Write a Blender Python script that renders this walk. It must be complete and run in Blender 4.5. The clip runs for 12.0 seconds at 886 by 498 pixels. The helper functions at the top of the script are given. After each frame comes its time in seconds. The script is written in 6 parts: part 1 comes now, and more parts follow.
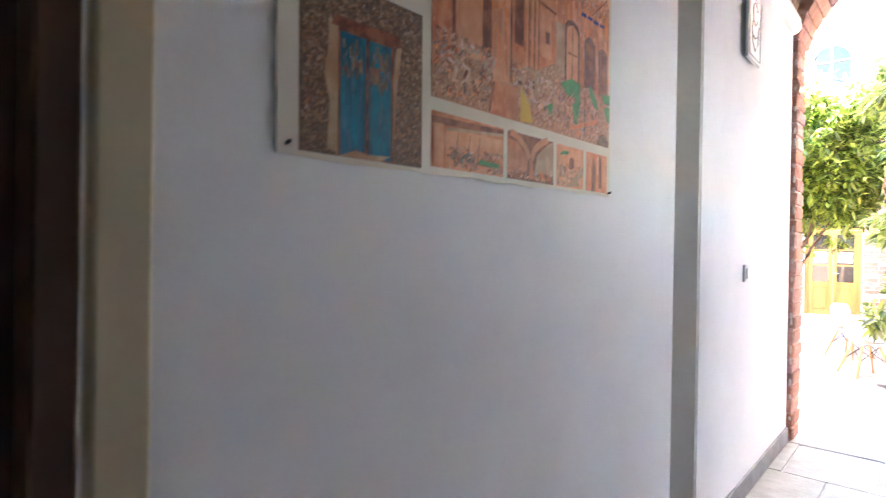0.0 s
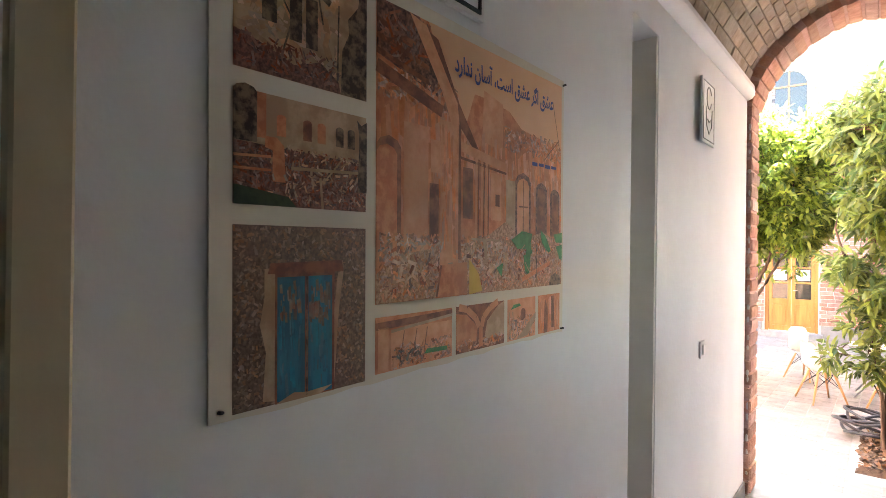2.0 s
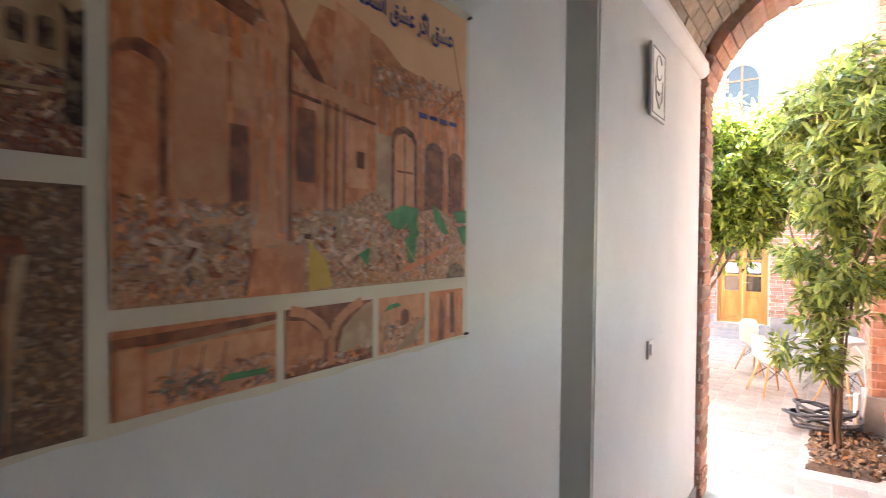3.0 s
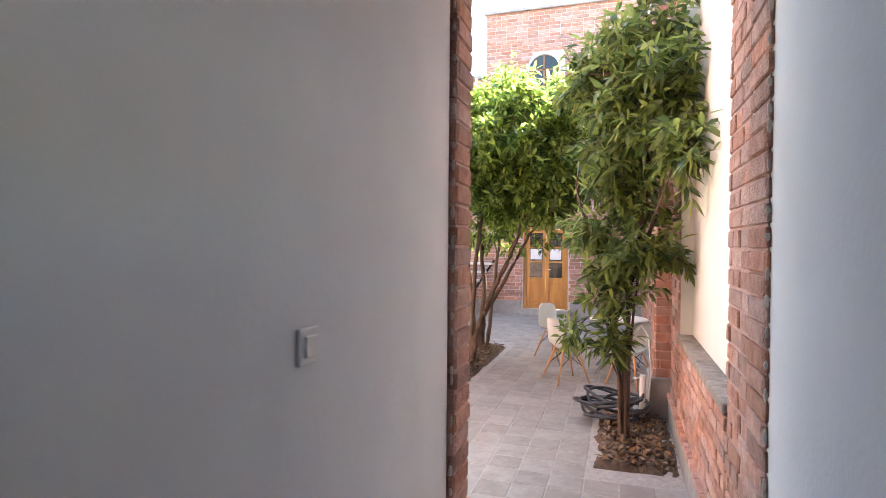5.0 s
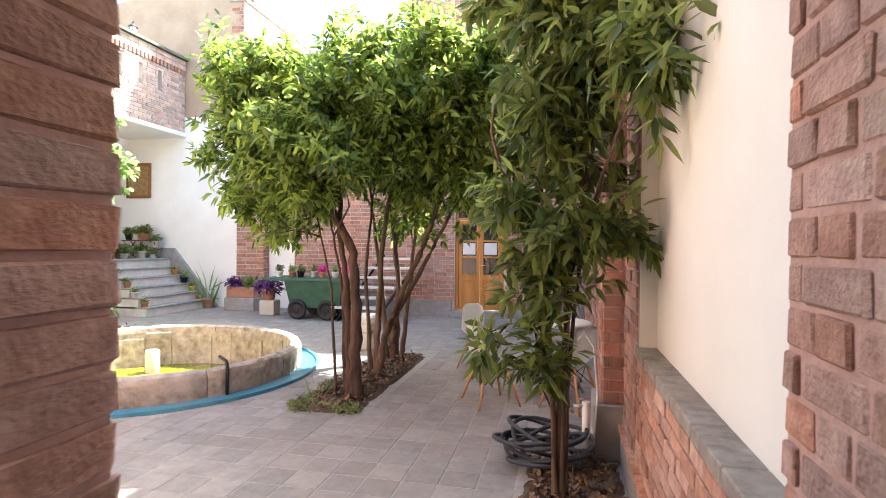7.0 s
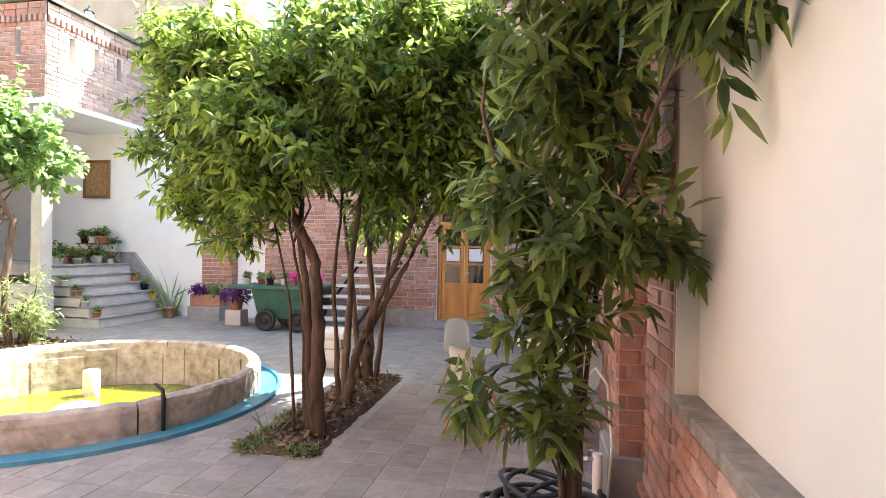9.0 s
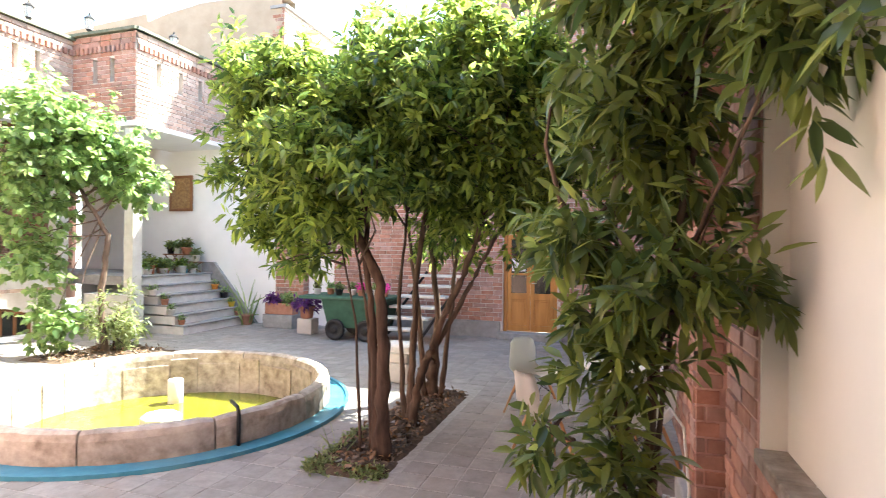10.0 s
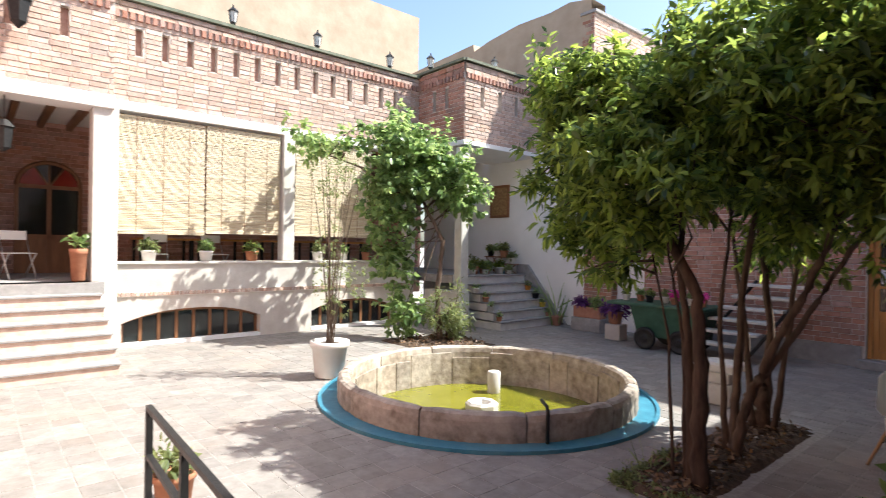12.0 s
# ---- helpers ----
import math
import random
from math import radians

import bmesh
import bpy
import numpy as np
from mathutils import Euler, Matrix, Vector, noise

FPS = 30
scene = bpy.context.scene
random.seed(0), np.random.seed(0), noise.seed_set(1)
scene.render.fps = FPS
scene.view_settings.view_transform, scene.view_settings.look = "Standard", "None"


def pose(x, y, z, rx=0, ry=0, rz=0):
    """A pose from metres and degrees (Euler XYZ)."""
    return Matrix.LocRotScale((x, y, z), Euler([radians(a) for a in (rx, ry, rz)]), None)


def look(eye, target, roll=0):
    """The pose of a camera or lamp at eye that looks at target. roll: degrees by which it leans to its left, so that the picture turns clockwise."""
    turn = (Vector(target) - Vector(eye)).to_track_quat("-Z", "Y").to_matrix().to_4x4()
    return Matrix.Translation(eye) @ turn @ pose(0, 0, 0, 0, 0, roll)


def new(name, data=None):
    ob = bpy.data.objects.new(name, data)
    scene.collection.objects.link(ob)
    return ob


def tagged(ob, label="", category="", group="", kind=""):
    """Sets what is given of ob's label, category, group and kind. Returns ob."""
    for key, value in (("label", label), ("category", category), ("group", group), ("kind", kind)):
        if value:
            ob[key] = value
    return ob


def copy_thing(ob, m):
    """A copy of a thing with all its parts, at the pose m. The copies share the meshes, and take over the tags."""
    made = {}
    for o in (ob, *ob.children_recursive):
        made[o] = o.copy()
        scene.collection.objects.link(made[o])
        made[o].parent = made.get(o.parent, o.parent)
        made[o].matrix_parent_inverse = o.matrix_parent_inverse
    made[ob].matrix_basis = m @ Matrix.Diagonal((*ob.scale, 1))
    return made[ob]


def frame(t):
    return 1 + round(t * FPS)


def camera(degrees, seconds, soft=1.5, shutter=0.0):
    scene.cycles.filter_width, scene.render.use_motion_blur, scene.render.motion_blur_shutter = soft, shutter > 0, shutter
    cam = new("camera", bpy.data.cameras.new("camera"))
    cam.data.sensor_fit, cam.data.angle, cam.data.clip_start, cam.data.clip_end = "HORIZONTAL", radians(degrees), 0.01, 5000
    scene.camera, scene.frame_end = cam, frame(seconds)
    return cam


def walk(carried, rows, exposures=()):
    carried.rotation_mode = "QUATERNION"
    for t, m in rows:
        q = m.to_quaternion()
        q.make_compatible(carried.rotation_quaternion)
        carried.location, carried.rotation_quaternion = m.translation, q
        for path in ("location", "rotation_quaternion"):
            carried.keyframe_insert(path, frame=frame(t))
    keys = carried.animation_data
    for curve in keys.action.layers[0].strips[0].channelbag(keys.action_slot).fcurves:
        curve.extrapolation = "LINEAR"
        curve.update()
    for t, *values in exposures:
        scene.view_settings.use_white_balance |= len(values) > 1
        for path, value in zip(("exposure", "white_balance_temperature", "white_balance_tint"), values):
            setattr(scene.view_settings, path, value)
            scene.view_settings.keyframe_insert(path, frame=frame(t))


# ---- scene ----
cam = camera(78.1, 12.0, 0.5, 0.3)
METRES, EYE, TILT, LEAN, TURN = 5.2, 1.235, 0.0, 0.0, 41.9
ROWS = [
    (0.0, 0.0, 0.0, 0.0, 0.0, -0.28, -0.9),
    (0.5, 0.0139, 0.0149, 0.0318, -4.19, 0.02, -0.51),
    (1.0, 0.0088, 0.0084, 0.0544, -4.2, 0.26, -0.73),
    (1.5, 0.0065, 0.0002, 0.0697, -3.35, 0.26, -0.72),
    (2.0, 0.0091, 0.0, 0.0722, -2.83, 0.16, -0.71),
    (2.5, 0.0273, 0.0197, 0.0696, -3.06, -0.02, -0.62),
    (3.0, 0.0526, 0.0673, 0.0681, -6.66, -0.48, -0.78),
    (3.5, 0.099, 0.1054, 0.0605, -12.99, -0.58, -0.78),
    (5.5, 0.3053, 0.3391, 0.0145, -25.68, -0.63, -0.53),
    (6.0, 0.3684, 0.4051, 0.0035, -27.11, -0.66, -0.59),
    (6.5, 0.4217, 0.4528, -0.0073, -28.26, -0.48, -0.45),
    (7.0, 0.4729, 0.5096, -0.007, -29.5, -0.43, -0.58),
    (9.0, 0.5598, 0.6447, 0.0014, -31.15, -0.01, -0.91),
    (9.5, 0.5675, 0.654, 0.0231, -29.16, 0.05, -0.7),
    (10.0, 0.5673, 0.6518, 0.0358, -24.21, 0.06, -0.63),
    (10.5, 0.5656, 0.6515, 0.0412, -16.7, -0.04, -0.67),
    (11.0, 0.5691, 0.6521, 0.0454, -8.03, -0.09, -0.74),
    (11.5, 0.5701, 0.6541, 0.0456, -0.74, -0.12, -0.85),
    (12.0, 0.5678, 0.6546, 0.0455, 7.32, -0.19, -0.93),
]
EXPOSURES = [(0.0, 5.75, 6300, 6), (0.5, 5.2, 6500, 4), (1.5, 5.1, 7100, 4), (2.5, 5.2, 7200, 4), (3.5, 4.55, 6900, 4), (5.5, 3.2, 6400, 4),
             (7.0, 2.95, 6480, 2), (9.0, 2.85, 6350, 1), (10.0, 2.9, 6350, 1), (11.0, 2.4, 6350, 3), (11.5, 1.85, 6400, 5), (12.0, 1.2, 6250, 8)]
walk(cam, [(t, pose(0, 0, EYE, TILT, LEAN, TURN) @ pose(METRES * x, METRES * y, METRES * z, 90 + pitch, roll, yaw)) for t, x, y, z, yaw, pitch, roll in ROWS], EXPOSURES)

# ---- sky and sun ----
SUN_AZ, SUN_EL = radians(40.0), radians(52.0)   # azimuth from +y towards +x
world = bpy.data.worlds.new("sky_world")
scene.world = world
world.use_nodes = True
wn = world.node_tree
sky = wn.nodes.new("ShaderNodeTexSky")
sky.sky_type = "NISHITA"
sky.sun_disc = False
sky.sun_elevation, sky.sun_rotation = SUN_EL, SUN_AZ
sky.dust_density, sky.air_density = 2.5, 1.0
wn.links.new(sky.outputs[0], wn.nodes["Background"].inputs[0])
wn.nodes["Background"].inputs[1].default_value = 0.14
sun = new("sun", bpy.data.lights.new("sun", "SUN"))
sun.data.energy, sun.data.angle, sun.data.color = 5.0, radians(0.55), (1.0, 0.95, 0.86)
sun_dir = Vector((math.sin(SUN_AZ) * math.cos(SUN_EL), math.cos(SUN_AZ) * math.cos(SUN_EL), math.sin(SUN_EL)))
sun.matrix_world = look(sun_dir * 40, (0, 0, 0))

# ---- materials ----
def node(nt, kind, **values):
    n = nt.nodes.new(kind)
    for key, value in values.items():
        n.inputs[key].default_value = value
    return n


def surface(name, dark, light, scale=6.0, rough=0.7, bump=0.25, bump_scale=None, vary=0.0, metal=0.0, stain=None, spec=0.4, stretch=None, island=False, detail=6.0, hard=0.0, placed=False):
    """A two-scale procedural surface: grain between two colours, broad stains, relief; vary: spread between loose pieces."""
    m = bpy.data.materials.new(name)
    m.use_nodes = True
    nt = m.node_tree
    b = nt.nodes["Principled BSDF"]
    co = nt.nodes.new("ShaderNodeTexCoord")
    mp = nt.nodes.new("ShaderNodeMapping")
    nt.links.new(nt.nodes.new("ShaderNodeNewGeometry").outputs["Position"] if placed else co.outputs["Object"], mp.inputs[0])
    if stretch:
        mp.inputs["Scale"].default_value = stretch
    n1 = node(nt, "ShaderNodeTexNoise", Scale=scale, Detail=detail, Roughness=0.6)
    n2 = node(nt, "ShaderNodeTexNoise", Scale=scale * 0.13, Detail=4.0, Roughness=0.55)
    nt.links.new(mp.outputs[0], n1.inputs[0])
    nt.links.new(mp.outputs[0], n2.inputs[0])
    ramp = nt.nodes.new("ShaderNodeValToRGB")
    ramp.color_ramp.elements[0].position, ramp.color_ramp.elements[1].position = 0.3 + hard * 0.13, 0.72 - hard * 0.13
    ramp.color_ramp.elements[0].color, ramp.color_ramp.elements[1].color = (*dark, 1), (*light, 1)
    nt.links.new(n1.outputs[0], ramp.inputs[0])
    col = ramp.outputs[0]
    if stain:
        st = nt.nodes.new("ShaderNodeValToRGB")
        st.color_ramp.elements[0].position, st.color_ramp.elements[1].position = 0.5, 0.68
        st.color_ramp.elements[0].color, st.color_ramp.elements[1].color = (0, 0, 0, 1), (0.6, 0.6, 0.6, 1)
        nt.links.new(n2.outputs[0], st.inputs[0])
        mx = nt.nodes.new("ShaderNodeMix")
        mx.data_type = "RGBA"
        nt.links.new(st.outputs[0], mx.inputs[0])
        nt.links.new(col, mx.inputs[6])
        mx.inputs[7].default_value = (*stain, 1)
        col = mx.outputs[2]
    if vary:
        src = nt.nodes.new("ShaderNodeNewGeometry").outputs["Random Per Island"] if island else nt.nodes.new("ShaderNodeObjectInfo").outputs["Random"]
        hs = nt.nodes.new("ShaderNodeHueSaturation")
        mr = node(nt, "ShaderNodeMapRange")
        mr.inputs["To Min"].default_value, mr.inputs["To Max"].default_value = 1 - vary, 1 + vary
        nt.links.new(src, mr.inputs[0])
        nt.links.new(mr.outputs[0], hs.inputs["Value"])
        mh = nt.nodes.new("ShaderNodeMath")
        mh.operation = "MULTIPLY"
        mh.inputs[1].default_value = 7.31
        fr = nt.nodes.new("ShaderNodeMath")
        fr.operation = "FRACT"
        mr2 = node(nt, "ShaderNodeMapRange")
        mr2.inputs["To Min"].default_value, mr2.inputs["To Max"].default_value = 1 - vary, 1 + vary * 0.6
        nt.links.new(src, mh.inputs[0])
        nt.links.new(mh.outputs[0], fr.inputs[0])
        nt.links.new(fr.outputs[0], mr2.inputs[0])
        nt.links.new(mr2.outputs[0], hs.inputs["Saturation"])
        nt.links.new(col, hs.inputs["Color"])
        col = hs.outputs[0]
    nt.links.new(col, b.inputs["Base Color"])
    b.inputs["Roughness"].default_value, b.inputs["Metallic"].default_value = rough, metal
    b.inputs["Specular IOR Level"].default_value = spec
    if bump:
        nb = node(nt, "ShaderNodeTexNoise", Scale=bump_scale or scale * 5, Detail=5.0)
        nt.links.new(mp.outputs[0], nb.inputs[0])
        bp = node(nt, "ShaderNodeBump", Strength=bump, Distance=0.01)
        nt.links.new(nb.outputs[0], bp.inputs["Height"])
        nt.links.new(bp.outputs[0], b.inputs["Normal"])
    return m


def leaf_material(name, dark, light, gloss=0.38, glow=0.35):
    m = bpy.data.materials.new(name)
    m.use_nodes = True
    nt = m.node_tree
    b = nt.nodes["Principled BSDF"]
    g = nt.nodes.new("ShaderNodeNewGeometry")
    ramp = nt.nodes.new("ShaderNodeValToRGB")
    ramp.color_ramp.elements[0].color, ramp.color_ramp.elements[1].color = (*dark, 1), (*light, 1)
    ramp.color_ramp.elements[1].position = 0.95
    nt.links.new(g.outputs["Random Per Island"], ramp.inputs[0])
    nt.links.new(ramp.outputs[0], b.inputs["Base Color"])
    b.inputs["Roughness"].default_value = gloss
    b.inputs["Specular IOR Level"].default_value = 0.45
    tr = nt.nodes.new("ShaderNodeBsdfTranslucent")
    hs = node(nt, "ShaderNodeHueSaturation", Value=4.2, Saturation=1.0, Hue=0.465)
    nt.links.new(ramp.outputs[0], hs.inputs["Color"])
    nt.links.new(hs.outputs[0], tr.inputs[0])
    mix = nt.nodes.new("ShaderNodeMixShader")
    mix.inputs[0].default_value = glow
    nt.links.new(b.outputs[0], mix.inputs[1])
    nt.links.new(tr.outputs[0], mix.inputs[2])
    nt.links.new(mix.outputs[0], nt.nodes["Material Output"].inputs[0])
    return m


def glass_material(name, colour=(0.02, 0.025, 0.025), rough=0.04):
    m = bpy.data.materials.new(name)
    m.use_nodes = True
    b = m.node_tree.nodes["Principled BSDF"]
    b.inputs["Base Color"].default_value = (*colour, 1)
    b.inputs["Roughness"].default_value = rough
    b.inputs["IOR"].default_value = 1.5
    b.inputs["Alpha"].default_value = 0.86
    return m


PLASTER = surface("white_plaster", (0.8, 0.8, 0.8), (0.86, 0.86, 0.86), 3.0, 0.75, 0.12, 40, stain=(0.68, 0.67, 0.66))
OUT_WHITE = surface("white_render", (0.79, 0.785, 0.765), (0.86, 0.855, 0.84), 2.0, 0.8, 0.15, 30, stain=(0.72, 0.7, 0.66))
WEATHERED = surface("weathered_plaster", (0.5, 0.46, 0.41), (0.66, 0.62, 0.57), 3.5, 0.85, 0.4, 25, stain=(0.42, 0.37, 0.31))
CREAM = surface("cream_render", (0.74, 0.735, 0.68), (0.82, 0.815, 0.765), 1.6, 0.8, 0.12, 30, stain=(0.64, 0.6, 0.53))
BEIGE_PAINT = surface("beige_paint", (0.5, 0.42, 0.28), (0.58, 0.49, 0.34), 4, 0.5, 0.06)
JAMB_PAINT = surface("warm_grey_paint", (0.64, 0.62, 0.55), (0.7, 0.68, 0.62), 4, 0.6, 0.06)
BEIGE_STUCCO = surface("beige_stucco", (0.33, 0.26, 0.19), (0.46, 0.375, 0.285), 1.4, 0.9, 0.7, 8, stain=(0.4, 0.27, 0.19))
BRICK = surface("red_brick", (0.35, 0.178, 0.13), (0.55, 0.325, 0.25), 17, 0.9, 1.0, 80, placed=True, vary=0.22, stain=(0.5, 0.35, 0.25), hard=0.2)
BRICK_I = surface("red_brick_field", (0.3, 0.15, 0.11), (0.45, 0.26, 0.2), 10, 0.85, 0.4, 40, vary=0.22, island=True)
# paler copy of the brick for faces towards the sun; sunlight is in the colour
BRICK_LIT = surface("sunlit_brick_field", (0.42, 0.29, 0.23), (0.6, 0.46, 0.38), 8, 0.85, 0.4, 40, vary=0.22, island=True)
BRICK_V = surface("buff_vault_brick", (0.36, 0.28, 0.2), (0.52, 0.43, 0.34), 16, 0.9, 0.6, 40, vary=0.2, island=True)
MORTAR = surface("pink_mortar", (0.47, 0.28, 0.235), (0.59, 0.39, 0.33), 20, 0.95, 0.4, 60)
MORTAR_G = surface("grey_mortar", (0.5, 0.44, 0.39), (0.62, 0.56, 0.5), 20, 0.95, 0.4, 60)
TILE = surface("grey_stone_tile", (0.205, 0.19, 0.176), (0.31, 0.29, 0.268), 9, 0.6, 0.35, 24, vary=0.13, stain=(0.27, 0.225, 0.19), placed=True)
TILE_I = surface("grey_stone_tile_field", (0.205, 0.19, 0.176), (0.31, 0.29, 0.268), 9, 0.6, 0.35, 24, vary=0.13, island=True, stain=(0.27, 0.225, 0.19), placed=True)
GROUT = surface("pale_grout", (0.28, 0.262, 0.243), (0.41, 0.388, 0.36), 20, 0.95, 0.3)
STONE = surface("grey_stone", (0.24, 0.235, 0.23), (0.36, 0.35, 0.34), 8, 0.7, 0.3, stain=(0.2, 0.19, 0.18))
COPE = surface("weathered_brown_stone", (0.17, 0.145, 0.12), (0.36, 0.325, 0.28), 11, 0.85, 0.6, 40, stain=(0.26, 0.2, 0.15))
STONE_L = surface("light_limestone", (0.5, 0.48, 0.44), (0.64, 0.62, 0.58), 6, 0.7, 0.3, stain=(0.42, 0.4, 0.36))
ROCK = surface("pond_stone", (0.21, 0.17, 0.135), (0.5, 0.435, 0.365), 9, 0.85, 0.8, 14, vary=0.15, stain=(0.64, 0.59, 0.52), hard=0.1)
BLUE = surface("blue_paint", (0.035, 0.17, 0.26), (0.07, 0.26, 0.36), 7, 0.45, 0.15, stain=(0.16, 0.3, 0.34))
SOIL = surface("dark_soil", (0.045, 0.03, 0.02), (0.13, 0.09, 0.06), 18, 0.95, 1.0, 30)
LITTER = surface("dry_leaf", (0.1, 0.06, 0.035), (0.26, 0.16, 0.09), 9, 0.8, 0.2, vary=0.4, island=True)
BARK = surface("brown_bark", (0.03, 0.018, 0.013), (0.11, 0.07, 0.05), 14, 0.95, 1.0, 40, stretch=(1, 1, 0.25))
BARK_L = surface("pale_bark", (0.06, 0.04, 0.03), (0.18, 0.125, 0.09), 14, 0.95, 1.0, 40, stretch=(1, 1, 0.3))
WOOD = surface("honey_wood", (0.36, 0.15, 0.035), (0.55, 0.26, 0.07), 9, 0.4, 0.1, stretch=(1, 1, 0.12))
WOOD_D = surface("dark_red_wood", (0.035, 0.01, 0.007), (0.075, 0.022, 0.014), 9, 0.35, 0.1, stretch=(1, 1, 0.12))
WOOD_B = surface("brown_wood", (0.16, 0.07, 0.03), (0.28, 0.13, 0.06), 9, 0.5, 0.1, stretch=(1, 1, 0.15))
BEECH = surface("beech_wood", (0.4, 0.2, 0.085), (0.52, 0.29, 0.13), 12, 0.45, 0.08, stretch=(1, 1, 0.2))
SHELL = surface("white_plastic", (0.72, 0.7, 0.66), (0.78, 0.76, 0.72), 3, 0.35, 0.0)
SWITCH = surface("white_switch_plastic", (0.72, 0.71, 0.7), (0.78, 0.77, 0.76), 3, 0.3, 0.0)
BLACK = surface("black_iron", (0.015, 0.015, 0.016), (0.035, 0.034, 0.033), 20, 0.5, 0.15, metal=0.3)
STEEL = surface("brushed_steel", (0.5, 0.5, 0.5), (0.62, 0.62, 0.62), 20, 0.3, 0.05, metal=1.0)
RUBBER = surface("dark_rubber", (0.022, 0.024, 0.03), (0.05, 0.053, 0.062), 12, 0.5, 0.1)
GREEN_P = surface("green_paint", (0.02, 0.07, 0.042), (0.042, 0.12, 0.075), 6, 0.5, 0.15, stain=(0.04, 0.09, 0.06))
TERRA = surface("terracotta", (0.34, 0.14, 0.08), (0.46, 0.22, 0.13), 9, 0.8, 0.2, vary=0.15)
POT_W = surface("white_ceramic", (0.7, 0.67, 0.62), (0.78, 0.76, 0.72), 5, 0.45, 0.06)
POT_O = surface("orange_ceramic", (0.55, 0.2, 0.03), (0.68, 0.3, 0.06), 6, 0.5, 0.05)
POT_Y = surface("yellow_ceramic", (0.6, 0.42, 0.04), (0.7, 0.52, 0.08), 6, 0.5, 0.05)
BAMBOO = surface("bamboo_slat", (0.52, 0.43, 0.28), (0.68, 0.59, 0.42), 4, 0.6, 0.1, vary=0.16, island=True, stretch=(1, 0.2, 1))
GLASS = glass_material("dark_window_glass")
LEAF = leaf_material("citrus_leaf", (0.022, 0.05, 0.016), (0.14, 0.21, 0.042), 0.25, 0.45)
LEAF_S = leaf_material("shrub_leaf", (0.028, 0.056, 0.018), (0.13, 0.172, 0.042), 0.3, 0.36)
LEAF_V = leaf_material("vine_leaf", (0.065, 0.125, 0.042), (0.17, 0.25, 0.095), 0.36, 0.36)
LEAF_Y = leaf_material("pale_leaf", (0.07, 0.1, 0.035), (0.16, 0.2, 0.08), 0.5, 0.3)
LEAF_P = leaf_material("purple_leaf", (0.05, 0.012, 0.07), (0.13, 0.03, 0.17), 0.5, 0.2)
PINK = leaf_material("pink_petal", (0.4, 0.03, 0.16), (0.6, 0.06, 0.3), 0.5, 0.2)
WATER = surface("green_pond_water", (0.12, 0.125, 0.009), (0.21, 0.2, 0.022), 0.8, 0.06, 0.05, 6, spec=0.5)
FRAME_BROWN = surface("brown_frame_paint", (0.09, 0.045, 0.028), (0.14, 0.075, 0.048), 6, 0.45, 0.05)
PAPER = surface("poster_canvas", (0.72, 0.65, 0.54), (0.8, 0.74, 0.63), 5, 0.5, 0.05)
NOTICE = surface("white_paper", (0.66, 0.66, 0.68), (0.74, 0.74, 0.75), 5, 0.7, 0.0)

# ---- building helpers ----
def part(name, bm, material, parent=None, label=""):
    me = bpy.data.meshes.new(name)
    bm.to_mesh(me)
    bm.free()
    me.materials.append(material)
    ob = new(name, me)
    if parent:
        ob.parent = parent
    if label:
        ob["label"] = label
    return ob


def raw(name, verts, faces, material, parent=None, label="", smooth=False):
    me = bpy.data.meshes.new(name)
    me.from_pydata([tuple(v) for v in verts], [], [tuple(f) for f in faces])
    me.materials.append(material)
    if smooth:
        me.polygons.foreach_set("use_smooth", [True] * len(me.polygons))
    ob = new(name, me)
    if parent:
        ob.parent = parent
    if label:
        ob["label"] = label
    return ob


def empty(name, x, y, z, rz=0):
    ob = new(name)
    ob.matrix_world = pose(x, y, z, 0, 0, rz)
    return ob


def box(bm, x0, x1, y0, y1, z0, z1, bevel=0.0, m=None):
    r = bmesh.ops.create_cube(bm, size=1.0)
    vs = r["verts"]
    for v in vs:
        v.co = Vector(((x0 + x1) / 2 + v.co.x * (x1 - x0), (y0 + y1) / 2 + v.co.y * (y1 - y0), (z0 + z1) / 2 + v.co.z * (z1 - z0)))
    if bevel:
        es = list({e for v in vs for e in v.link_edges})
        out = bmesh.ops.bevel(bm, geom=es, offset=bevel, segments=1, affect="EDGES")
        vs = list({v for f in out["faces"] for v in f.verts} | {v for v in vs if v.is_valid})
    if m:
        bmesh.ops.transform(bm, matrix=m, verts=vs)
    return vs


def boxes(name, rows, material, parent=None, label="", bevel=0.0):
    bm = bmesh.new()
    for r in rows:
        box(bm, *r, bevel=bevel)
    return part(name, bm, material, parent, label)


def setting(ob, label, category):
    return tagged(ob, label, category, kind="structure")


def tube(bm, pts, radii, sides=7, cap=True):
    """A bent, tapering tube through pts."""
    pts = [Vector(p) for p in pts]
    if not hasattr(radii, "__len__"):
        radii = [radii] * len(pts)
    rings = []
    for i, p in enumerate(pts):
        d = (pts[min(i + 1, len(pts) - 1)] - pts[max(i - 1, 0)]).normalized()
        a = d.cross(Vector((0.31, 0.17, 0.93)) if abs(d.z) < 0.9 else Vector((1, 0.1, 0))).normalized()
        b = d.cross(a)
        rings.append([bm.verts.new(p + (a * math.cos(k * 2 * math.pi / sides) + b * math.sin(k * 2 * math.pi / sides)) * radii[i]) for k in range(sides)])
    for r, s in zip(rings, rings[1:]):
        for k in range(sides):
            f = bm.faces.new((r[k], r[(k + 1) % sides], s[(k + 1) % sides], s[k]))
            f.smooth = True
    if cap:
        bm.faces.new(rings[-1])
        bm.faces.new(rings[0][::-1])


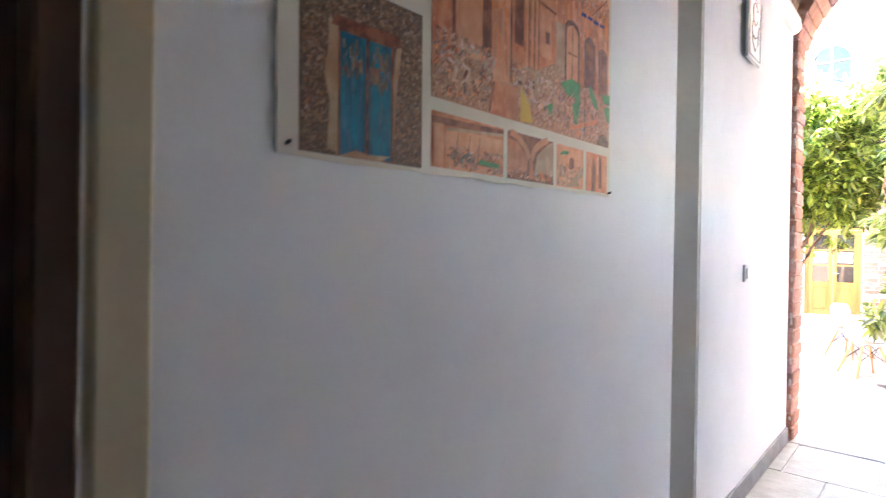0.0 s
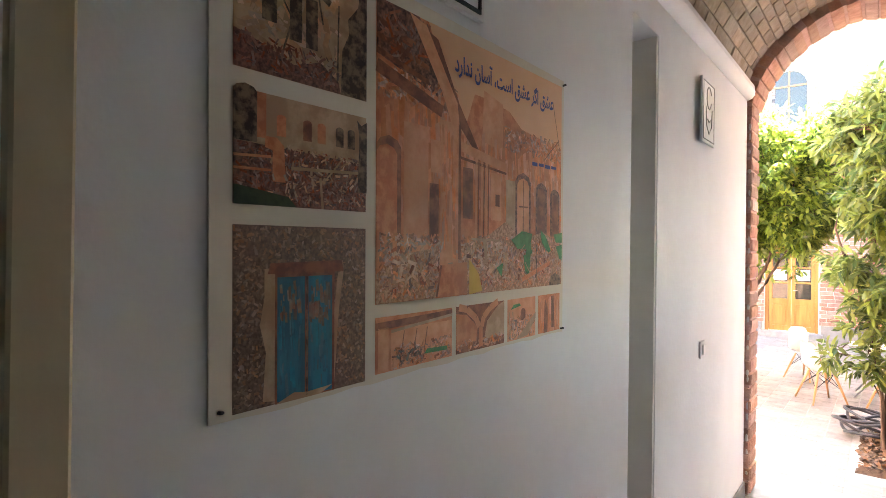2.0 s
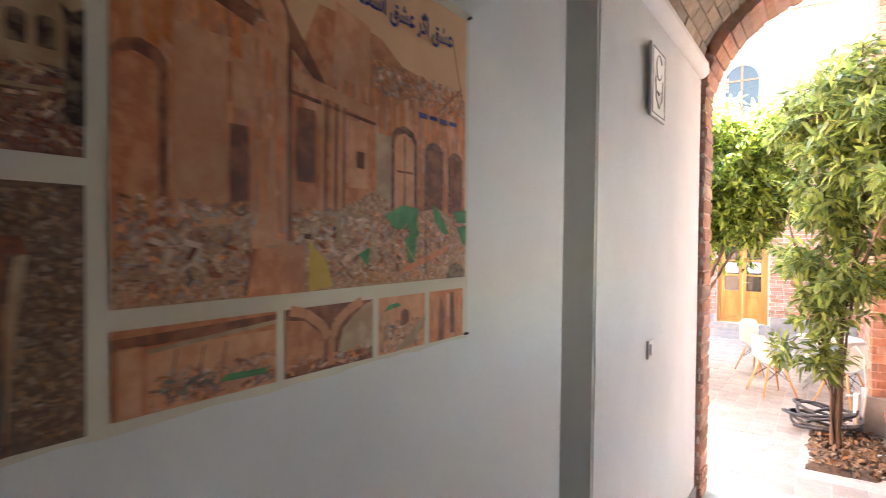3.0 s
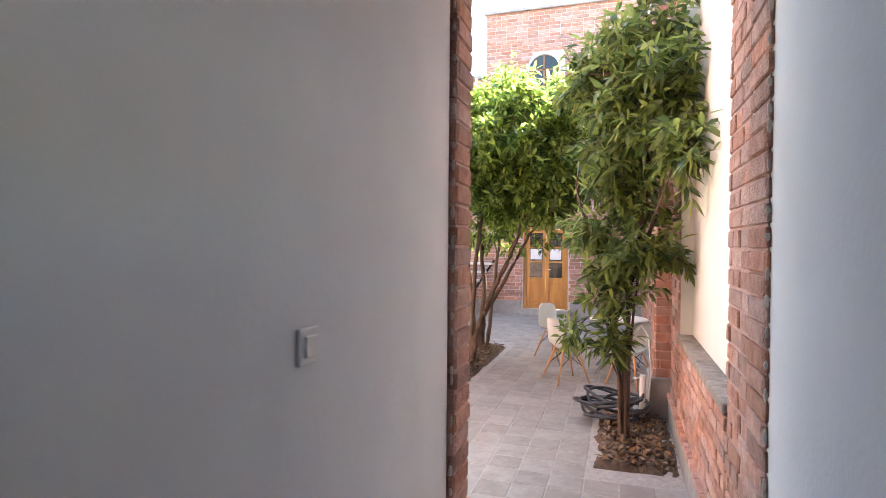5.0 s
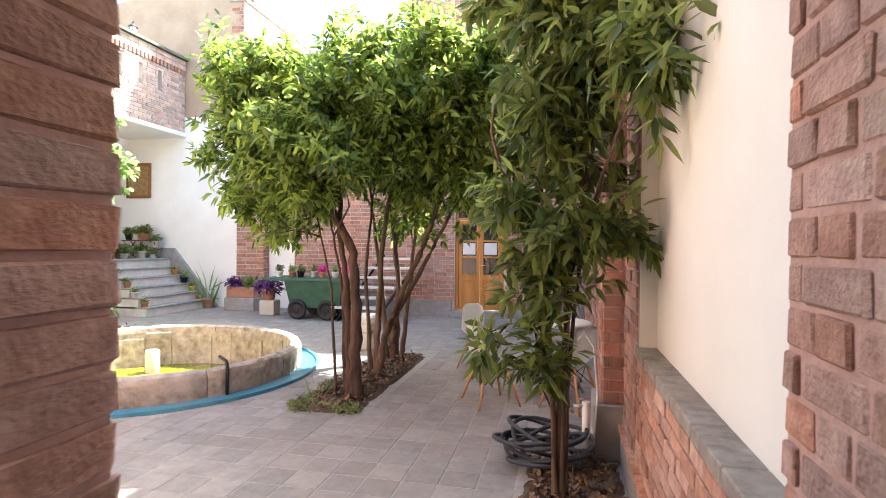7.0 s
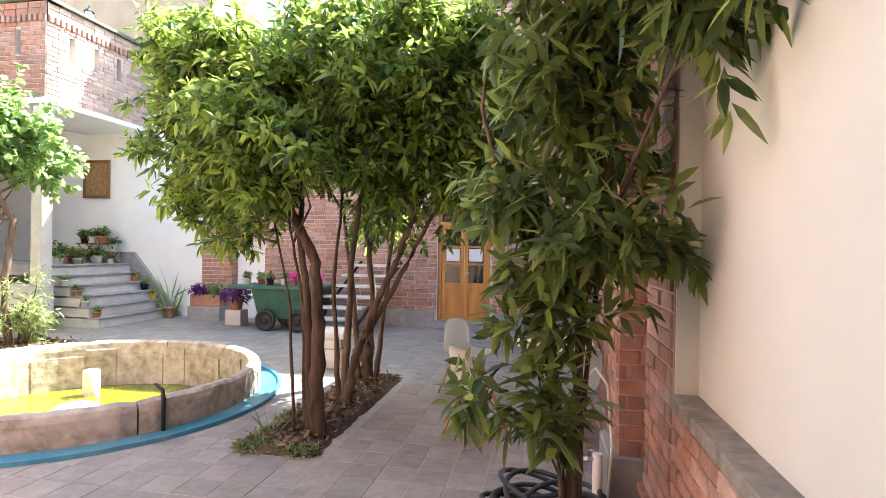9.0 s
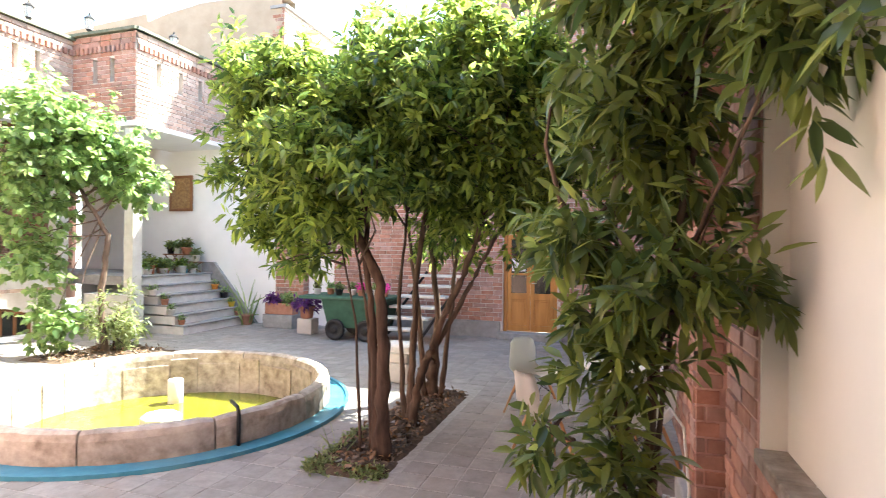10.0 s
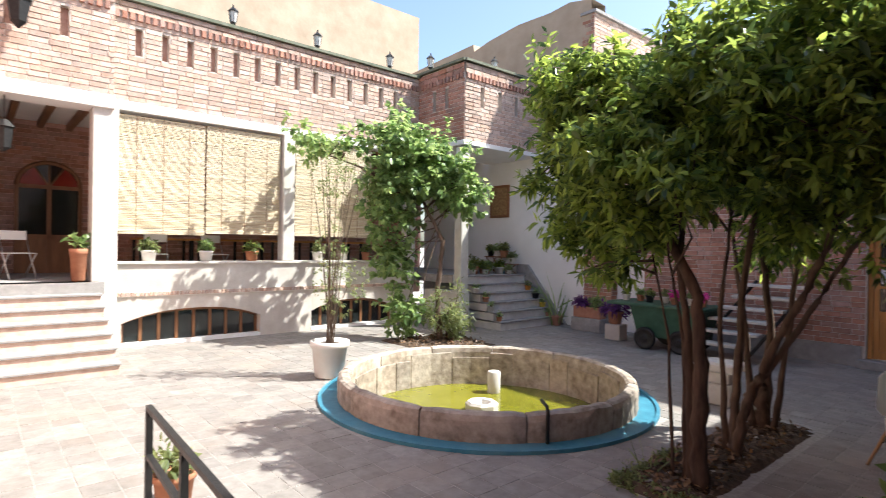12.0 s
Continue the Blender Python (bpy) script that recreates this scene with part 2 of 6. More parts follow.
def lathe(bm, profile, sides=20, cx=0.0, cy=0.0, smooth=True):
    """A turned body: profile of (radius, z), from the outside foot over the rim to the inside."""
    rings = [[bm.verts.new((cx + r * math.cos(k * 2 * math.pi / sides), cy + r * math.sin(k * 2 * math.pi / sides), z)) for k in range(sides)] for r, z in profile]
    for r, s in zip(rings, rings[1:]):
        for k in range(sides):
            f = bm.faces.new((r[k], r[(k + 1) % sides], s[(k + 1) % sides], s[k]))
            f.smooth = smooth
    bm.faces.new(rings[0][::-1])
    bm.faces.new(rings[-1])


def wander(a, b, n, amount, rng):
    """Points from a to b that stray by amount on the way."""
    a, b = Vector(a), Vector(b)
    return [a.lerp(b, i / n) + Vector((rng.uniform(-1, 1), rng.uniform(-1, 1), rng.uniform(-0.4, 0.4))) * amount * (0 < i < n) for i in range(n + 1)]


def leaves(name, centres, axes, length, width, count, material, parent, rng, droop=0.35, spread=1.0, label=""):
    """A crown: round each twig end a whorl of folded, pointed leaves. centres, axes: arrays of points and directions."""
    n = len(centres) * count
    c = np.repeat(np.asarray(centres), count, 0)
    ax = np.repeat(np.asarray(axes), count, 0)
    d = rng.normal(0, 1, (n, 3))
    d -= ax * (d * ax).sum(1, keepdims=True) * 0.8
    d /= np.linalg.norm(d, axis=1, keepdims=True)
    d = d * (0.25 + 0.6 * spread) + ax * rng.uniform(0.05, 1.0, (n, 1))
    d[:, 2] -= droop * rng.uniform(0, 1.6, n)
    d /= np.linalg.norm(d, axis=1, keepdims=True)
    side = np.cross(d, rng.normal(0, 0.5, (n, 3)) + np.array((0, 0, 1.0)))
    side /= np.linalg.norm(side, axis=1, keepdims=True) + 1e-6
    up = np.cross(side, d)
    ln = length * rng.uniform(0.6, 1.25, (n, 1))
    wd = width * rng.uniform(0.7, 1.2, (n, 1)) * 0.5
    base = c + ax * rng.uniform(-0.9, 0.25, (n, 1)) * length + d * 0.01
    fold = up * wd * 0.4
    bend = np.zeros((n, 3))
    bend[:, 2] = -ln[:, 0] * rng.uniform(0.02, 0.22, n)
    mid = [base + d * ln * f + bend * f * f for f in (0.0, 0.34, 0.68, 1.0)]
    rim = [m + side * wd * k * w + fold * w for m, w in ((mid[1] - d * ln * 0.03, 0.92), (mid[2] - d * ln * 0.03, 0.8)) for k in (1, -1)]
    verts = np.stack((*mid, *rim), 1).reshape(-1, 3)
    k = np.arange(n)[:, None] * 8
    tris = ((0, 1, 4), (4, 1, 2), (4, 2, 6), (6, 2, 3), (0, 5, 1), (5, 2, 1), (5, 7, 2), (7, 3, 2))
    faces = np.concatenate([k + np.array([t]) for t in tris], 1).reshape(-1, 3)
    me = bpy.data.meshes.new(name)
    me.vertices.add(len(verts))
    me.vertices.foreach_set("co", verts.ravel())
    me.loops.add(faces.size)
    me.loops.foreach_set("vertex_index", faces.ravel().astype(np.int32))
    me.polygons.add(len(faces))
    me.polygons.foreach_set("loop_start", np.arange(0, faces.size, 3, dtype=np.int32))
    me.polygons.foreach_set("loop_total", np.full(len(faces), 3, dtype=np.int32))
    me.update(calc_edges=True)
    me.materials.append(material)
    ob = new(name, me)
    if parent:
        ob.parent = parent
    if label:
        ob["label"] = label
    return ob


def clumped(rng, blobs, n, shell, each, size):
    """Twig ends in bunches: bunches spread through the blobs, each of several ends that fan outwards."""
    c, a = lobes(rng, blobs, max(1, n // each), shell)
    c, a = np.repeat(c, each, 0), np.repeat(a, each, 0)
    off = rng.normal(0, 1, c.shape)
    a = a + off * 0.38
    a /= np.linalg.norm(a, axis=1, keepdims=True)
    return c + off * size, a


def lobes(rng, blobs, n, shell=0.55):
    """n points with outward directions spread through a set of ellipsoids (x, y, z, rx, ry, rz), denser to the outside."""
    w = np.array([b[3] * b[4] * b[5] for b in blobs])
    pick = rng.choice(len(blobs), n, p=w / w.sum())
    b = np.array(blobs)[pick]
    d = rng.normal(0, 1, (n, 3))
    d /= np.linalg.norm(d, axis=1, keepdims=True)
    r = shell + (1.05 - shell) * rng.uniform(0, 1, (n, 1)) ** 0.6
    lump = 1 + 0.16 * np.sin(d[:, :1] * 7 + b[:, :1] * 5) * np.cos(d[:, 1:2] * 6 + b[:, 1:2] * 3)
    p = b[:, :3] + d * b[:, 3:] * r * lump
    ax = d + np.array((0, 0, 0.35))
    ax /= np.linalg.norm(ax, axis=1, keepdims=True)
    return p, ax


def brick_field(name, o, u, width, z0, z1, n, material, parent, holes=(), pitch=0.09, length=0.27, joint=0.012, depth=0.014, seed=1, label=""):
    """Courses of bricks on a wall face, as one mesh of loose blocks: o the face's foot, u along it, n out of it; holes (u0, u1, z0, z1) stay open."""
    rng = random.Random(seed)
    o, u, n = Vector(o), Vector(u), Vector(n)
    verts, faces = [], []
    rows = max(1, int(round((z1 - z0) / pitch)))
    for i in range(rows):
        za, zb = z0 + i * pitch + joint / 2, z0 + (i + 1) * pitch - joint / 2
        x = -rng.choice((0.0, 0.5)) * length if i % 2 else 0.0
        x -= rng.uniform(0, 0.04)
        while x < width:
            a, b = max(0, x + joint / 2), min(width, x + length - joint / 2)
            x += length
            spans = [(a, b)]
            for h0, h1, k0, k1 in holes:
                if zb > k0 and za < k1:
                    spans = [s for a2, b2 in spans for s in ((a2, min(b2, h0)), (max(a2, h1), b2))]
            for a2, b2 in spans:
                if b2 - a2 < 0.03:
                    continue
                k = len(verts)
                dd = depth * rng.uniform(0.5, 1.25)
                e = 0.004
                for out, sh in ((0.0, 0.0), (dd, e)):
                    for uu, zz in ((a2 + sh, za + sh), (b2 - sh, za + sh), (b2 - sh, zb - sh), (a2 + sh, zb - sh)):
                        verts.append(o + u * uu + Vector((0, 0, zz)) + n * (out + (rng.uniform(-0.002, 0.002) if out else 0)))
                faces += [(k + 4, k + 5, k + 6, k + 7), (k, k + 1, k + 5, k + 4), (k + 1, k + 2, k + 6, k + 5), (k + 2, k + 3, k + 7, k + 6), (k + 3, k, k + 4, k + 7)]
    if u.cross(Vector((0, 0, 1))).dot(n) < 0:
        faces = [f[::-1] for f in faces]
    ob = raw(name, verts, faces, material, parent, label)
    ob["kind"] = "stuff"
    return ob


def unit_brick(seed):
    """A worn brick of unit size, centred, with chipped arrises."""
    rng = random.Random(seed)
    bm = bmesh.new()
    box(bm, -0.5, 0.5, -0.5, 0.5, -0.5, 0.5, bevel=0.06)
    for v in bm.verts:
        v.co += Vector((rng.uniform(-1, 1) * 0.015, rng.uniform(-1, 1) * 0.03, rng.uniform(-1, 1) * 0.035))
    me = bpy.data.meshes.new("brick")
    bm.to_mesh(me)
    bm.free()
    me.materials.append(BRICK)
    return me


BRICKS = [unit_brick(s) for s in range(5)]
brick_rng = random.Random(5)


def lay(parent, x0, x1, y0, y1, z0, z1, m=None):
    """One brick, an object of its own on a shared mesh."""
    ob = new("brick", brick_rng.choice(BRICKS))
    ob.parent = parent
    mm = Matrix.Translation(((x0 + x1) / 2, (y0 + y1) / 2, (z0 + z1) / 2)) @ pose(0, 0, 0, 0, brick_rng.uniform(-0.5, 0.5), brick_rng.uniform(-0.6, 0.6)) @ Matrix.Diagonal((x1 - x0, y1 - y0, z1 - z0, 1))
    ob.matrix_basis = m @ mm if m else mm
    return ob


G = -0.39     # level of the courtyard
LX, RX = -0.695, 0.52     # faces of the passage walls
AY = 4.14     # inner face of the arch wall

# ---- ground, passage floor, steps ----
PX, PY, PR = -5.0, 9.5, 1.93
bm = bmesh.new()
ring0 = [bm.verts.new((PX + 1.8 * math.cos(k * math.pi / 32), PY + 1.8 * math.sin(k * math.pi / 32), G - 0.0035)) for k in range(64)]
ring1 = [bm.verts.new((PX + 14 * math.cos(k * math.pi / 32), PY + 14 * math.sin(k * math.pi / 32), G - 0.0035)) for k in range(64)]
ring2 = [bm.verts.new((PX + 900 * math.cos(k * math.pi / 32), PY + 900 * math.sin(k * math.pi / 32), G - 0.02)) for k in range(64)]
for r, s in ((ring0, ring1), (ring1, ring2)):
    for k in range(64):
        bm.faces.new((r[k], s[k], s[(k + 1) % 64], r[(k + 1) % 64]))
ground = setting(part("ground", bm, GROUT), "pale grout bed under the grey courtyard paving", "ground")

floor = setting(boxes("floor", [(LX - 0.6, RX + 0.3, -1.6, AY, -0.3, -0.006)], GROUT), "grey stone slab floor of the vaulted passage", "floor")
rng = random.Random(3)
for j in range(10):
    y0 = -1.6 + j * 0.574
    x0 = LX - 0.55 + (0.21 if j % 2 else 0.0)
    while x0 < RX:
        xa, xb = max(x0, LX + 0.002), min(x0 + 0.42, RX - 0.002)
        x0 += 0.42
        if xb - xa > 0.05:
            boxes("slab", [(xa + 0.004, xb - 0.004, y0 + 0.004, y0 + 0.57, -0.03, rng.uniform(-0.002, 0.002))], TILE, floor, bevel=0.003)
sill = setting(boxes("door_sill", [(LX - 0.1, RX + 0.1, AY + 0.004, 4.62, -0.16, 0.004)], STONE, bevel=0.006), "pale blue-grey stone sill under the brick arch", "sill")
step = setting(boxes("step", [(LX - 0.2, RX - 0.03, 4.625, 4.95, G, -0.18)], STONE, bevel=0.006), "grey stone step down into the courtyard", "step")

# ---- passage walls ----
wl = setting(boxes("wall_west", [
    (LX - 0.35, LX, -1.6, -0.72, 0, 2.66), (LX - 0.35, LX, -0.72, 0.2, 2.12, 2.66), (LX - 0.35, LX, 0.2, 2.02, 0, 2.66),
    (LX - 0.35, LX, 2.02, 2.32, 2.5, 2.66), (LX - 0.35, LX - 0.2, 2.02, 2.32, 0, 2.5), (LX - 0.35, LX, 2.32, AY, 0, 2.66)], PLASTER),
    "smooth white plastered passage wall with a narrow recess", "wall")
boxes("jamb_panel", [(LX - 0.198, LX - 0.003, 2.30, 2.317, 0, 2.495)], JAMB_PAINT, wl, "warm grey painted recess side")
bm = bmesh.new()
tube(bm, [(LX + 0.005, 0.2 - 1.8, 2.68), (LX + 0.005, AY, 2.68)], 0.045, 10)
box(bm, LX - 0.05, LX + 0.045, -1.6, AY, 2.69, 2.725)
setting(part("cornice_trim", bm, PLASTER), "white rounded plaster cornice below the vault", "cornice")
# the slit is added out of view, to brighten the west wall opposite
wr = setting(boxes("wall_east", [(RX, RX + 0.35, -1.6, 1.9, 0, 2.66), (RX, RX + 0.35, 1.9, 2.7, 0, 1.5), (RX, RX + 0.35, 1.9, 2.7, 1.62, 2.66), (RX, RX + 0.35, 2.7, AY, 0, 2.66)], PLASTER), "smooth white plastered passage wall with an unseen slit added to let in light", "wall")
bm = bmesh.new()
tube(bm, [(RX - 0.005, -1.6, 2.68), (RX - 0.005, AY, 2.68)], 0.045, 10)
box(bm, RX - 0.045, RX + 0.05, -1.6, AY, 2.69, 2.725)
setting(part("cornice_trim", bm, PLASTER), "white rounded plaster cornice below the vault", "cornice")
# unseen end wall; its high gap is added so that skylight fills the passage
setting(boxes("wall_back", [(LX - 0.35, LX + 0.35, -1.8, -1.6, -0.3, 3.4), (RX - 0.25, RX + 0.35, -1.8, -1.6, -0.3, 3.4), (LX + 0.35, RX - 0.25, -1.8, -1.6, 2.5, 3.4), (LX + 0.35, RX - 0.25, -1.8, -1.6, -0.3, 2.4)], PLASTER), "white plastered end wall, unseen, with a narrow gap added to let in light", "wall")
bb = setting(boxes("baseboard", [(LX + 0.001, LX + 0.014, 0.25, 2.02, 0, 0.1), (LX + 0.001, LX + 0.014, 2.32, AY - 0.01, 0, 0.1)], STONE, bevel=0.002), "low grey stone skirting along the white wall", "baseboard")
setting(boxes("baseboard", [(RX - 0.014, RX - 0.001, -1.6, AY - 0.01, 0, 0.1)], STONE, bevel=0.002), "low grey stone skirting along the white wall", "baseboard")


def arch_curve(half, rise, n=14):
    """A low pointed arch from the left springing to the right: points (x, z) about the centre."""
    pts = []
    for i in range(n + 1):
        s = i / n
        x = -half + half * s
        z = rise * (1 - (1 - s) ** 2.3) ** (1 / 1.45) * (0.86 + 0.14 * s)
        pts.append((x, z))
    return pts + [(-x, z) for x, z in pts[-2::-1]]


CX, HALF = (LX + RX) / 2, (RX - LX) / 2
vault = arch_curve(HALF + 0.02, 0.5)
bm = bmesh.new()
rows = [[bm.verts.new((CX + x, y, 2.71 + z + t)) for x, z in vault] for y, t in ((-1.7, 0), (AY, 0), (AY, 0.14), (-1.7, 0.14))]
for a, b in zip(rows, rows[1:] + rows[:1]):
    for k in range(len(vault) - 1):
        bm.faces.new((a[k], b[k], b[k + 1], a[k + 1]))
# courses of the vault, bricks laid along the passage
vr = random.Random(8)
seg = [(Vector((CX + a[0], 0, 2.71 + a[1])), Vector((CX + b[0], 0, 2.71 + b[1]))) for a, b in zip(vault, vault[1:])]
fine = []
for a, b in seg:
    m = max(1, int(round((b - a).length / 0.075)))
    fine += [(a.lerp(b, i / m), a.lerp(b, (i + 1) / m)) for i in range(m)]
for i, (a, b) in enumerate(fine):
    d = (b - a).normalized()
    nrm = Vector((d.z, 0, -d.x))
    y = -1.7 - vr.uniform(0, 0.2)
    while y < AY - 0.02:
        y1 = min(y + 0.2, AY - 0.005)
        if y1 - y > 0.04:
            p0, p1 = a + d * 0.006, b - d * 0.006
            k = vr.uniform(0.006, 0.016)
            q = [bm.verts.new(p + nrm * o + Vector((0, yy, 0))) for o in (-0.003, k) for p, yy in ((p0, y + 0.006), (p1, y + 0.006), (p1, y1 - 0.006), (p0, y1 - 0.006))]
            for f in ((4, 5, 6, 7), (0, 1, 5, 4), (1, 2, 6, 5), (2, 3, 7, 6), (3, 0, 4, 7)):
                bm.faces.new([q[j] for j in f])
        y += 0.2
ceiling = setting(part("ceiling", bm, BRICK_V), "buff brick pointed barrel vault over the passage", "ceiling")

# ---- wall with the brick arch ----
inner = arch_curve(HALF - 0.03, 0.52)
SPRING = 2.62
bm = bmesh.new()
box(bm, -12.0, LX - 0.02, AY + 0.003, 4.38, G - 0.1, 5.6)
box(bm, RX - 0.004, 1.4, AY + 0.003, 4.86, G - 0.1, 5.6)
a_pts = [(CX + x * 1.01, SPRING + z + 0.008) for x, z in inner]
for k in range(len(a_pts) - 1):
    (xa, za), (xb, zb) = a_pts[k], a_pts[k + 1]
    q = [bm.verts.new(p) for p in ((xa, AY, za), (xb, AY, zb), (xb, AY, 5.6), (xa, AY, 5.6), (xa, 4.5, za), (xb, 4.5, zb), (xb, 4.5, 5.6), (xa, 4.5, 5.6))]
    for f in ((3, 2, 1, 0), (4, 5, 6, 7), (0, 1, 5, 4), (2, 3, 7, 6)):
        bm.faces.new([q[j] for j in f])
box(bm, LX - 0.018, CX - (HALF - 0.03) * 1.01, AY, 4.38, SPRING + 0.022, 5.6)
box(bm, CX + (HALF - 0.03) * 1.01, RX - 0.004, AY, 4.5, SPRING, 5.6)
box(bm, LX - 0.018, -0.669, 4.16, 4.38, 0.0, SPRING + 0.02)
arch_wall = setting(part("wall_arch", bm, MORTAR), "thick wall with a pointed brick archway to the courtyard", "wall")

# ---- courtyard: east side ----
EH = 6.0
east = setting(boxes("wall_garden_east", [
    (0.53, 1.4, 4.9, 7.15, G - 0.1, 0.52), (0.64, 1.4, 4.9, 7.15, 0.52, EH), (0.52, 1.4, 7.15, 8.3, G - 0.1, EH), (0.52, 1.4, 8.3, 15.6, G - 0.1, 5.8), (0.36, 0.52, 7.84, 8.25, 0.03, EH)], MORTAR),
    "brick and cream rendered garden wall with a low stone-capped plinth", "wall")
boxes("render_panel", [(0.625, 0.64, 4.9, 7.15, 0.58, EH - 0.4), (0.525, 0.64, 7.13, 7.15, 0.58, EH - 0.4)], CREAM, east, "cream painted render panel, slightly stained")
boxes("pier_base", [(0.3, 0.52, 7.8, 8.3, G, 0.03)], STONE, east, "grey stone pier base", bevel=0.01)
boxes("plinth_course", [(0.485, 0.53, 4.9, 7.8, G - 0.05, -0.12)], STONE, east, "grey stone footing with a brick edge", bevel=0.01)
for k in range(6):
    boxes("coping_stone", [(0.5, 0.64, 4.91 + k * 0.373, 4.91 + (k + 1) * 0.373 - 0.008, 0.525, 0.585)], COPE, east, "worn brown-grey coping stone" if k == 0 else "", bevel=0.006)
brick_field("brickwork", (0.52, 7.17, 0), (0, 1, 0), 0.64, G, EH, (-1, 0, 0), BRICK_I, east, seed=21)
brick_field("brickwork", (0.52, 8.3, 0), (0, 1, 0), 7.3, G, 5.8, (-1, 0, 0), BRICK_I, east, seed=22)
brick_field("brickwork", (0.36, 7.84, 0), (1, 0, 0), 0.16, 0.03, EH, (0, -1, 0), BRICK_I, east, seed=23, length=0.16)
brick_field("brickwork", (0.36, 7.84, 0), (0, 1, 0), 0.41, 0.03, EH, (-1, 0, 0), BRICK_I, east, seed=24, length=0.2)

# ---- courtyard: north side ----
ND0, ND1 = -2.3, -1.2
north = setting(boxes("wall_north", [
    (-7.75, -7.02, 15.6, 16.0, G - 0.1, 5.6), (-7.02, -6.2, 15.6, 16.0, 1.36, 5.6), (-7.02, -6.2, 15.85, 16.0, G - 0.1, 1.36), (-6.2, ND0, 15.6, 16.0, G - 0.1, 5.6),
    (ND0, ND1, 15.6, 16.0, 2.25, 5.6), (ND0, ND1, 15.6, 16.0, G - 0.1, -0.25), (ND1, 1.4, 15.6, 16.0, G - 0.1, 5.6), (-3.3, 1.4, 15.6, 16.0, 5.6, 7.2)], MORTAR_G),
    "two-storey red brick courtyard wall with an arched window", "wall")
boxes("niche_back", [(-7.0, -6.22, 15.83, 15.848, G, 1.34)], OUT_WHITE, north, "white plastered niche back")
boxes("plinth", [(-7.75, -7.05, 15.52, 15.6, G, 0.0), (-6.2, ND0 - 0.06, 15.55, 15.6, G, -0.05), (ND1 + 0.06, 0.5, 15.55, 15.6, G, -0.05)], STONE, north, "grey stone plinth slabs", bevel=0.006)
boxes("parapet_coping", [(-3.35, 1.4, 15.5, 16.05, 7.2, 7.27), (-7.78, -3.3, 15.5, 16.05, 5.6, 5.67)], STONE, north, "grey-green coping")
WX, WZ = -1.83, 5.5
brick_field("brickwork", (-7.75, 15.6, 0), (1, 0, 0), 4.45, G + 0.34, 5.6, (0, -1, 0), BRICK_I, north, holes=((0.73, 1.55, -1, 1.36), (3.3, 4.5, 2.6, 4.4)), seed=31)
brick_field("brickwork", (-3.3, 15.6, 0), (1, 0, 0), 3.82, G + 0.34, 7.2, (0, -1, 0), BRICK_I, north, holes=((0.98, 2.12, -1, 2.27), (1.18, 1.98, 4.2, 6.1)), seed=32)
brick_field("brickwork", (-7.02, 15.6, 0), (0, 1, 0), 0.25, G, 1.36, (1, 0, 0), BRICK_I, north, seed=33, length=0.25)
# arched window upstairs
arch_win = tagged(empty("window_arched", WX, 15.6, 4.2), "arched upper window with a pale stone surround", "window", kind="structure")
bm = bmesh.new()
tube(bm, [(-0.4, -0.02, 0), (-0.4, -0.02, 1.5)] + [(-0.4 * math.cos(a), -0.02, 1.5 + 0.4 * math.sin(a)) for a in [k * math.pi / 12 for k in range(1, 12)]] + [(0.4, -0.02, 1.5), (0.4, -0.02, 0)], 0.035, 6)
part("surround", bm, STONE_L, arch_win)
bm = bmesh.new()
vs = [bm.verts.new((-0.4, -0.008, 0)), bm.verts.new((0.4, -0.008, 0))] + [bm.verts.new((0.4 * math.cos(k * math.pi / 12), -0.008, 1.5 + 0.4 * math.sin(k * math.pi / 12))) for k in range(13)]
bm.faces.new(vs)
part("pane", bm, GLASS, arch_win)
boxes("glazing_bar", [(-0.02, 0.02, -0.03, -0.01, 0, 1.88), (-0.38, 0.38, -0.03, -0.01, 1.48, 1.52)], WOOD_B, arch_win)


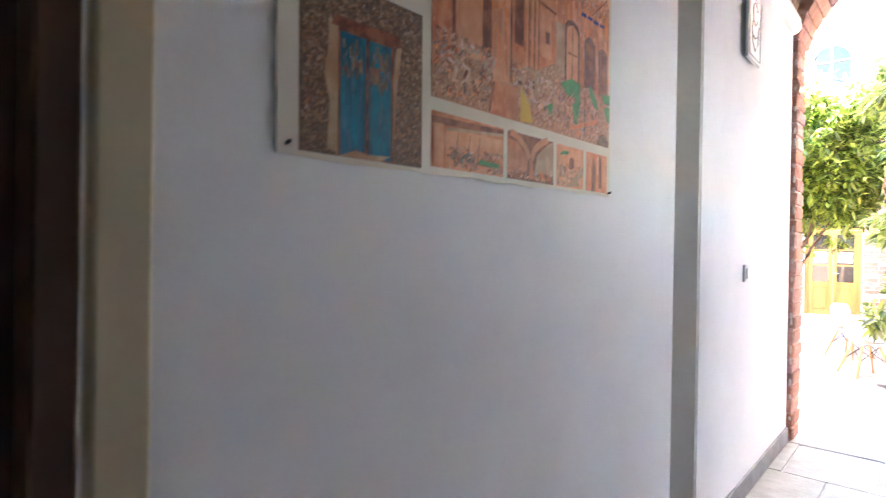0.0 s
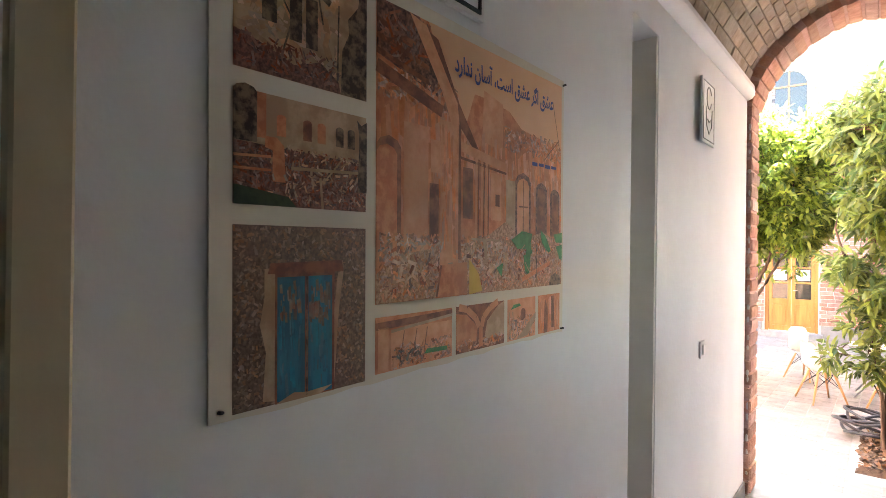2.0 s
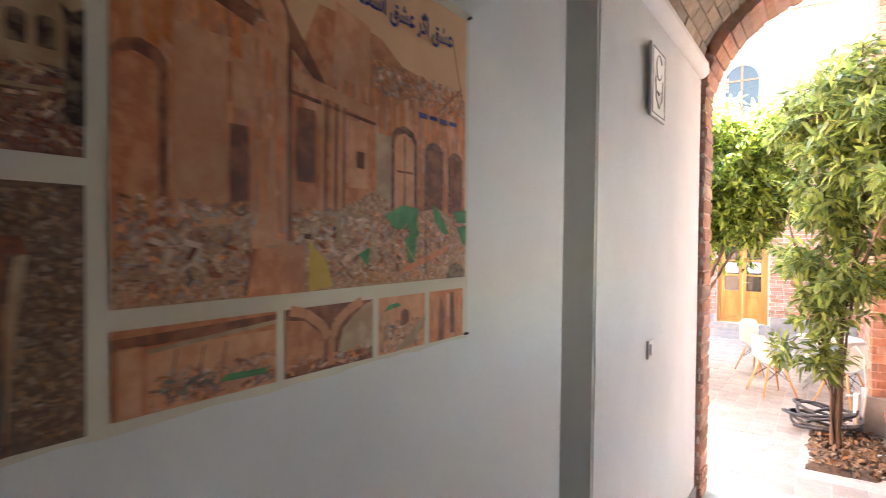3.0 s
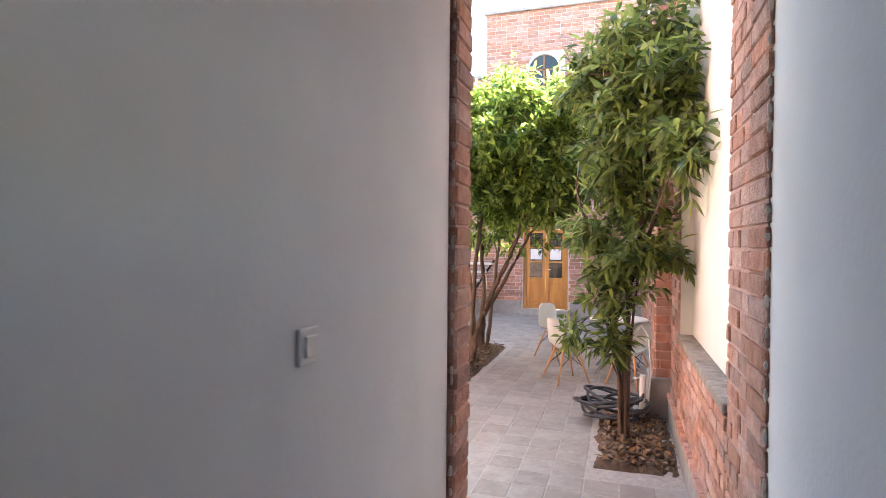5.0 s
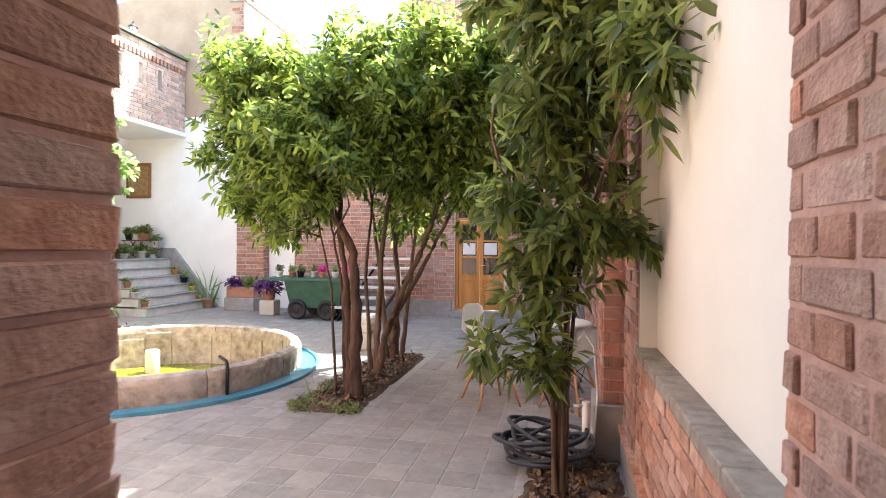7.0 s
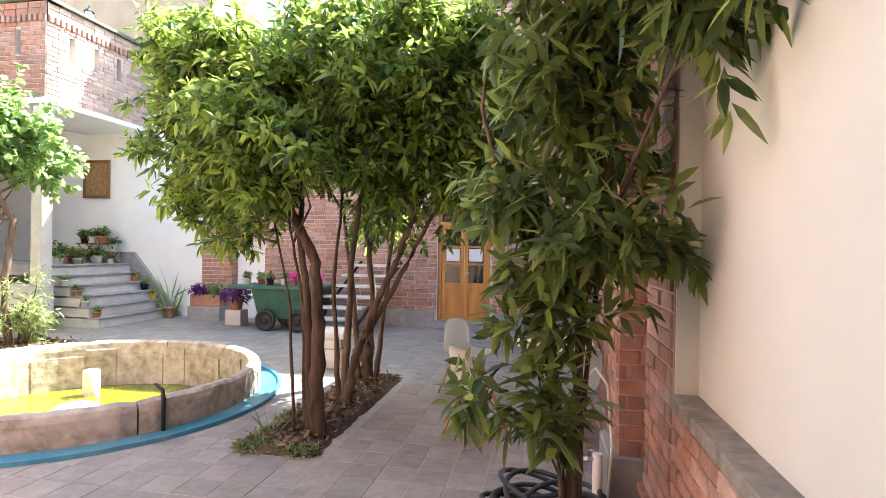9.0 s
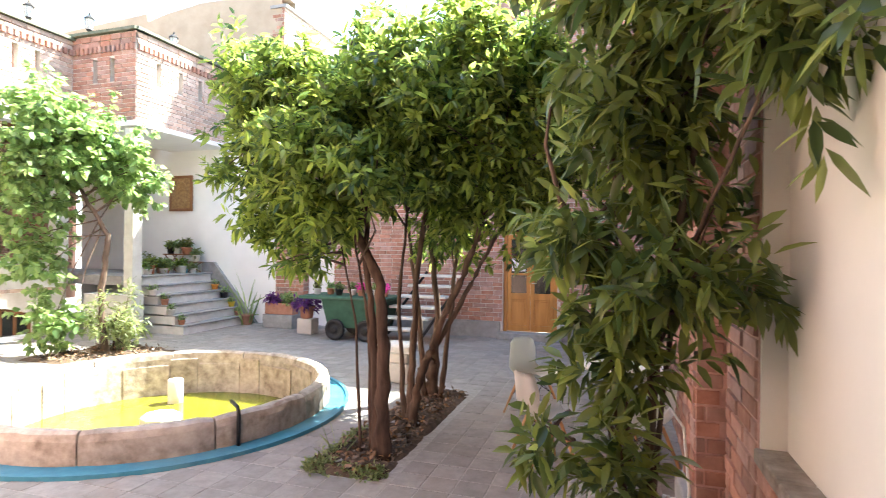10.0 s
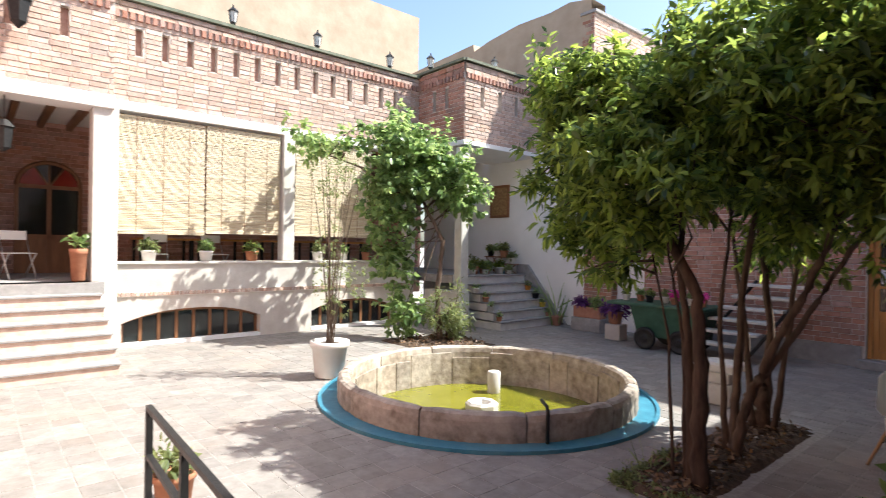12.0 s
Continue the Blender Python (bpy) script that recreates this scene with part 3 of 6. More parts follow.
def panel_door(name, x0, x1, y, z0, z1):
    """A glazed and panelled wooden double door in its frame, facing -y."""
    d = empty(name, (x0 + x1) / 2, y, z0)
    w, h = (x1 - x0) / 2, z1 - z0
    boxes("frame", [(-w, -w + 0.07, 0, 0.12, 0, h), (w - 0.07, w, 0, 0.12, 0, h), (-w + 0.07, w - 0.07, 0, 0.12, h - 0.08, h), (-w + 0.07, w - 0.07, 0, 0.12, 2.0, 2.06)], WOOD, d, bevel=0.006)
    for s in (-1, 1):
        a, b = (-w + 0.075, -0.004) if s < 0 else (0.004, w - 0.075)
        leaf = boxes("leaf", [(a, a + 0.075, 0.03, 0.075, 0.01, 1.99), (b - 0.075, b, 0.03, 0.075, 0.01, 1.99), (a + 0.075, b - 0.075, 0.03, 0.075, 0.01, 0.13),
                              (a + 0.075, b - 0.075, 0.03, 0.075, 0.66, 0.79), (a + 0.075, b - 0.075, 0.03, 0.075, 1.9, 1.99), (a + 0.075, b - 0.075, 0.035, 0.07, 1.16, 1.2), (a + 0.075, b - 0.075, 0.035, 0.07, 1.52, 1.56)], WOOD, d, bevel=0.004)
        boxes("panel", [(a + 0.075, b - 0.075, 0.045, 0.065, 0.13, 0.66), (a + 0.11, b - 0.11, 0.036, 0.05, 0.17, 0.62)], WOOD, leaf, bevel=0.008)
        for za, zb in ((0.79, 1.16), (1.2, 1.52), (1.56, 1.9)):
            boxes("pane", [(a + 0.075, b - 0.075, 0.05, 0.056, za, zb)], GLASS, leaf)
        boxes("notice", [(a + 0.09, b - 0.1, 0.042, 0.045, 1.24, 1.5)], NOTICE, leaf, "white paper notice")
    boxes("transom_pane", [(-w + 0.07, w - 0.07, 0.05, 0.056, 2.06, h - 0.08)], GLASS, d)
    bm = bmesh.new()
    tube(bm, [(0.04, 0.03, 1.0), (0.04, -0.03, 1.0), (0.13, -0.03, 1.0)], 0.009, 6)
    part("handle", bm, STEEL, d)
    return d


tagged(panel_door("door_1", ND0, ND1, 15.66, -0.25, 2.25), "honey-coloured wooden double door with glazed upper panes", "door", kind="structure")
setting(boxes("door_sill", [(ND0 - 0.1, ND1 + 0.1, 15.4, 15.66, G, -0.25)], STONE, bevel=0.008), "grey stone doorstep", "step")
setting(boxes("room_wall", [(ND0 - 1.0, ND1 + 1.0, 17.4, 17.5, -0.4, 3.0)], BEIGE_STUCCO), "dim plain wall of the room behind the door", "wall")

# ---- courtyard: north-west white wall, high neighbour ----
nw = setting(boxes("wall_white", [(-14.0, -7.75, 15.7, 16.0, G - 0.1, 4.35)], OUT_WHITE), "white rendered wall beside the stairs", "wall")
bm = bmesh.new()
prof = [(-15.9, 7.25), (-14.3, 7.36), (-11.85, 7.5), (-11.8, 7.28), (-11.2, 7.42), (-10.1, 7.56), (-9.0, 7.55), (-8.4, 7.62), (-7.75, 7.5)]
for (xa, za), (xb, zb) in zip(prof, prof[1:]):
    q = [bm.verts.new(p) for p in ((xa, 15.72, 4.35), (xb, 15.72, 4.35), (xb, 15.72, zb), (xa, 15.72, za), (xa, 16.3, 4.35), (xb, 16.3, 4.35), (xb, 16.3, zb), (xa, 16.3, za))]
    for f in ((0, 1, 2, 3), (5, 4, 7, 6), (3, 2, 6, 7)):
        bm.faces.new([q[j] for j in f])
nb = setting(part("neighbour_wall", bm, BEIGE_STUCCO), "high beige stucco neighbouring wall with a ragged top", "wall")
tower = setting(boxes("tower_wall", [(-8.0, -7.68, 15.73, 22.0, 4.0, 7.15)], MORTAR_G), "upper brick wall running back behind the courtyard", "wall")
# sunny face takes the lit brick colour, narrow shaded face the darker red
brick_field("brickwork", (-7.68, 15.73, 0), (0, 1, 0), 6.2, 4.0, 7.15, (1, 0, 0), BRICK_LIT, tower, seed=41)
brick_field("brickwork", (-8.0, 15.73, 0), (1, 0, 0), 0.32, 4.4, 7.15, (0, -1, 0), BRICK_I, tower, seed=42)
boxes("coping", [(-8.05, -7.6, 15.68, 22.0, 7.15, 7.22)], STONE, tower)

# ---- courtyard: west arcade ----
WXF = -11.0
SLOTS = [6.72 + 0.43 * k for k in range(14)]


def slotted(name, o, u, n, width, z0, z1, slots, material, label, seed, thick=0.3):
    """An upper brick wall with upright slots, a row of dentils and a coping."""
    o, u, n = Vector(o), Vector(u), Vector(n)
    bm = bmesh.new()

    def blk(a, b, za, zb, d0, d1):
        pa, pb = o + u * a - n * d1, o + u * b - n * d0
        box(bm, min(pa.x, pb.x), max(pa.x, pb.x), min(pa.y, pb.y), max(pa.y, pb.y), za, zb)
    s0, s1 = 4.78, 5.26
    blk(0, width, z0, s0, 0, thick)
    blk(0, width, s1, z1, 0, thick)
    edge = 0
    for s in slots:
        blk(edge, s - 0.06, s0, s1, 0, thick)
        edge = s + 0.06
    blk(edge, width, s0, s1, 0, thick)
    w = setting(part(name, bm, MORTAR_G), label, "wall")
    for s in slots:
        bm = bmesh.new()
        blk(s - 0.06, s + 0.06, s0, s1, 0.12, 0.2)
        part("slot_back", bm, BRICK_I, w)
    brick_field("brickwork", o, u, width, z0, 5.36, n, material, w, holes=[(s - 0.06, s + 0.06, s0, s1) for s in slots], seed=seed)
    k = 0.03
    dv, df = [], []
    while k < width - 0.05:
        a, b = o + u * k + n * 0.004, o + u * (k + 0.07) + n * 0.06
        x0, x1, y0, y1 = min(a.x, b.x), max(a.x, b.x), min(a.y, b.y), max(a.y, b.y)
        c = len(dv)
        dv += [(x0, y0, 5.38), (x1, y0, 5.38), (x1, y1, 5.38), (x0, y1, 5.38), (x0, y0, 5.5), (x1, y0, 5.5), (x1, y1, 5.5), (x0, y1, 5.5)]
        df += [(c + 3, c + 2, c + 1, c), (c + 4, c + 5, c + 6, c + 7), (c, c + 1, c + 5, c + 4), (c + 1, c + 2, c + 6, c + 5), (c + 2, c + 3, c + 7, c + 6), (c + 3, c, c + 4, c + 7)]
        k += 0.12
    raw("dentil_row", dv, df, BRICK_I, w)["kind"] = "stuff"
    brick_field("brickwork", o + n * 0.02, u, width, 5.5, z1 - 0.02, n, material, w, seed=seed + 1, pitch=(z1 - 5.52) / 2)
    a, b = o - n * thick - u * 0.05, o + u * (width + 0.05) + n * 0.1
    boxes("coping", [(min(a.x, b.x), max(a.x, b.x), min(a.y, b.y), max(a.y, b.y), z1, z1 + 0.06)], COPING, w, "weathered green-grey coping")
    return w


COPING = surface("green_grey_coping", (0.1, 0.12, 0.08), (0.2, 0.21, 0.16), 7, 0.8, 0.3)
slotted("wall_upper_west", (WXF, 6.3, 0), (0, 1, 0), (1, 0, 0), 6.75, 3.95, 5.7, [s - 6.3 for s in SLOTS], BRICK_LIT, "brick upper wall with upright slots and dentils, sunlight in its pale colour", 51)
slotted("wall_upper_west", (WXF + 0.25, 3.0, 0), (0, 1, 0), (1, 0, 0), 3.3, 3.95, 5.7, [0.6, 1.03, 1.46, 1.89, 2.6], BRICK_LIT, "brick upper wall over the porch, sunlight in its pale colour", 53)
# same bay brick twice: darker red paints the shaded side, pale the sunny front
slotted("wall_bay", (WXF, 13.05, 0), (1, 0, 0), (0, -1, 0), 1.7, 3.95, 5.76, [0.62, 1.08], BRICK_I, "red brick side of the projecting bay, shade in its darker colour", 55)
slotted("wall_bay", (WXF + 1.7, 13.06, 0), (0, 1, 0), (1, 0, 0), 2.62, 3.95, 5.76, [0.55, 1.15, 1.75], BRICK_LIT, "brick front of the projecting bay, sunlight in its pale colour", 57)
setting(boxes("beam", [(WXF - 0.28, WXF + 0.03, 6.3, 13.0, 3.78, 3.95), (WXF - 0.28, WXF + 0.28, 3.0, 6.32, 3.72, 3.95)], OUT_WHITE, bevel=0.01), "white stone lintel beam under the brickwork", "beam")
setting(boxes("bay_soffit", [(WXF, WXF + 1.75, 13.0, 15.7, 3.84, 3.95)], OUT_WHITE, bevel=0.01), "white slab under the projecting bay", "ceiling")
arc = setting(boxes("wall_parapet_west", [
    (WXF - 0.25, WXF, 6.2, 12.95, 0.58, 1.08)], STONE_L),
    "white rendered terrace front above arched basement windows", "wall")
for ya, yb in ((6.2, 6.5), (9.0, 10.15), (12.35, 12.95)):
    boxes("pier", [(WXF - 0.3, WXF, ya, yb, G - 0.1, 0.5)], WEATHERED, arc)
boxes("coping", [(WXF - 0.3, WXF + 0.05, 6.2, 12.95, 1.08, 1.13)], STONE_L, arc, "pale stone parapet coping", bevel=0.008)
brick_field("brick_band", (WXF + 0.012, 6.2, 0), (0, 1, 0), 6.75, 0.5, 0.59, (1, 0, 0), BRICK_LIT, arc, length=0.075, pitch=0.085, depth=0.03, seed=61)
boxes("band_core", [(WXF - 0.25, WXF + 0.012, 6.2, 12.95, 0.5, 0.58)], OUT_WHITE, arc)


def basement_window(y0, y1):
    """A wide low-arched basement window: pale spandrel above, brown sash bars, dark panes."""
    w = empty("window_basement", WXF, (y0 + y1) / 2, G)
    hw = (y1 - y0) / 2
    bm = bmesh.new()
    n = 14
    for k in range(n):
        ya, yb = -hw + 2 * hw * k / n, -hw + 2 * hw * (k + 1) / n
        za, zb = (0.42 + 0.22 * (1 - (abs(v) / hw) ** 2.4) for v in (ya, yb))
        q = [bm.verts.new(p) for p in ((0, ya, za), (0, yb, zb), (0, yb, 0.89), (0, ya, 0.89), (-0.25, ya, za), (-0.25, yb, zb), (-0.25, yb, 0.89), (-0.25, ya, 0.89))]
        for f in ((0, 1, 2, 3), (0, 4, 5, 1), (2, 6, 7, 3)):
            bm.faces.new([q[j] for j in f])
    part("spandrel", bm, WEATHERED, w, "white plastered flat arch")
    boxes("window_sill", [(-0.25, 0.02, -hw, hw, 0.0, 0.06)], OUT_WHITE, w)
    m = 8
    for k in range(m + 1):
        y = -hw + 0.03 + (2 * hw - 0.06) * k / m
        h = 0.4 + 0.2 * (1 - (min(abs(y), hw) / hw) ** 2.4)
        boxes("glazing_bar", [(-0.2, -0.15, y - 0.025, y + 0.025, 0.06, h)], WOOD_B, w)
    bm = bmesh.new()
    tube(bm, [(-0.17, -hw + 2 * hw * k / 14, 0.41 + 0.2 * (1 - abs(-1 + 2 * k / 14) ** 2.4)) for k in range(15)], 0.03, 5)
    part("head_bar", bm, WOOD_B, w)
    boxes("pane", [(-0.185, -0.18, -hw, hw, 0.06, 0.62)], GLASS, w)
    # black backdrop: the unlit depth of the basement is put into its colour
    boxes("room_back", [(-1.2, -1.15, -hw - 0.2, hw + 0.2, 0, 0.9)], BLACK, w, "black sheet that stands for the basement's shade behind the panes")
    return tagged(w, "wide arched basement window with brown wooden bars", "window", kind="structure")


basement_window(6.5, 9.0)
basement_window(10.15, 12.35)
TZ = 0.8
setting(boxes("terrace_floor", [(-14.2, WXF - 0.26, 3.0, 15.7, 0.6, TZ), (WXF - 0.26, WXF + 0.4, 3.0, 6.18, 0.6, TZ), (WXF - 0.26, WXF + 1.1, 13.3, 15.58, 0.6, TZ - 0.004)], STONE), "grey stone floor of the raised terrace", "floor")
bk = setting(boxes("wall_terrace_back", [(-14.5, -14.2, 3.0, 15.7, 0.0, 5.5)], MORTAR), "red brick rear wall of the terrace", "wall")
brick_field("brickwork", (-14.2, 3.0, 0), (0, 1, 0), 12.6, TZ, 3.9, (1, 0, 0), BRICK_I, bk, seed=71)
setting(boxes("ceiling_terrace", [(-14.2, WXF - 0.29, 3.0, 15.7, 3.95, 4.05)], OUT_WHITE), "white ceiling of the terrace", "ceiling")
beams = tagged(empty("ceiling_beams", -12.5, 5, 3.9), "dark wooden beams under the terrace ceiling", "beams", kind="structure")
for k in range(22):
    boxes("beam", [(-1.7, 1.2, -2.0 + k * 0.5, -1.9 + k * 0.5, -0.08, 0.045)], WOOD_B, beams)
setting(boxes("wall_terrace_south", [(-14.5, WXF + 0.2, 2.7, 3.0, -0.4, 5.7)], MORTAR), "brick side wall of the porch", "wall")
setting(boxes("wall_basement_side", [(WXF - 0.3, WXF + 0.4, 2.9, 6.2, G - 0.1, 0.6)], OUT_WHITE), "white rendered terrace base", "wall")
setting(boxes("wall_south", [(-12.0, -11.0, 3.0, AY, G - 0.1, 5.6)], OUT_WHITE), "plain white south wall", "wall")
# posts
for nm, x, y, w, zb in (("post", WXF + 0.02, 6.2, 0.38, G), ("post", WXF - 0.1, 9.58, 0.26, 1.13), ("post", WXF + 1.56, 13.15, 0.24, 0.44), ("post", WXF - 0.1, 12.85, 0.26, 1.13)):
    p = tagged(empty("terrace_post", x, y, zb), "square pale stone post carrying the upper wall", "post", group="terrace posts", kind="structure")
    boxes("shaft", [(-w / 2, w / 2, -w / 2, w / 2, 0, 3.8 - zb)], STONE_L, p, bevel=0.012)
setting(boxes("post_pedestal", [(WXF + 0.45, WXF + 1.7, 12.98, 13.3, G, 0.44)], STONE_L, bevel=0.01), "low pale stone wall beside the stairs", "wall")

# ---- stairs ----
def stairs(name, x_low, y0, y1, z0, rise, going, count, body, label):
    """Steps that climb towards -x: each with a stone tread, proud of its riser."""
    s = tagged(empty(name, 0, 0, 0), label, "stairs", kind="structure")
    for k in range(count):
        xa = x_low - going * k
        xe = x_low - going * count - 0.3
        boxes("riser", [(xe, xa, y0 + 0.02, y1 - 0.02, z0 + rise * k, z0 + rise * (k + 1) - 0.035)], body, s)
        boxes("tread", [(xa - going - 0.05, xa + 0.035, y0, y1, z0 + rise * (k + 1) - 0.035, z0 + rise * (k + 1))], STONE, s, bevel=0.006)
    return s


stairs("stairs_south", -8.83, 3.2, 6.12, G, 0.17, 0.31, 7, BRICK_LIT, "broad brick steps with grey stone treads up to the porch")
stairs("stairs_north", -8.5, 13.5, 15.6, G, 0.19833, 0.22, 6, STONE_L, "pale stone stairs with grey treads and potted plants")
bm = bmesh.new()
q = [bm.verts.new(p) for p in ((-8.3, 15.6, G), (-9.55, 15.6, 1.05), (-9.9, 15.6, 1.05), (-9.9, 15.6, G), (-8.3, 15.7, G), (-9.55, 15.7, 1.05), (-9.9, 15.7, 1.05), (-9.9, 15.7, G))]
for f in ((0, 1, 2, 3), (0, 4, 5, 1), (1, 5, 6, 2)):
    bm.faces.new([q[j] for j in f])
setting(part("stair_skirting", bm, STONE), "sloping grey stone skirting along the stairs", "trim")

# ---- high neighbours behind the west range ----
setting(boxes("neighbour_wall", [(-17.0, -16.0, -4.0, 16.9, 0, 9.9)], BEIGE_STUCCO), "tall blank beige stucco and brick neighbouring wall", "wall")
setting(boxes("roof_terrace", [(-16.0, WXF - 0.3, 3.0, 16.0, 5.3, 5.45)], STONE), "flat roof behind the parapet", "roof")

# ---- pond ----
pond = tagged(empty("pond", PX, PY, G), "round stone pond with green water and a blue painted margin", "pond")
bm = bmesh.new()
for k in range(72):
    a0, a1 = k * math.pi / 36, (k + 1) * math.pi / 36
    q = [bm.verts.new((r * math.cos(a), r * math.sin(a), z)) for a in (a0, a1) for r, z in ((1.84, 0.018), (2.05, 0.012), (2.05, 0.035), (2.09, 0.035), (2.09, -0.02))]
    for j in range(4):
        bm.faces.new((q[j], q[j + 5], q[j + 6], q[j + 1]))
bmesh.ops.remove_doubles(bm, verts=bm.verts[:], dist=0.0005)
part("margin", bm, BLUE, pond, "blue painted channel round the pond")
prng = random.Random(11)
NSEG = 11
for k in range(NSEG):
    bm = bmesh.new()
    a0, a1 = 2 * math.pi * k / NSEG + 0.004, 2 * math.pi * (k + 1) / NSEG - 0.004
    prof = [(1.855, -0.02), (1.86, 0.22), (1.845, 0.275), (1.81, 0.295), (1.74, 0.295), (1.71, 0.27), (1.7, 0.2), (1.69, -0.5)]
    rings = []
    for j in range(9):
        a = a0 + (a1 - a0) * j / 8
        e = 0.01 if j in (0, 8) else 0.0
        rings.append([bm.verts.new(((r - e * (1 if r > 1.78 else -1) + prng.uniform(-0.006, 0.006)) * math.cos(a), (r - e * (1 if r > 1.78 else -1)) * math.sin(a), z - (e if z > 0.2 else 0) + prng.uniform(-0.006, 0.006))) for r, z in prof])
    for r, s in zip(rings, rings[1:]):
        for j in range(len(prof) - 1):
            f = bm.faces.new((r[j], s[j], s[j + 1], r[j + 1]))
            f.smooth = False
    bm.faces.new(rings[0])
    bm.faces.new(rings[-1][::-1])
    bmesh.ops.recalc_face_normals(bm, faces=bm.faces)
    part("curb_stone", bm, ROCK, pond)
a = 0.0
while a < 2 * math.pi - 0.1:
    w = min(prng.uniform(0.14, 0.42), 2 * math.pi - a)
    bm = bmesh.new()
    t = prng.uniform(0.006, 0.018)
    n = 4
    low, top = -0.32, prng.choice((0.17, 0.2, 0.12))
    rings = [[bm.verts.new(((1.695 - d) * math.cos(a + 0.008 + (w - 0.016) * k / n), (1.695 - d) * math.sin(a + 0.008 + (w - 0.016) * k / n), z + prng.uniform(-0.004, 0.004))) for d, z in ((0, low), (t, low), (t, top - 0.012), (t * 0.6, top), (0, top))] for k in range(n + 1)]
    for r, q in zip(rings, rings[1:]):
        for k in range(4):
            bm.faces.new((r[k], r[k + 1], q[k + 1], q[k]))
    bm.faces.new(rings[0][::-1])
    bm.faces.new(rings[-1])
    bmesh.ops.recalc_face_normals(bm, faces=bm.faces)
    part("facing_stone", bm, ROCK, pond)
    a += w
bm = bmesh.new()
lathe(bm, [(1.8, -0.6), (1.8, -0.56)], 48)
part("basin_floor", bm, ROCK, pond)
bm = bmesh.new()
vs = [bm.verts.new((1.72 * math.cos(k * math.pi / 24), 1.72 * math.sin(k * math.pi / 24), -0.3)) for k in range(48)]
bm.faces.new(vs)
part("water", bm, WATER, pond, "still yellow-green water")
bm = bmesh.new()
lathe(bm, [(0.09, -0.5), (0.1, -0.2), (0.1, 0.0), (0.085, 0.02)], 12, -0.75, 0.95)
part("stone_stub", bm, STONE_L, pond, "short round pale stone")
bm = bmesh.new()
lathe(bm, [(0.2, -0.5), (0.22, -0.2), (0.19, -0.17), (0.13, -0.18), (0.1, -0.24)], 8, -0.2, 0.15, smooth=False)
part("stone_bowl", bm, STONE_L, pond, "hollowed pale stone")
bm = bmesh.new()
tube(bm, [(1.68, -0.85, 0.0), (1.685, -0.855, 0.3), (1.66, -0.84, 0.36), (1.54, -0.78, 0.39)], 0.018, 6)
part("spout", bm, BLACK, pond, "thin dark iron water spout")


def adopt(parent, *obs):
    """Hang parts built in world places under a thing that stands at its own base."""
    inv = (Matrix.Translation(parent.location) @ parent.rotation_euler.to_matrix().to_4x4()).inverted()
    for ob in obs:
        ob.parent = parent
        ob.matrix_parent_inverse = inv
    return parent


# ---- passage: door, poster, sign, switch ----
door = tagged(empty("door_2", LX - 0.08, 0.2, 0), "dark red wooden door with a beige painted casing", "door", kind="structure")
boxes("casing", [(0.06, 0.095, -0.012, 0.05, 0, 2.17), (0.06, 0.095, -0.97, -0.92, 0, 2.17), (0.06, 0.095, -0.92, 0.0, 2.12, 2.17)], BEIGE_PAINT, door, "beige painted casing", bevel=0.004)
boxes("frame", [(-0.12, 0.058, -0.06, -0.014, 0, 2.115), (-0.12, 0.07, -0.915, -0.87, 0, 2.115), (-0.12, 0.07, -0.87, -0.05, 2.07, 2.115)], FRAME_BROWN, door, bevel=0.004)
leaf = boxes("leaf", [(-0.06, -0.015, -0.868, -0.052, 0.01, 2.065)], WOOD_D, door, "dark red wooden leaf", bevel=0.004)
boxes("panel", [(-0.016, 0.002, -0.76, -0.16, 0.2, 0.9), (-0.016, 0.002, -0.76, -0.16, 1.1, 1.9)], WOOD_D, leaf, bevel=0.01)

WALLX = LX + 0.003
PHOTO_MUD = surface("photo_mud_wall", (0.09, 0.045, 0.025), (0.28, 0.17, 0.11), 170, 0.5, 0.1, stain=(0.2, 0.12, 0.08), hard=0.5)
PHOTO_DARK = surface("photo_dark_ruin", (0.04, 0.018, 0.012), (0.26, 0.17, 0.11), 60, 0.5, 0.0, detail=8, hard=1.0)
PHOTO_RUIN = surface("photo_peach_ruin", (0.58, 0.18, 0.08), (0.74, 0.31, 0.16), 40, 0.5, 0.0, stain=(0.38, 0.16, 0.08), hard=1.0)
PHOTO_RUBBLE = surface("photo_rubble", (0.3, 0.12, 0.06), (0.7, 0.44, 0.28), 130, 0.5, 0.0, detail=9, hard=0.6)
PHOTO_SKY = surface("photo_peach_sky", (0.76, 0.42, 0.23), (0.84, 0.52, 0.31), 5, 0.5, 0.0)
PHOTO_SHADE = surface("photo_shade_brown", (0.17, 0.055, 0.03), (0.36, 0.13, 0.065), 30, 0.5, 0.0, hard=1.0)
PHOTO_PALE = surface("photo_pale_plaster", (0.44, 0.27, 0.16), (0.6, 0.4, 0.26), 20, 0.5, 0.0, hard=1.0)
PHOTO_RED = surface("photo_red_rubble", (0.07, 0.025, 0.018), (0.36, 0.16, 0.11), 110, 0.5, 0.0, detail=9, hard=0.6)
PHOTO_BLUE = surface("photo_blue_door", (0.01, 0.12, 0.2), (0.02, 0.24, 0.36), 30, 0.5, 0.0, stretch=(1, 1, 0.2), stain=(0.14, 0.25, 0.22), hard=1.0)
PHOTO_PEACH = surface("photo_peach_plaster", (0.68, 0.29, 0.15), (0.82, 0.42, 0.25), 30, 0.5, 0.0, stain=(0.5, 0.2, 0.1), hard=0.6)
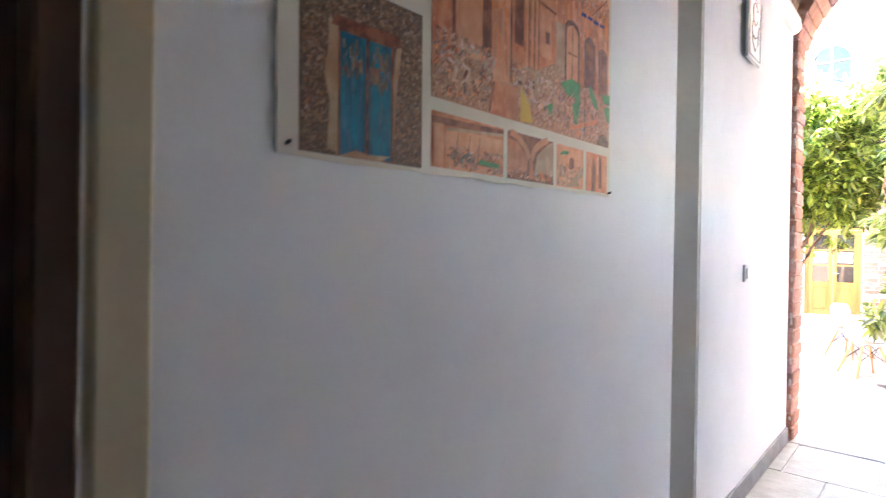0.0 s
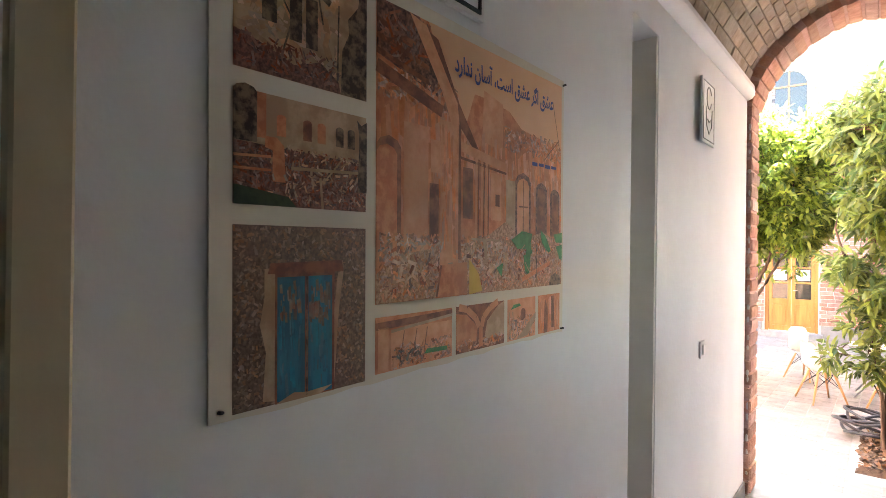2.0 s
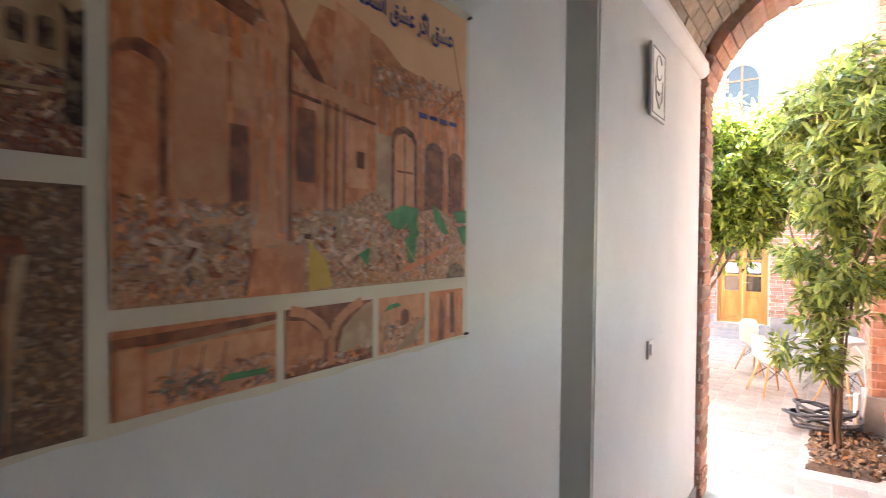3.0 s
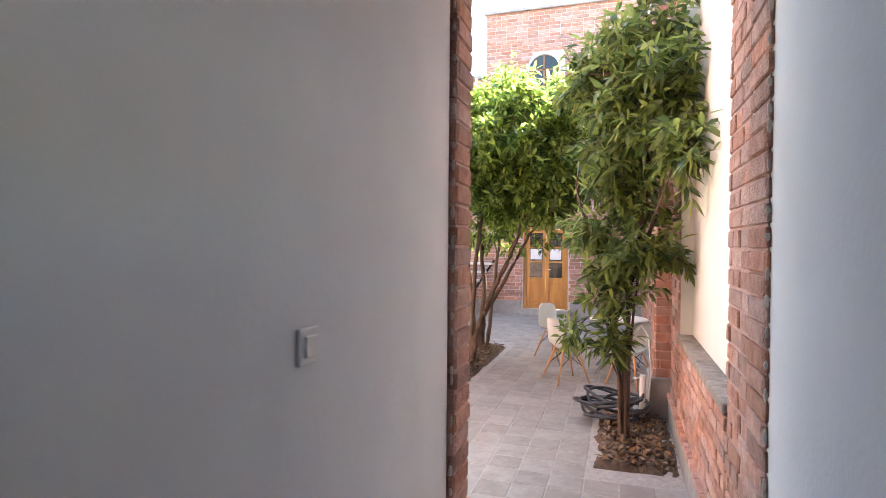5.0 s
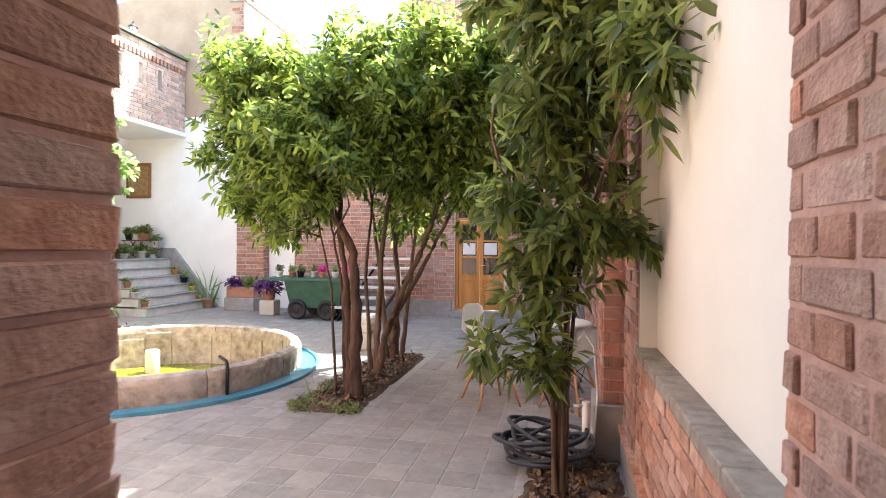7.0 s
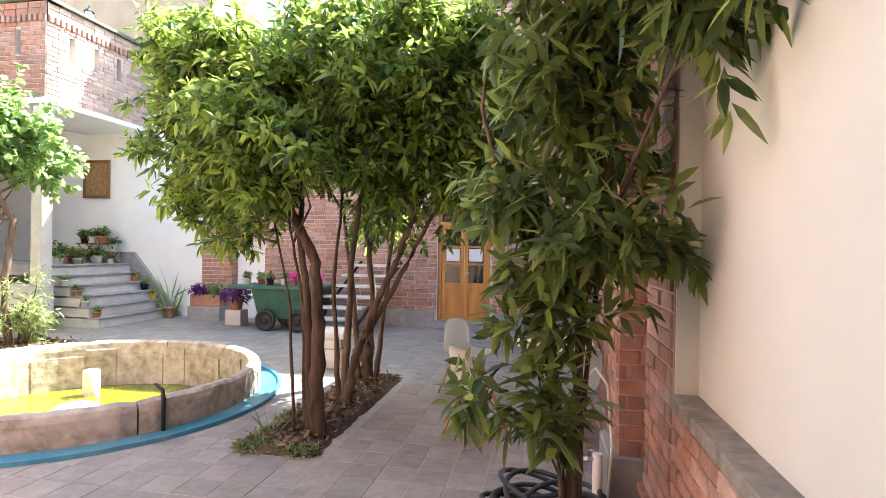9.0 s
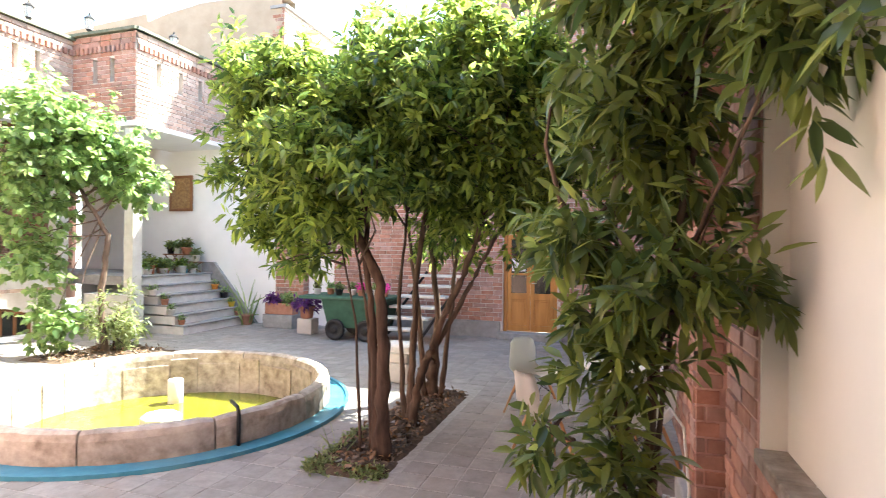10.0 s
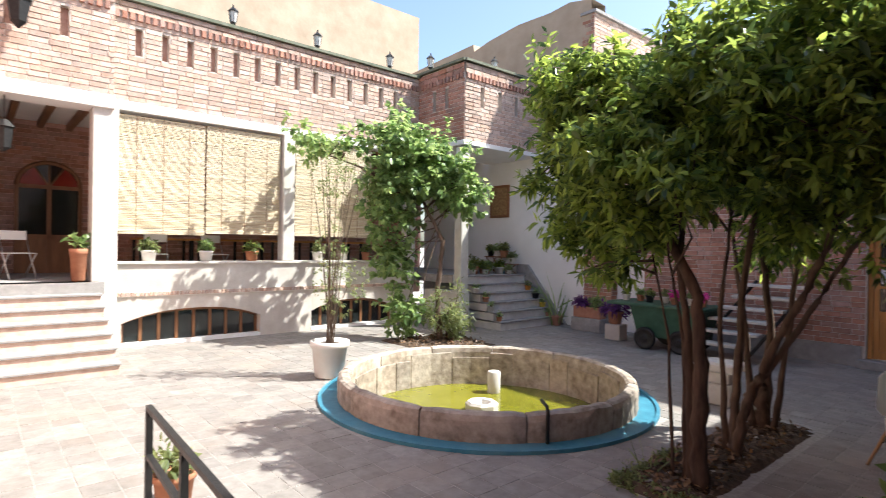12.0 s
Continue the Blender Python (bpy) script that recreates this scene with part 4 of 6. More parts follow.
PHOTO_YELLOW = surface("photo_yellow", (0.6, 0.34, 0.04), (0.7, 0.46, 0.1), 20, 0.5, 0.0)
PHOTO_LAWN = surface("photo_dark_weed", (0.02, 0.03, 0.012), (0.06, 0.085, 0.03), 60, 0.5, 0.0)
PHOTO_GREEN = surface("photo_green_patch", (0.02, 0.16, 0.05), (0.1, 0.34, 0.12), 60, 0.5, 0.0)
INK = surface("blue_ink", (0.02, 0.035, 0.2), (0.03, 0.05, 0.26), 20, 0.5, 0.0)

poster = empty("poster", WALLX, 0.9364, 1.744)
poster.matrix_world = pose(WALLX, 0.9364, 1.744, 0.7) @ Matrix.Diagonal((1, 0.984, 0.985, 1))
tagged(poster, "large printed canvas poster of ruined house photographs, tacked on the wall", "poster")


def sheet(name, pts, material, lift, label=""):
    """A flat printed piece on the poster: outline of (y, z) on the wall, lift in sheets' thickness."""
    bm = bmesh.new()
    x = 0.004 + lift * 0.0006
    vs = [bm.verts.new((x, y - 0.95, z - 1.75)) for y, z in pts]
    bm.faces.new(vs)
    ob = part(name, bm, material, poster, label)
    return ob


def rect(name, y0, y1, z0, z1, material, lift, label=""):
    return sheet(name, [(y0, z0), (y1, z0), (y1, z1), (y0, z1)], material, lift, label)


bm = bmesh.new()
low = [(0.415 + 1.075 * k / 24, 1.368 + 0.008 * k / 24 + random.uniform(-0.004, 0.004)) for k in range(25)]
front = [bm.verts.new((0.004, y - 0.95, z - 1.75)) for y, z in low + [(1.49, 2.105), (0.415, 2.12)]]
back = [bm.verts.new((0.0, v.co.y, v.co.z)) for v in front]
bm.faces.new(front)
for k in range(len(front)):
    bm.faces.new((back[k], back[(k + 1) % len(back)], front[(k + 1) % len(back)], front[k]))
part("canvas", bm, PAPER, poster, "cream canvas with a ragged lower edge")
def flecks(name, y0, y1, z0, z1, n, size, aspect, material, lift, seed, upright=False):
    """Printed detail of a photograph: many small flat slivers of varied tone, as one sheet."""
    r = random.Random(seed)
    verts, faces = [], []
    for k in range(n):
        l = size * r.uniform(0.4, 1.5)
        w = l * r.uniform(0.5, 1.0) / aspect
        a = (math.pi / 2 + r.gauss(0, 0.05)) if upright else r.uniform(0, math.pi)
        cy, sy = math.cos(a), math.sin(a)
        hy, hz = abs(cy) * l / 2 + abs(sy) * w / 2, abs(sy) * l / 2 + abs(cy) * w / 2
        if y1 - y0 < 2 * hy or z1 - z0 < 2 * hz:
            continue
        y, z = r.uniform(y0 + hy, y1 - hy), r.uniform(z0 + hz, z1 - hz)
        x = 0.004 + lift * 0.0006 + r.uniform(0, 0.0004)
        c = len(verts)
        for p, q in ((-1, -1), (1, -0.6), (0.8, 1), (-0.9, 0.7)):
            verts.append((x, y + cy * p * l / 2 - sy * q * w / 2 - 0.95, z + sy * p * l / 2 + cy * q * w / 2 - 1.75))
        faces.append((c, c + 1, c + 2, c + 3))
    raw(name, verts, faces, material, poster)["kind"] = "stuff"


F_RUBBLE = surface("print_rubble", (0.3, 0.09, 0.045), (0.78, 0.42, 0.26), 80, 0.5, 0.0, vary=0.45, island=True)
F_PEACH = surface("print_peach_plaster", (0.6, 0.2, 0.085), (0.79, 0.35, 0.185), 50, 0.5, 0.0, vary=0.2, island=True)
F_MUD = surface("print_mud", (0.24, 0.12, 0.07), (0.46, 0.27, 0.17), 90, 0.5, 0.0, vary=0.35, island=True)
F_RED = surface("print_red_rubble", (0.15, 0.045, 0.028), (0.42, 0.16, 0.1), 80, 0.5, 0.0, vary=0.5, island=True)
F_RUST = surface("print_rust", (0.2, 0.08, 0.045), (0.2, 0.26, 0.22), 80, 0.5, 0.0, vary=0.5, island=True)
F_BLUE = surface("print_blue", (0.01, 0.13, 0.22), (0.03, 0.28, 0.4), 60, 0.5, 0.0, vary=0.3, island=True)
F_PALE = surface("print_pale_scrap", (0.5, 0.28, 0.17), (0.72, 0.47, 0.32), 60, 0.5, 0.0, vary=0.3, island=True)


class Photo:
    """One printed photograph: pieces are placed in shares of its width and height."""

    def __init__(self, y0, y1, z0, z1, material, label="", lift=1):
        self.y0, self.y1, self.z0, self.z1 = y0, y1, z0, z1
        rect("photo", y0, y1, z0, z1, material, lift, label)

    def poly(self, name, pts, material, lift):
        return sheet(name, [(self.y0 + (self.y1 - self.y0) * u, self.z0 + (self.z1 - self.z0) * v) for u, v in pts], material, lift)

    def box(self, name, u0, u1, v0, v1, material, lift):
        return self.poly(name, [(u0, v0), (u1, v0), (u1, v1), (u0, v1)], material, lift)

    def line(self, name, a, b, w, material, lift):
        dy, dz = (b[0] - a[0]) * (self.y1 - self.y0), (b[1] - a[1]) * (self.z1 - self.z0)
        n = math.hypot(dy, dz)
        oy, oz = -dz / n * w / 2, dy / n * w / 2
        p = [(self.y0 + (self.y1 - self.y0) * u, self.z0 + (self.z1 - self.z0) * v) for u, v in (a, b)]
        return sheet(name, [(p[0][0] - oy, p[0][1] - oz), (p[1][0] - oy, p[1][1] - oz), (p[1][0] + oy, p[1][1] + oz), (p[0][0] + oy, p[0][1] + oz)], material, lift)

    def arch(self, name, u0, u1, v0, v1, material, lift):
        m, r = (u0 + u1) / 2, (u1 - u0) / 2
        return self.poly(name, [(u0, v0), (u1, v0), (u1, v1 - r * 0.8), (m + r * 0.7, v1 - r * 0.3), (m, v1), (m - r * 0.7, v1 - r * 0.3), (u0, v1 - r * 0.8)], material, lift)

    def grit(self, u0, u1, v0, v1, n, size, aspect, material, lift, seed, upright=False):
        w, h = self.y1 - self.y0, self.z1 - self.z0
        flecks("print_detail", self.y0 + w * u0, self.y0 + w * u1, self.z0 + h * v0, self.z0 + h * v1, n, size, aspect, material, lift, seed, upright)


# the blue door in a mud wall
ph = Photo(0.45, 0.71, 1.378, 1.655, PHOTO_MUD, "photo of a blue door in a mud wall")
ph.grit(0, 1, 0, 1, 1500, 0.007, 1.5, F_MUD, 1.4, 6)
ph.poly("photo_reveal", [(0.19, 0.03), (0.27, 0.02), (0.27, 0.4), (0.3, 0.7), (0.42, 0.77), (0.2, 0.76), (0.2, 0.6), (0.17, 0.45), (0.21, 0.3)], PHOTO_PALE, 3)
ph.poly("photo_reveal", [(0.7, 0.03), (0.72, 0.03), (0.76, 0.5), (0.8, 0.74), (0.75, 0.72), (0.72, 0.5)], PHOTO_PALE, 3)
ph.poly("photo_lintel", [(0.22, 0.73), (0.8, 0.73), (0.78, 0.8), (0.24, 0.79)], PHOTO_SHADE, 3.4)
ph.box("photo_frame", 0.27, 0.72, 0.0, 0.74, PHOTO_SHADE, 3.8)
for a, b in ((0.285, 0.485), (0.51, 0.7)):
    ph.box("photo_leaf", a, b, 0.01, 0.71, PHOTO_BLUE, 4.4)
    ph.grit(a, b, 0.02, 0.7, 40, 0.03, 5.0, F_BLUE, 4.8, 9 + int(a * 100), True)
ph.grit(0.29, 0.48, 0.45, 0.7, 18, 0.018, 2.5, F_RUST, 5.4, 7, True)
ph.grit(0.51, 0.69, 0.4, 0.7, 34, 0.02, 2.5, F_RUST, 5.4, 8, True)
ph.line("photo_gap", (0.497, 0.01), (0.497, 0.71), 0.003, PHOTO_DARK, 6)
ph.poly("photo_scrap", [(0.27, 0.0), (0.6, 0.0), (0.7, 0.04), (0.5, 0.03), (0.4, 0.045)], PHOTO_PALE, 6)
# a collapsed courtyard
ph = Photo(0.45, 0.71, 1.685, 1.855, PHOTO_RED, "photo of a collapsed courtyard")
ph.poly("photo_facade", [(0.0, 0.55), (1, 0.5), (1, 1), (0.0, 1)], PHOTO_PALE, 2)
ph.arch("photo_opening", 0.0, 0.15, 0.55, 1.05, PHOTO_DARK, 2.6)
ph.box("photo_pier", 0.15, 0.21, 0.6, 1, PHOTO_RUIN, 2.6)
for u, m in ((0.28, PHOTO_RUIN), (0.47, PHOTO_SHADE), (0.58, PHOTO_RUIN), (0.73, PHOTO_DARK), (0.83, PHOTO_DARK)):
    ph.arch("photo_opening", u, u + 0.065, 0.64, 0.84, m, 3)
ph.grit(0, 1, 0.0, 0.56, 900, 0.009, 2.4, F_RED, 3.4, 10)
ph.grit(0.2, 1, 0.02, 0.6, 130, 0.009, 2.0, F_PALE, 3.9, 13)
ph.poly("photo_pillar", [(0.25, 0.22), (0.34, 0.22), (0.33, 0.55), (0.28, 0.62), (0.2, 0.62), (0.2, 0.52), (0.25, 0.5)], PHOTO_RUIN, 4.4)
ph.line("photo_beam", (0.38, 0.36), (0.93, 0.4), 0.005, PHOTO_PALE, 4.6)
ph.line("photo_beam", (0.62, 0.0), (0.6, 0.3), 0.005, PHOTO_PALE, 4.8)
ph.line("photo_beam", (0.0, 0.42), (0.24, 0.44), 0.004, PHOTO_RUIN, 4.6)
ph.line("photo_beam", (0.0, 0.31), (0.24, 0.32), 0.004, PHOTO_RUIN, 4.6)
ph.line("photo_beam", (0.64, 0.28), (0.79, 0.53), 0.003, PHOTO_PALE, 4.6)
ph.poly("photo_trunk", [(0.92, 0.2), (1, 0.2), (1, 0.95), (0.95, 0.9), (0.91, 0.95), (0.93, 0.8)], PHOTO_DARK, 5)
ph.poly("photo_weed", [(0, 0.0), (0.42, 0.0), (0.36, 0.09), (0.1, 0.15), (0, 0.17)], PHOTO_LAWN, 5)
# a dark interior
ph = Photo(0.45, 0.71, 1.885, 2.1, PHOTO_PALE, "photo of a ruined room with branches before it")
ph.grit(0, 0.8, 0.1, 1, 160, 0.02, 1.6, F_PALE, 1.6, 14)
for u0, u1, v0, v1 in ((0.0, 0.06, 0.52, 1), (0.18, 0.28, 0.38, 0.72), (0.37, 0.46, 0.3, 0.68), (0.49, 0.58, 0.28, 0.66)):
    ph.box("photo_opening", u0, u1, v0, v1, PHOTO_DARK, 2.4)
ph.poly("photo_wall", [(1, 0), (1, 1), (0.95, 1), (0.92, 0.75), (0.83, 0.62), (0.84, 0.5), (0.78, 0.35), (0.77, 0.0)], PHOTO_DARK, 3)
ph.poly("photo_debris", [(0, 0), (0.77, 0), (0.75, 0.09), (0.6, 0.2), (0.4, 0.12), (0.2, 0.2), (0, 0.26)], PHOTO_RED, 3)
ph.grit(0, 0.77, 0.02, 0.28, 160, 0.012, 2.6, F_RED, 3.4, 12)
ph.line("photo_beam", (0.5, 0.8), (0.68, 0.68), 0.012, PHOTO_DARK, 3.4)
for a, b in (((0.0, 0.72), (0.3, 0.8)), ((0.25, 0.7), (0.42, 0.4)), ((0.3, 0.12), (0.38, 0.42)), ((0.1, 0.8), (0.28, 0.68)), ((0.55, 0.9), (0.62, 0.5)), ((0.3, 0.8), (0.5, 0.95)), ((0.74, 0.1), (0.75, 0.7))):
    ph.line("photo_branch", a, b, 0.0035, PHOTO_DARK, 3.8)
# the large photo
ph = Photo(0.735, 1.475, 1.515, 2.085, PHOTO_RUIN, "large peach-toned photo of a ruined arcade")
ph.poly("photo_sky", [(0.2, 1), (1, 1), (1, 0.66), (0.85, 0.7), (0.7, 0.72), (0.62, 0.78), (0.5, 0.8), (0.42, 0.8), (0.36, 0.62)], PHOTO_SKY, 2)
ph.poly("photo_wall", [(0.46, 0.62), (0.58, 0.6), (0.58, 0.8), (0.47, 0.83)], PHOTO_PEACH, 2.5)
ph.grit(0.0, 0.3, 0.3, 0.72, 170, 0.06, 3.5, F_PEACH, 2.5, 2, True)
ph.grit(0.36, 1, 0.3, 0.66, 300, 0.045, 3.5, F_PEACH, 2.5, 22, True)
ph.grit(0.58, 1, 0.6, 0.72, 260, 0.014, 1.8, F_RUBBLE, 2.9, 4)
ph.grit(0.0, 0.34, 0.68, 0.8, 170, 0.016, 1.8, F_RUBBLE, 2.9, 24)
ph.poly("photo_roof", [(0, 1), (0.16, 1), (0.24, 0.86), (0.24, 0.74), (0.0, 0.82)], PHOTO_RED, 3)
ph.grit(0.0, 0.22, 0.8, 1.0, 90, 0.03, 3.5, F_RED, 3.4, 3)
for v in (0.83, 0.88, 0.93):
    ph.line("photo_beam", (0.0, v), (0.2, v - 0.05), 0.011, PHOTO_SHADE, 3.8)
ph.line("photo_beam", (0.0, 0.78), (0.26, 0.69), 0.026, PHOTO_SHADE, 4)
ph.poly("photo_thatch", [(0.18, 0.97), (0.24, 0.95), (0.34, 0.74), (0.44, 0.58), (0.41, 0.58), (0.3, 0.7)], PHOTO_SHADE, 4.2)
ph.poly("photo_trunk", [(0.12, 1), (0.19, 0.98), (0.33, 0.74), (0.34, 0.66), (0.3, 0.66), (0.26, 0.76)], PHOTO_PEACH, 4.6)
ph.line("photo_beam", (0.34, 0.58), (0.6, 0.53), 0.022, PHOTO_PEACH, 4.6)
ph.line("photo_beam", (0.3, 0.54), (0.6, 0.505), 0.006, PHOTO_SHADE, 4.4)
ph.arch("photo_arch", -0.0, 0.09, 0.1, 0.56, PHOTO_SHADE, 3.2)
ph.arch("photo_door", 0.0, 0.075, 0.1, 0.53, PHOTO_RUIN, 3.6)
ph.box("photo_panel", 0.1, 0.2, 0.16, 0.62, PHOTO_PEACH, 3.4)
ph.box("photo_gap", 0.205, 0.245, 0.2, 0.42, PHOTO_SHADE, 3.6)
ph.box("photo_gap", 0.21, 0.25, 0.46, 0.58, PHOTO_PEACH, 3.6)
ph.box("photo_panel", 0.36, 0.41, 0.3, 0.5, PHOTO_SHADE, 3.4)
ph.box("photo_panel", 0.51, 0.57, 0.3, 0.5, PHOTO_PEACH, 3.4)
ph.box("photo_window", 0.535, 0.56, 0.36, 0.41, PHOTO_SHADE, 4)
for u in (0.425, 0.455, 0.48):
    ph.line("photo_post", (u, 0.16), (u + 0.004, 0.55), 0.008, PHOTO_PEACH, 4.4)
    ph.line("photo_post", (u + 0.012, 0.16), (u + 0.016, 0.55), 0.004, PHOTO_SHADE, 4.4)
ph.box("photo_pillar", 0.6, 0.66, 0.26, 0.48, PHOTO_PALE, 3.6)
for u0, u1, v1, m in ((0.67, 0.75, 0.5, PHOTO_PEACH), (0.81, 0.87, 0.47, PHOTO_SHADE), (0.92, 0.97, 0.45, PHOTO_SHADE)):
    ph.arch("photo_arch", u0 - 0.012, u1 + 0.012, 0.24, v1 + 0.025, PHOTO_RED, 3.8)
    ph.arch("photo_arch", u0, u1, 0.24, v1, m, 4.2)
ph.line("photo_mullion", (0.71, 0.25), (0.71, 0.49), 0.004, PHOTO_SHADE, 4.6)
ph.line("photo_mullion", (0.68, 0.37), (0.745, 0.37), 0.004, PHOTO_SHADE, 4.6)
ph.poly("photo_rubble", [(0, 0), (1, 0), (1, 0.2), (0.85, 0.26), (0.7, 0.22), (0.6, 0.3), (0.5, 0.24), (0.36, 0.2), (0.2, 0.18), (0.08, 0.16), (0, 0.1)], PHOTO_RUBBLE, 4.6)
ph.grit(0, 1, 0.0, 0.24, 1400, 0.013, 2.0, F_RUBBLE, 5, 1)
ph.grit(0.03, 0.62, 0.04, 0.22, 190, 0.018, 2.4, F_PALE, 5.5, 15)
ph.grit(0.03, 0.9, 0.02, 0.2, 130, 0.014, 2.0, F_RED, 5.5, 16)
ph.box("photo_column", 0.25, 0.335, 0.12, 0.66, PHOTO_PEACH, 6)
ph.grit(0.252, 0.333, 0.14, 0.66, 60, 0.05, 5.0, F_PEACH, 6.3, 5, True)
ph.line("photo_column_side", (0.34, 0.14), (0.34, 0.66), 0.009, PHOTO_SHADE, 6.6)
ph.poly("photo_column_base", [(0.23, 0.0), (0.38, 0.0), (0.38, 0.13), (0.25, 0.12)], PHOTO_RUIN, 6.8)
ph.line("photo_edge", (0.235, 0.005), (0.255, 0.12), 0.006, PHOTO_SHADE, 7)
ph.poly("photo_tarp", [(0.39, 0.0), (0.46, 0.01), (0.44, 0.08), (0.39, 0.14)], PHOTO_YELLOW, 7)
for pts in (((0.63, 0.22), (0.7, 0.26), (0.77, 0.25), (0.76, 0.2), (0.77, 0.16), (0.72, 0.13), (0.73, 0.18), (0.67, 0.18)), ((0.71, 0.15), (0.76, 0.16), (0.75, 0.05), (0.72, 0.08)), ((0.83, 0.27), (0.87, 0.24), (0.91, 0.17), (0.89, 0.16), (0.84, 0.21)), ((0.93, 0.25), (1, 0.26), (1, 0.21), (0.95, 0.21)), ((0.95, 0.19), (1, 0.2), (1, 0.12), (0.98, 0.13)), ((0.54, 0.1), (0.58, 0.12), (0.57, 0.06))):
    ph.poly("photo_green_cloth", pts, PHOTO_GREEN, 7)
for a, b, w, m in (((0.48, 0.14), (0.47, 0.22), 0.012, PHOTO_PALE), ((0.4, 0.22), (0.56, 0.215), 0.005, PHOTO_PALE), ((0.62, 0.1), (0.72, 0.2), 0.003, PHOTO_PALE), ((0.72, 0.12), (0.78, 0.03), 0.003, PHOTO_PALE), ((0.8, 0.02), (0.8, 0.2), 0.005, PHOTO_DARK), ((0.9, 0.02), (0.94, 0.12), 0.005, PHOTO_PALE), ((0.94, 0.18), (0.99, 0.04), 0.005, PHOTO_PALE), ((0.7, 0.04), (0.9, 0.11), 0.012, PHOTO_RUIN), ((0.85, 0.6), (0.97, 0.72), 0.003, PHOTO_SHADE), ((0.92, 0.9), (0.98, 0.66), 0.003, PHOTO_SHADE)):
    ph.line("photo_plank", a, b, w, m, 7.4)
ph.arch("photo_hole", 0.9, 0.99, 0.0, 0.06, PHOTO_DARK, 7)
# four small photos
SMALL = (1.385, 1.49)
ph = Photo(0.735, 0.965, *SMALL, PHOTO_RUIN, "small photo of a beam frame before a garden")
ph.box("photo_garden", 0.18, 1, 0, 0.75, PHOTO_PEACH, 1.6)
ph.grit(0.18, 1, 0.0, 0.5, 160, 0.012, 2.2, F_RUBBLE, 2, 20)
ph.grit(0.18, 0.6, 0.1, 0.4, 30, 0.012, 2.0, F_RUST, 2.4, 25)
ph.box("photo_post", 0.03, 0.15, 0, 0.8, PHOTO_PEACH, 2.6)
ph.line("photo_beam", (0, 0.84), (1, 0.9), 0.014, PHOTO_SHADE, 2.6)
ph.line("photo_beam", (0.18, 0.72), (1, 0.86), 0.006, PHOTO_PALE, 3)
for u in (0.28, 0.44, 0.58):
    ph.line("photo_branch", (u, 0.05), (u + 0.06, 0.7), 0.002, PHOTO_SHADE, 3)
ph.poly("photo_green_cloth", [(0.6, 0.18), (0.92, 0.16), (0.93, 0.24), (0.64, 0.27)], PHOTO_GREEN, 3)
ph = Photo(0.98, 1.175, *SMALL, PHOTO_SHADE, "small photo of two arches on a column")
ph.poly("photo_wall", [(0, 0.1), (0.4, 0.2), (0.42, 0.5), (0.2, 0.8), (0, 0.85)], PHOTO_RUIN, 1.6)
ph.poly("photo_wall", [(0.56, 0.2), (1, 0.2), (1, 1), (0.85, 0.9), (0.62, 0.6)], PHOTO_PALE, 1.6)
for pts in (((0.05, 0.98), (0.2, 0.92), (0.38, 0.7), (0.45, 0.5)), ((0.85, 1.0), (0.68, 0.88), (0.54, 0.7), (0.5, 0.5))):
    for a, b in zip(pts, pts[1:]):
        ph.line("photo_arch", a, b, 0.016, PHOTO_PEACH, 2.4)
ph.box("photo_column", 0.44, 0.52, 0.05, 0.5, PHOTO_RUIN, 2.6)
ph.grit(0, 1, 0, 0.3, 70, 0.014, 2.2, F_RUBBLE, 2, 21)
ph = Photo(1.19, 1.33, *SMALL, PHOTO_PEACH, "small photo of rubble under an arch")
ph.grit(0, 1, 0, 0.6, 120, 0.013, 2.2, F_RUBBLE, 1.6, 26)
ph.poly("photo_slope", [(0.3, 0.0), (0.7, 0.05), (1, 0.45), (1, 0.6)], PHOTO_PALE, 2.4)
ph.arch("photo_hole", 0.45, 0.62, 0.45, 0.75, PHOTO_SHADE, 2.2)
ph.poly("photo_green_cloth", [(0.1, 0.75), (0.45, 0.82), (0.4, 0.88), (0.2, 0.86)], PHOTO_GREEN, 2.6)
for u in (0.1, 0.22):
    ph.line("photo_plank", (u, 0.05), (u - 0.05, 0.7), 0.004, PHOTO_PALE, 2.6)
ph = Photo(1.345, 1.47, *SMALL, PHOTO_RUIN, "small photo of reddish trunks")
ph.grit(0, 1, 0, 1, 60, 0.05, 4.0, F_PEACH, 1.6, 27, True)
ph.poly("photo_trunk", [(0.25, 0), (0.4, 0), (0.45, 0.6), (0.3, 0.9), (0.25, 0.5)], PHOTO_SHADE, 2.4)
ph.poly("photo_trunk", [(0.6, 0.1), (0.75, 0.1), (0.7, 0.95), (0.58, 0.95)], PHOTO_SHADE, 2.4)
# lettering, laid out letter form by letter form from left to right
LINE = "\ufea9\ufead\ufe8d\ufeaa\ufee7 \ufee5\ufe8e\ufeb3\ufe81 \u060c\ufe96\ufeb3\ufe8d \ufed6\ufeb8\ufecb \ufeae\ufb94\ufe8d \ufed6\ufeb8\ufecb"


def lettering(name, text, height, material, m, parent, stretch=1.0):
    cu = bpy.data.curves.new(name, "FONT")
    cu.body, cu.size, cu.align_x, cu.align_y, cu.offset = text, height, "CENTER", "CENTER", 0.0018
    tmp = new("lettering", cu)
    me = bpy.data.meshes.new_from_object(tmp.evaluated_get(bpy.context.evaluated_depsgraph_get()))
    bpy.data.objects.remove(tmp)
    xs = [v.co.x for v in me.vertices]
    wide = (max(xs) - min(xs)) if xs else 1.0
    me.materials.clear()
    me.materials.append(material)
    ob = new(name, me)
    ob.parent = parent
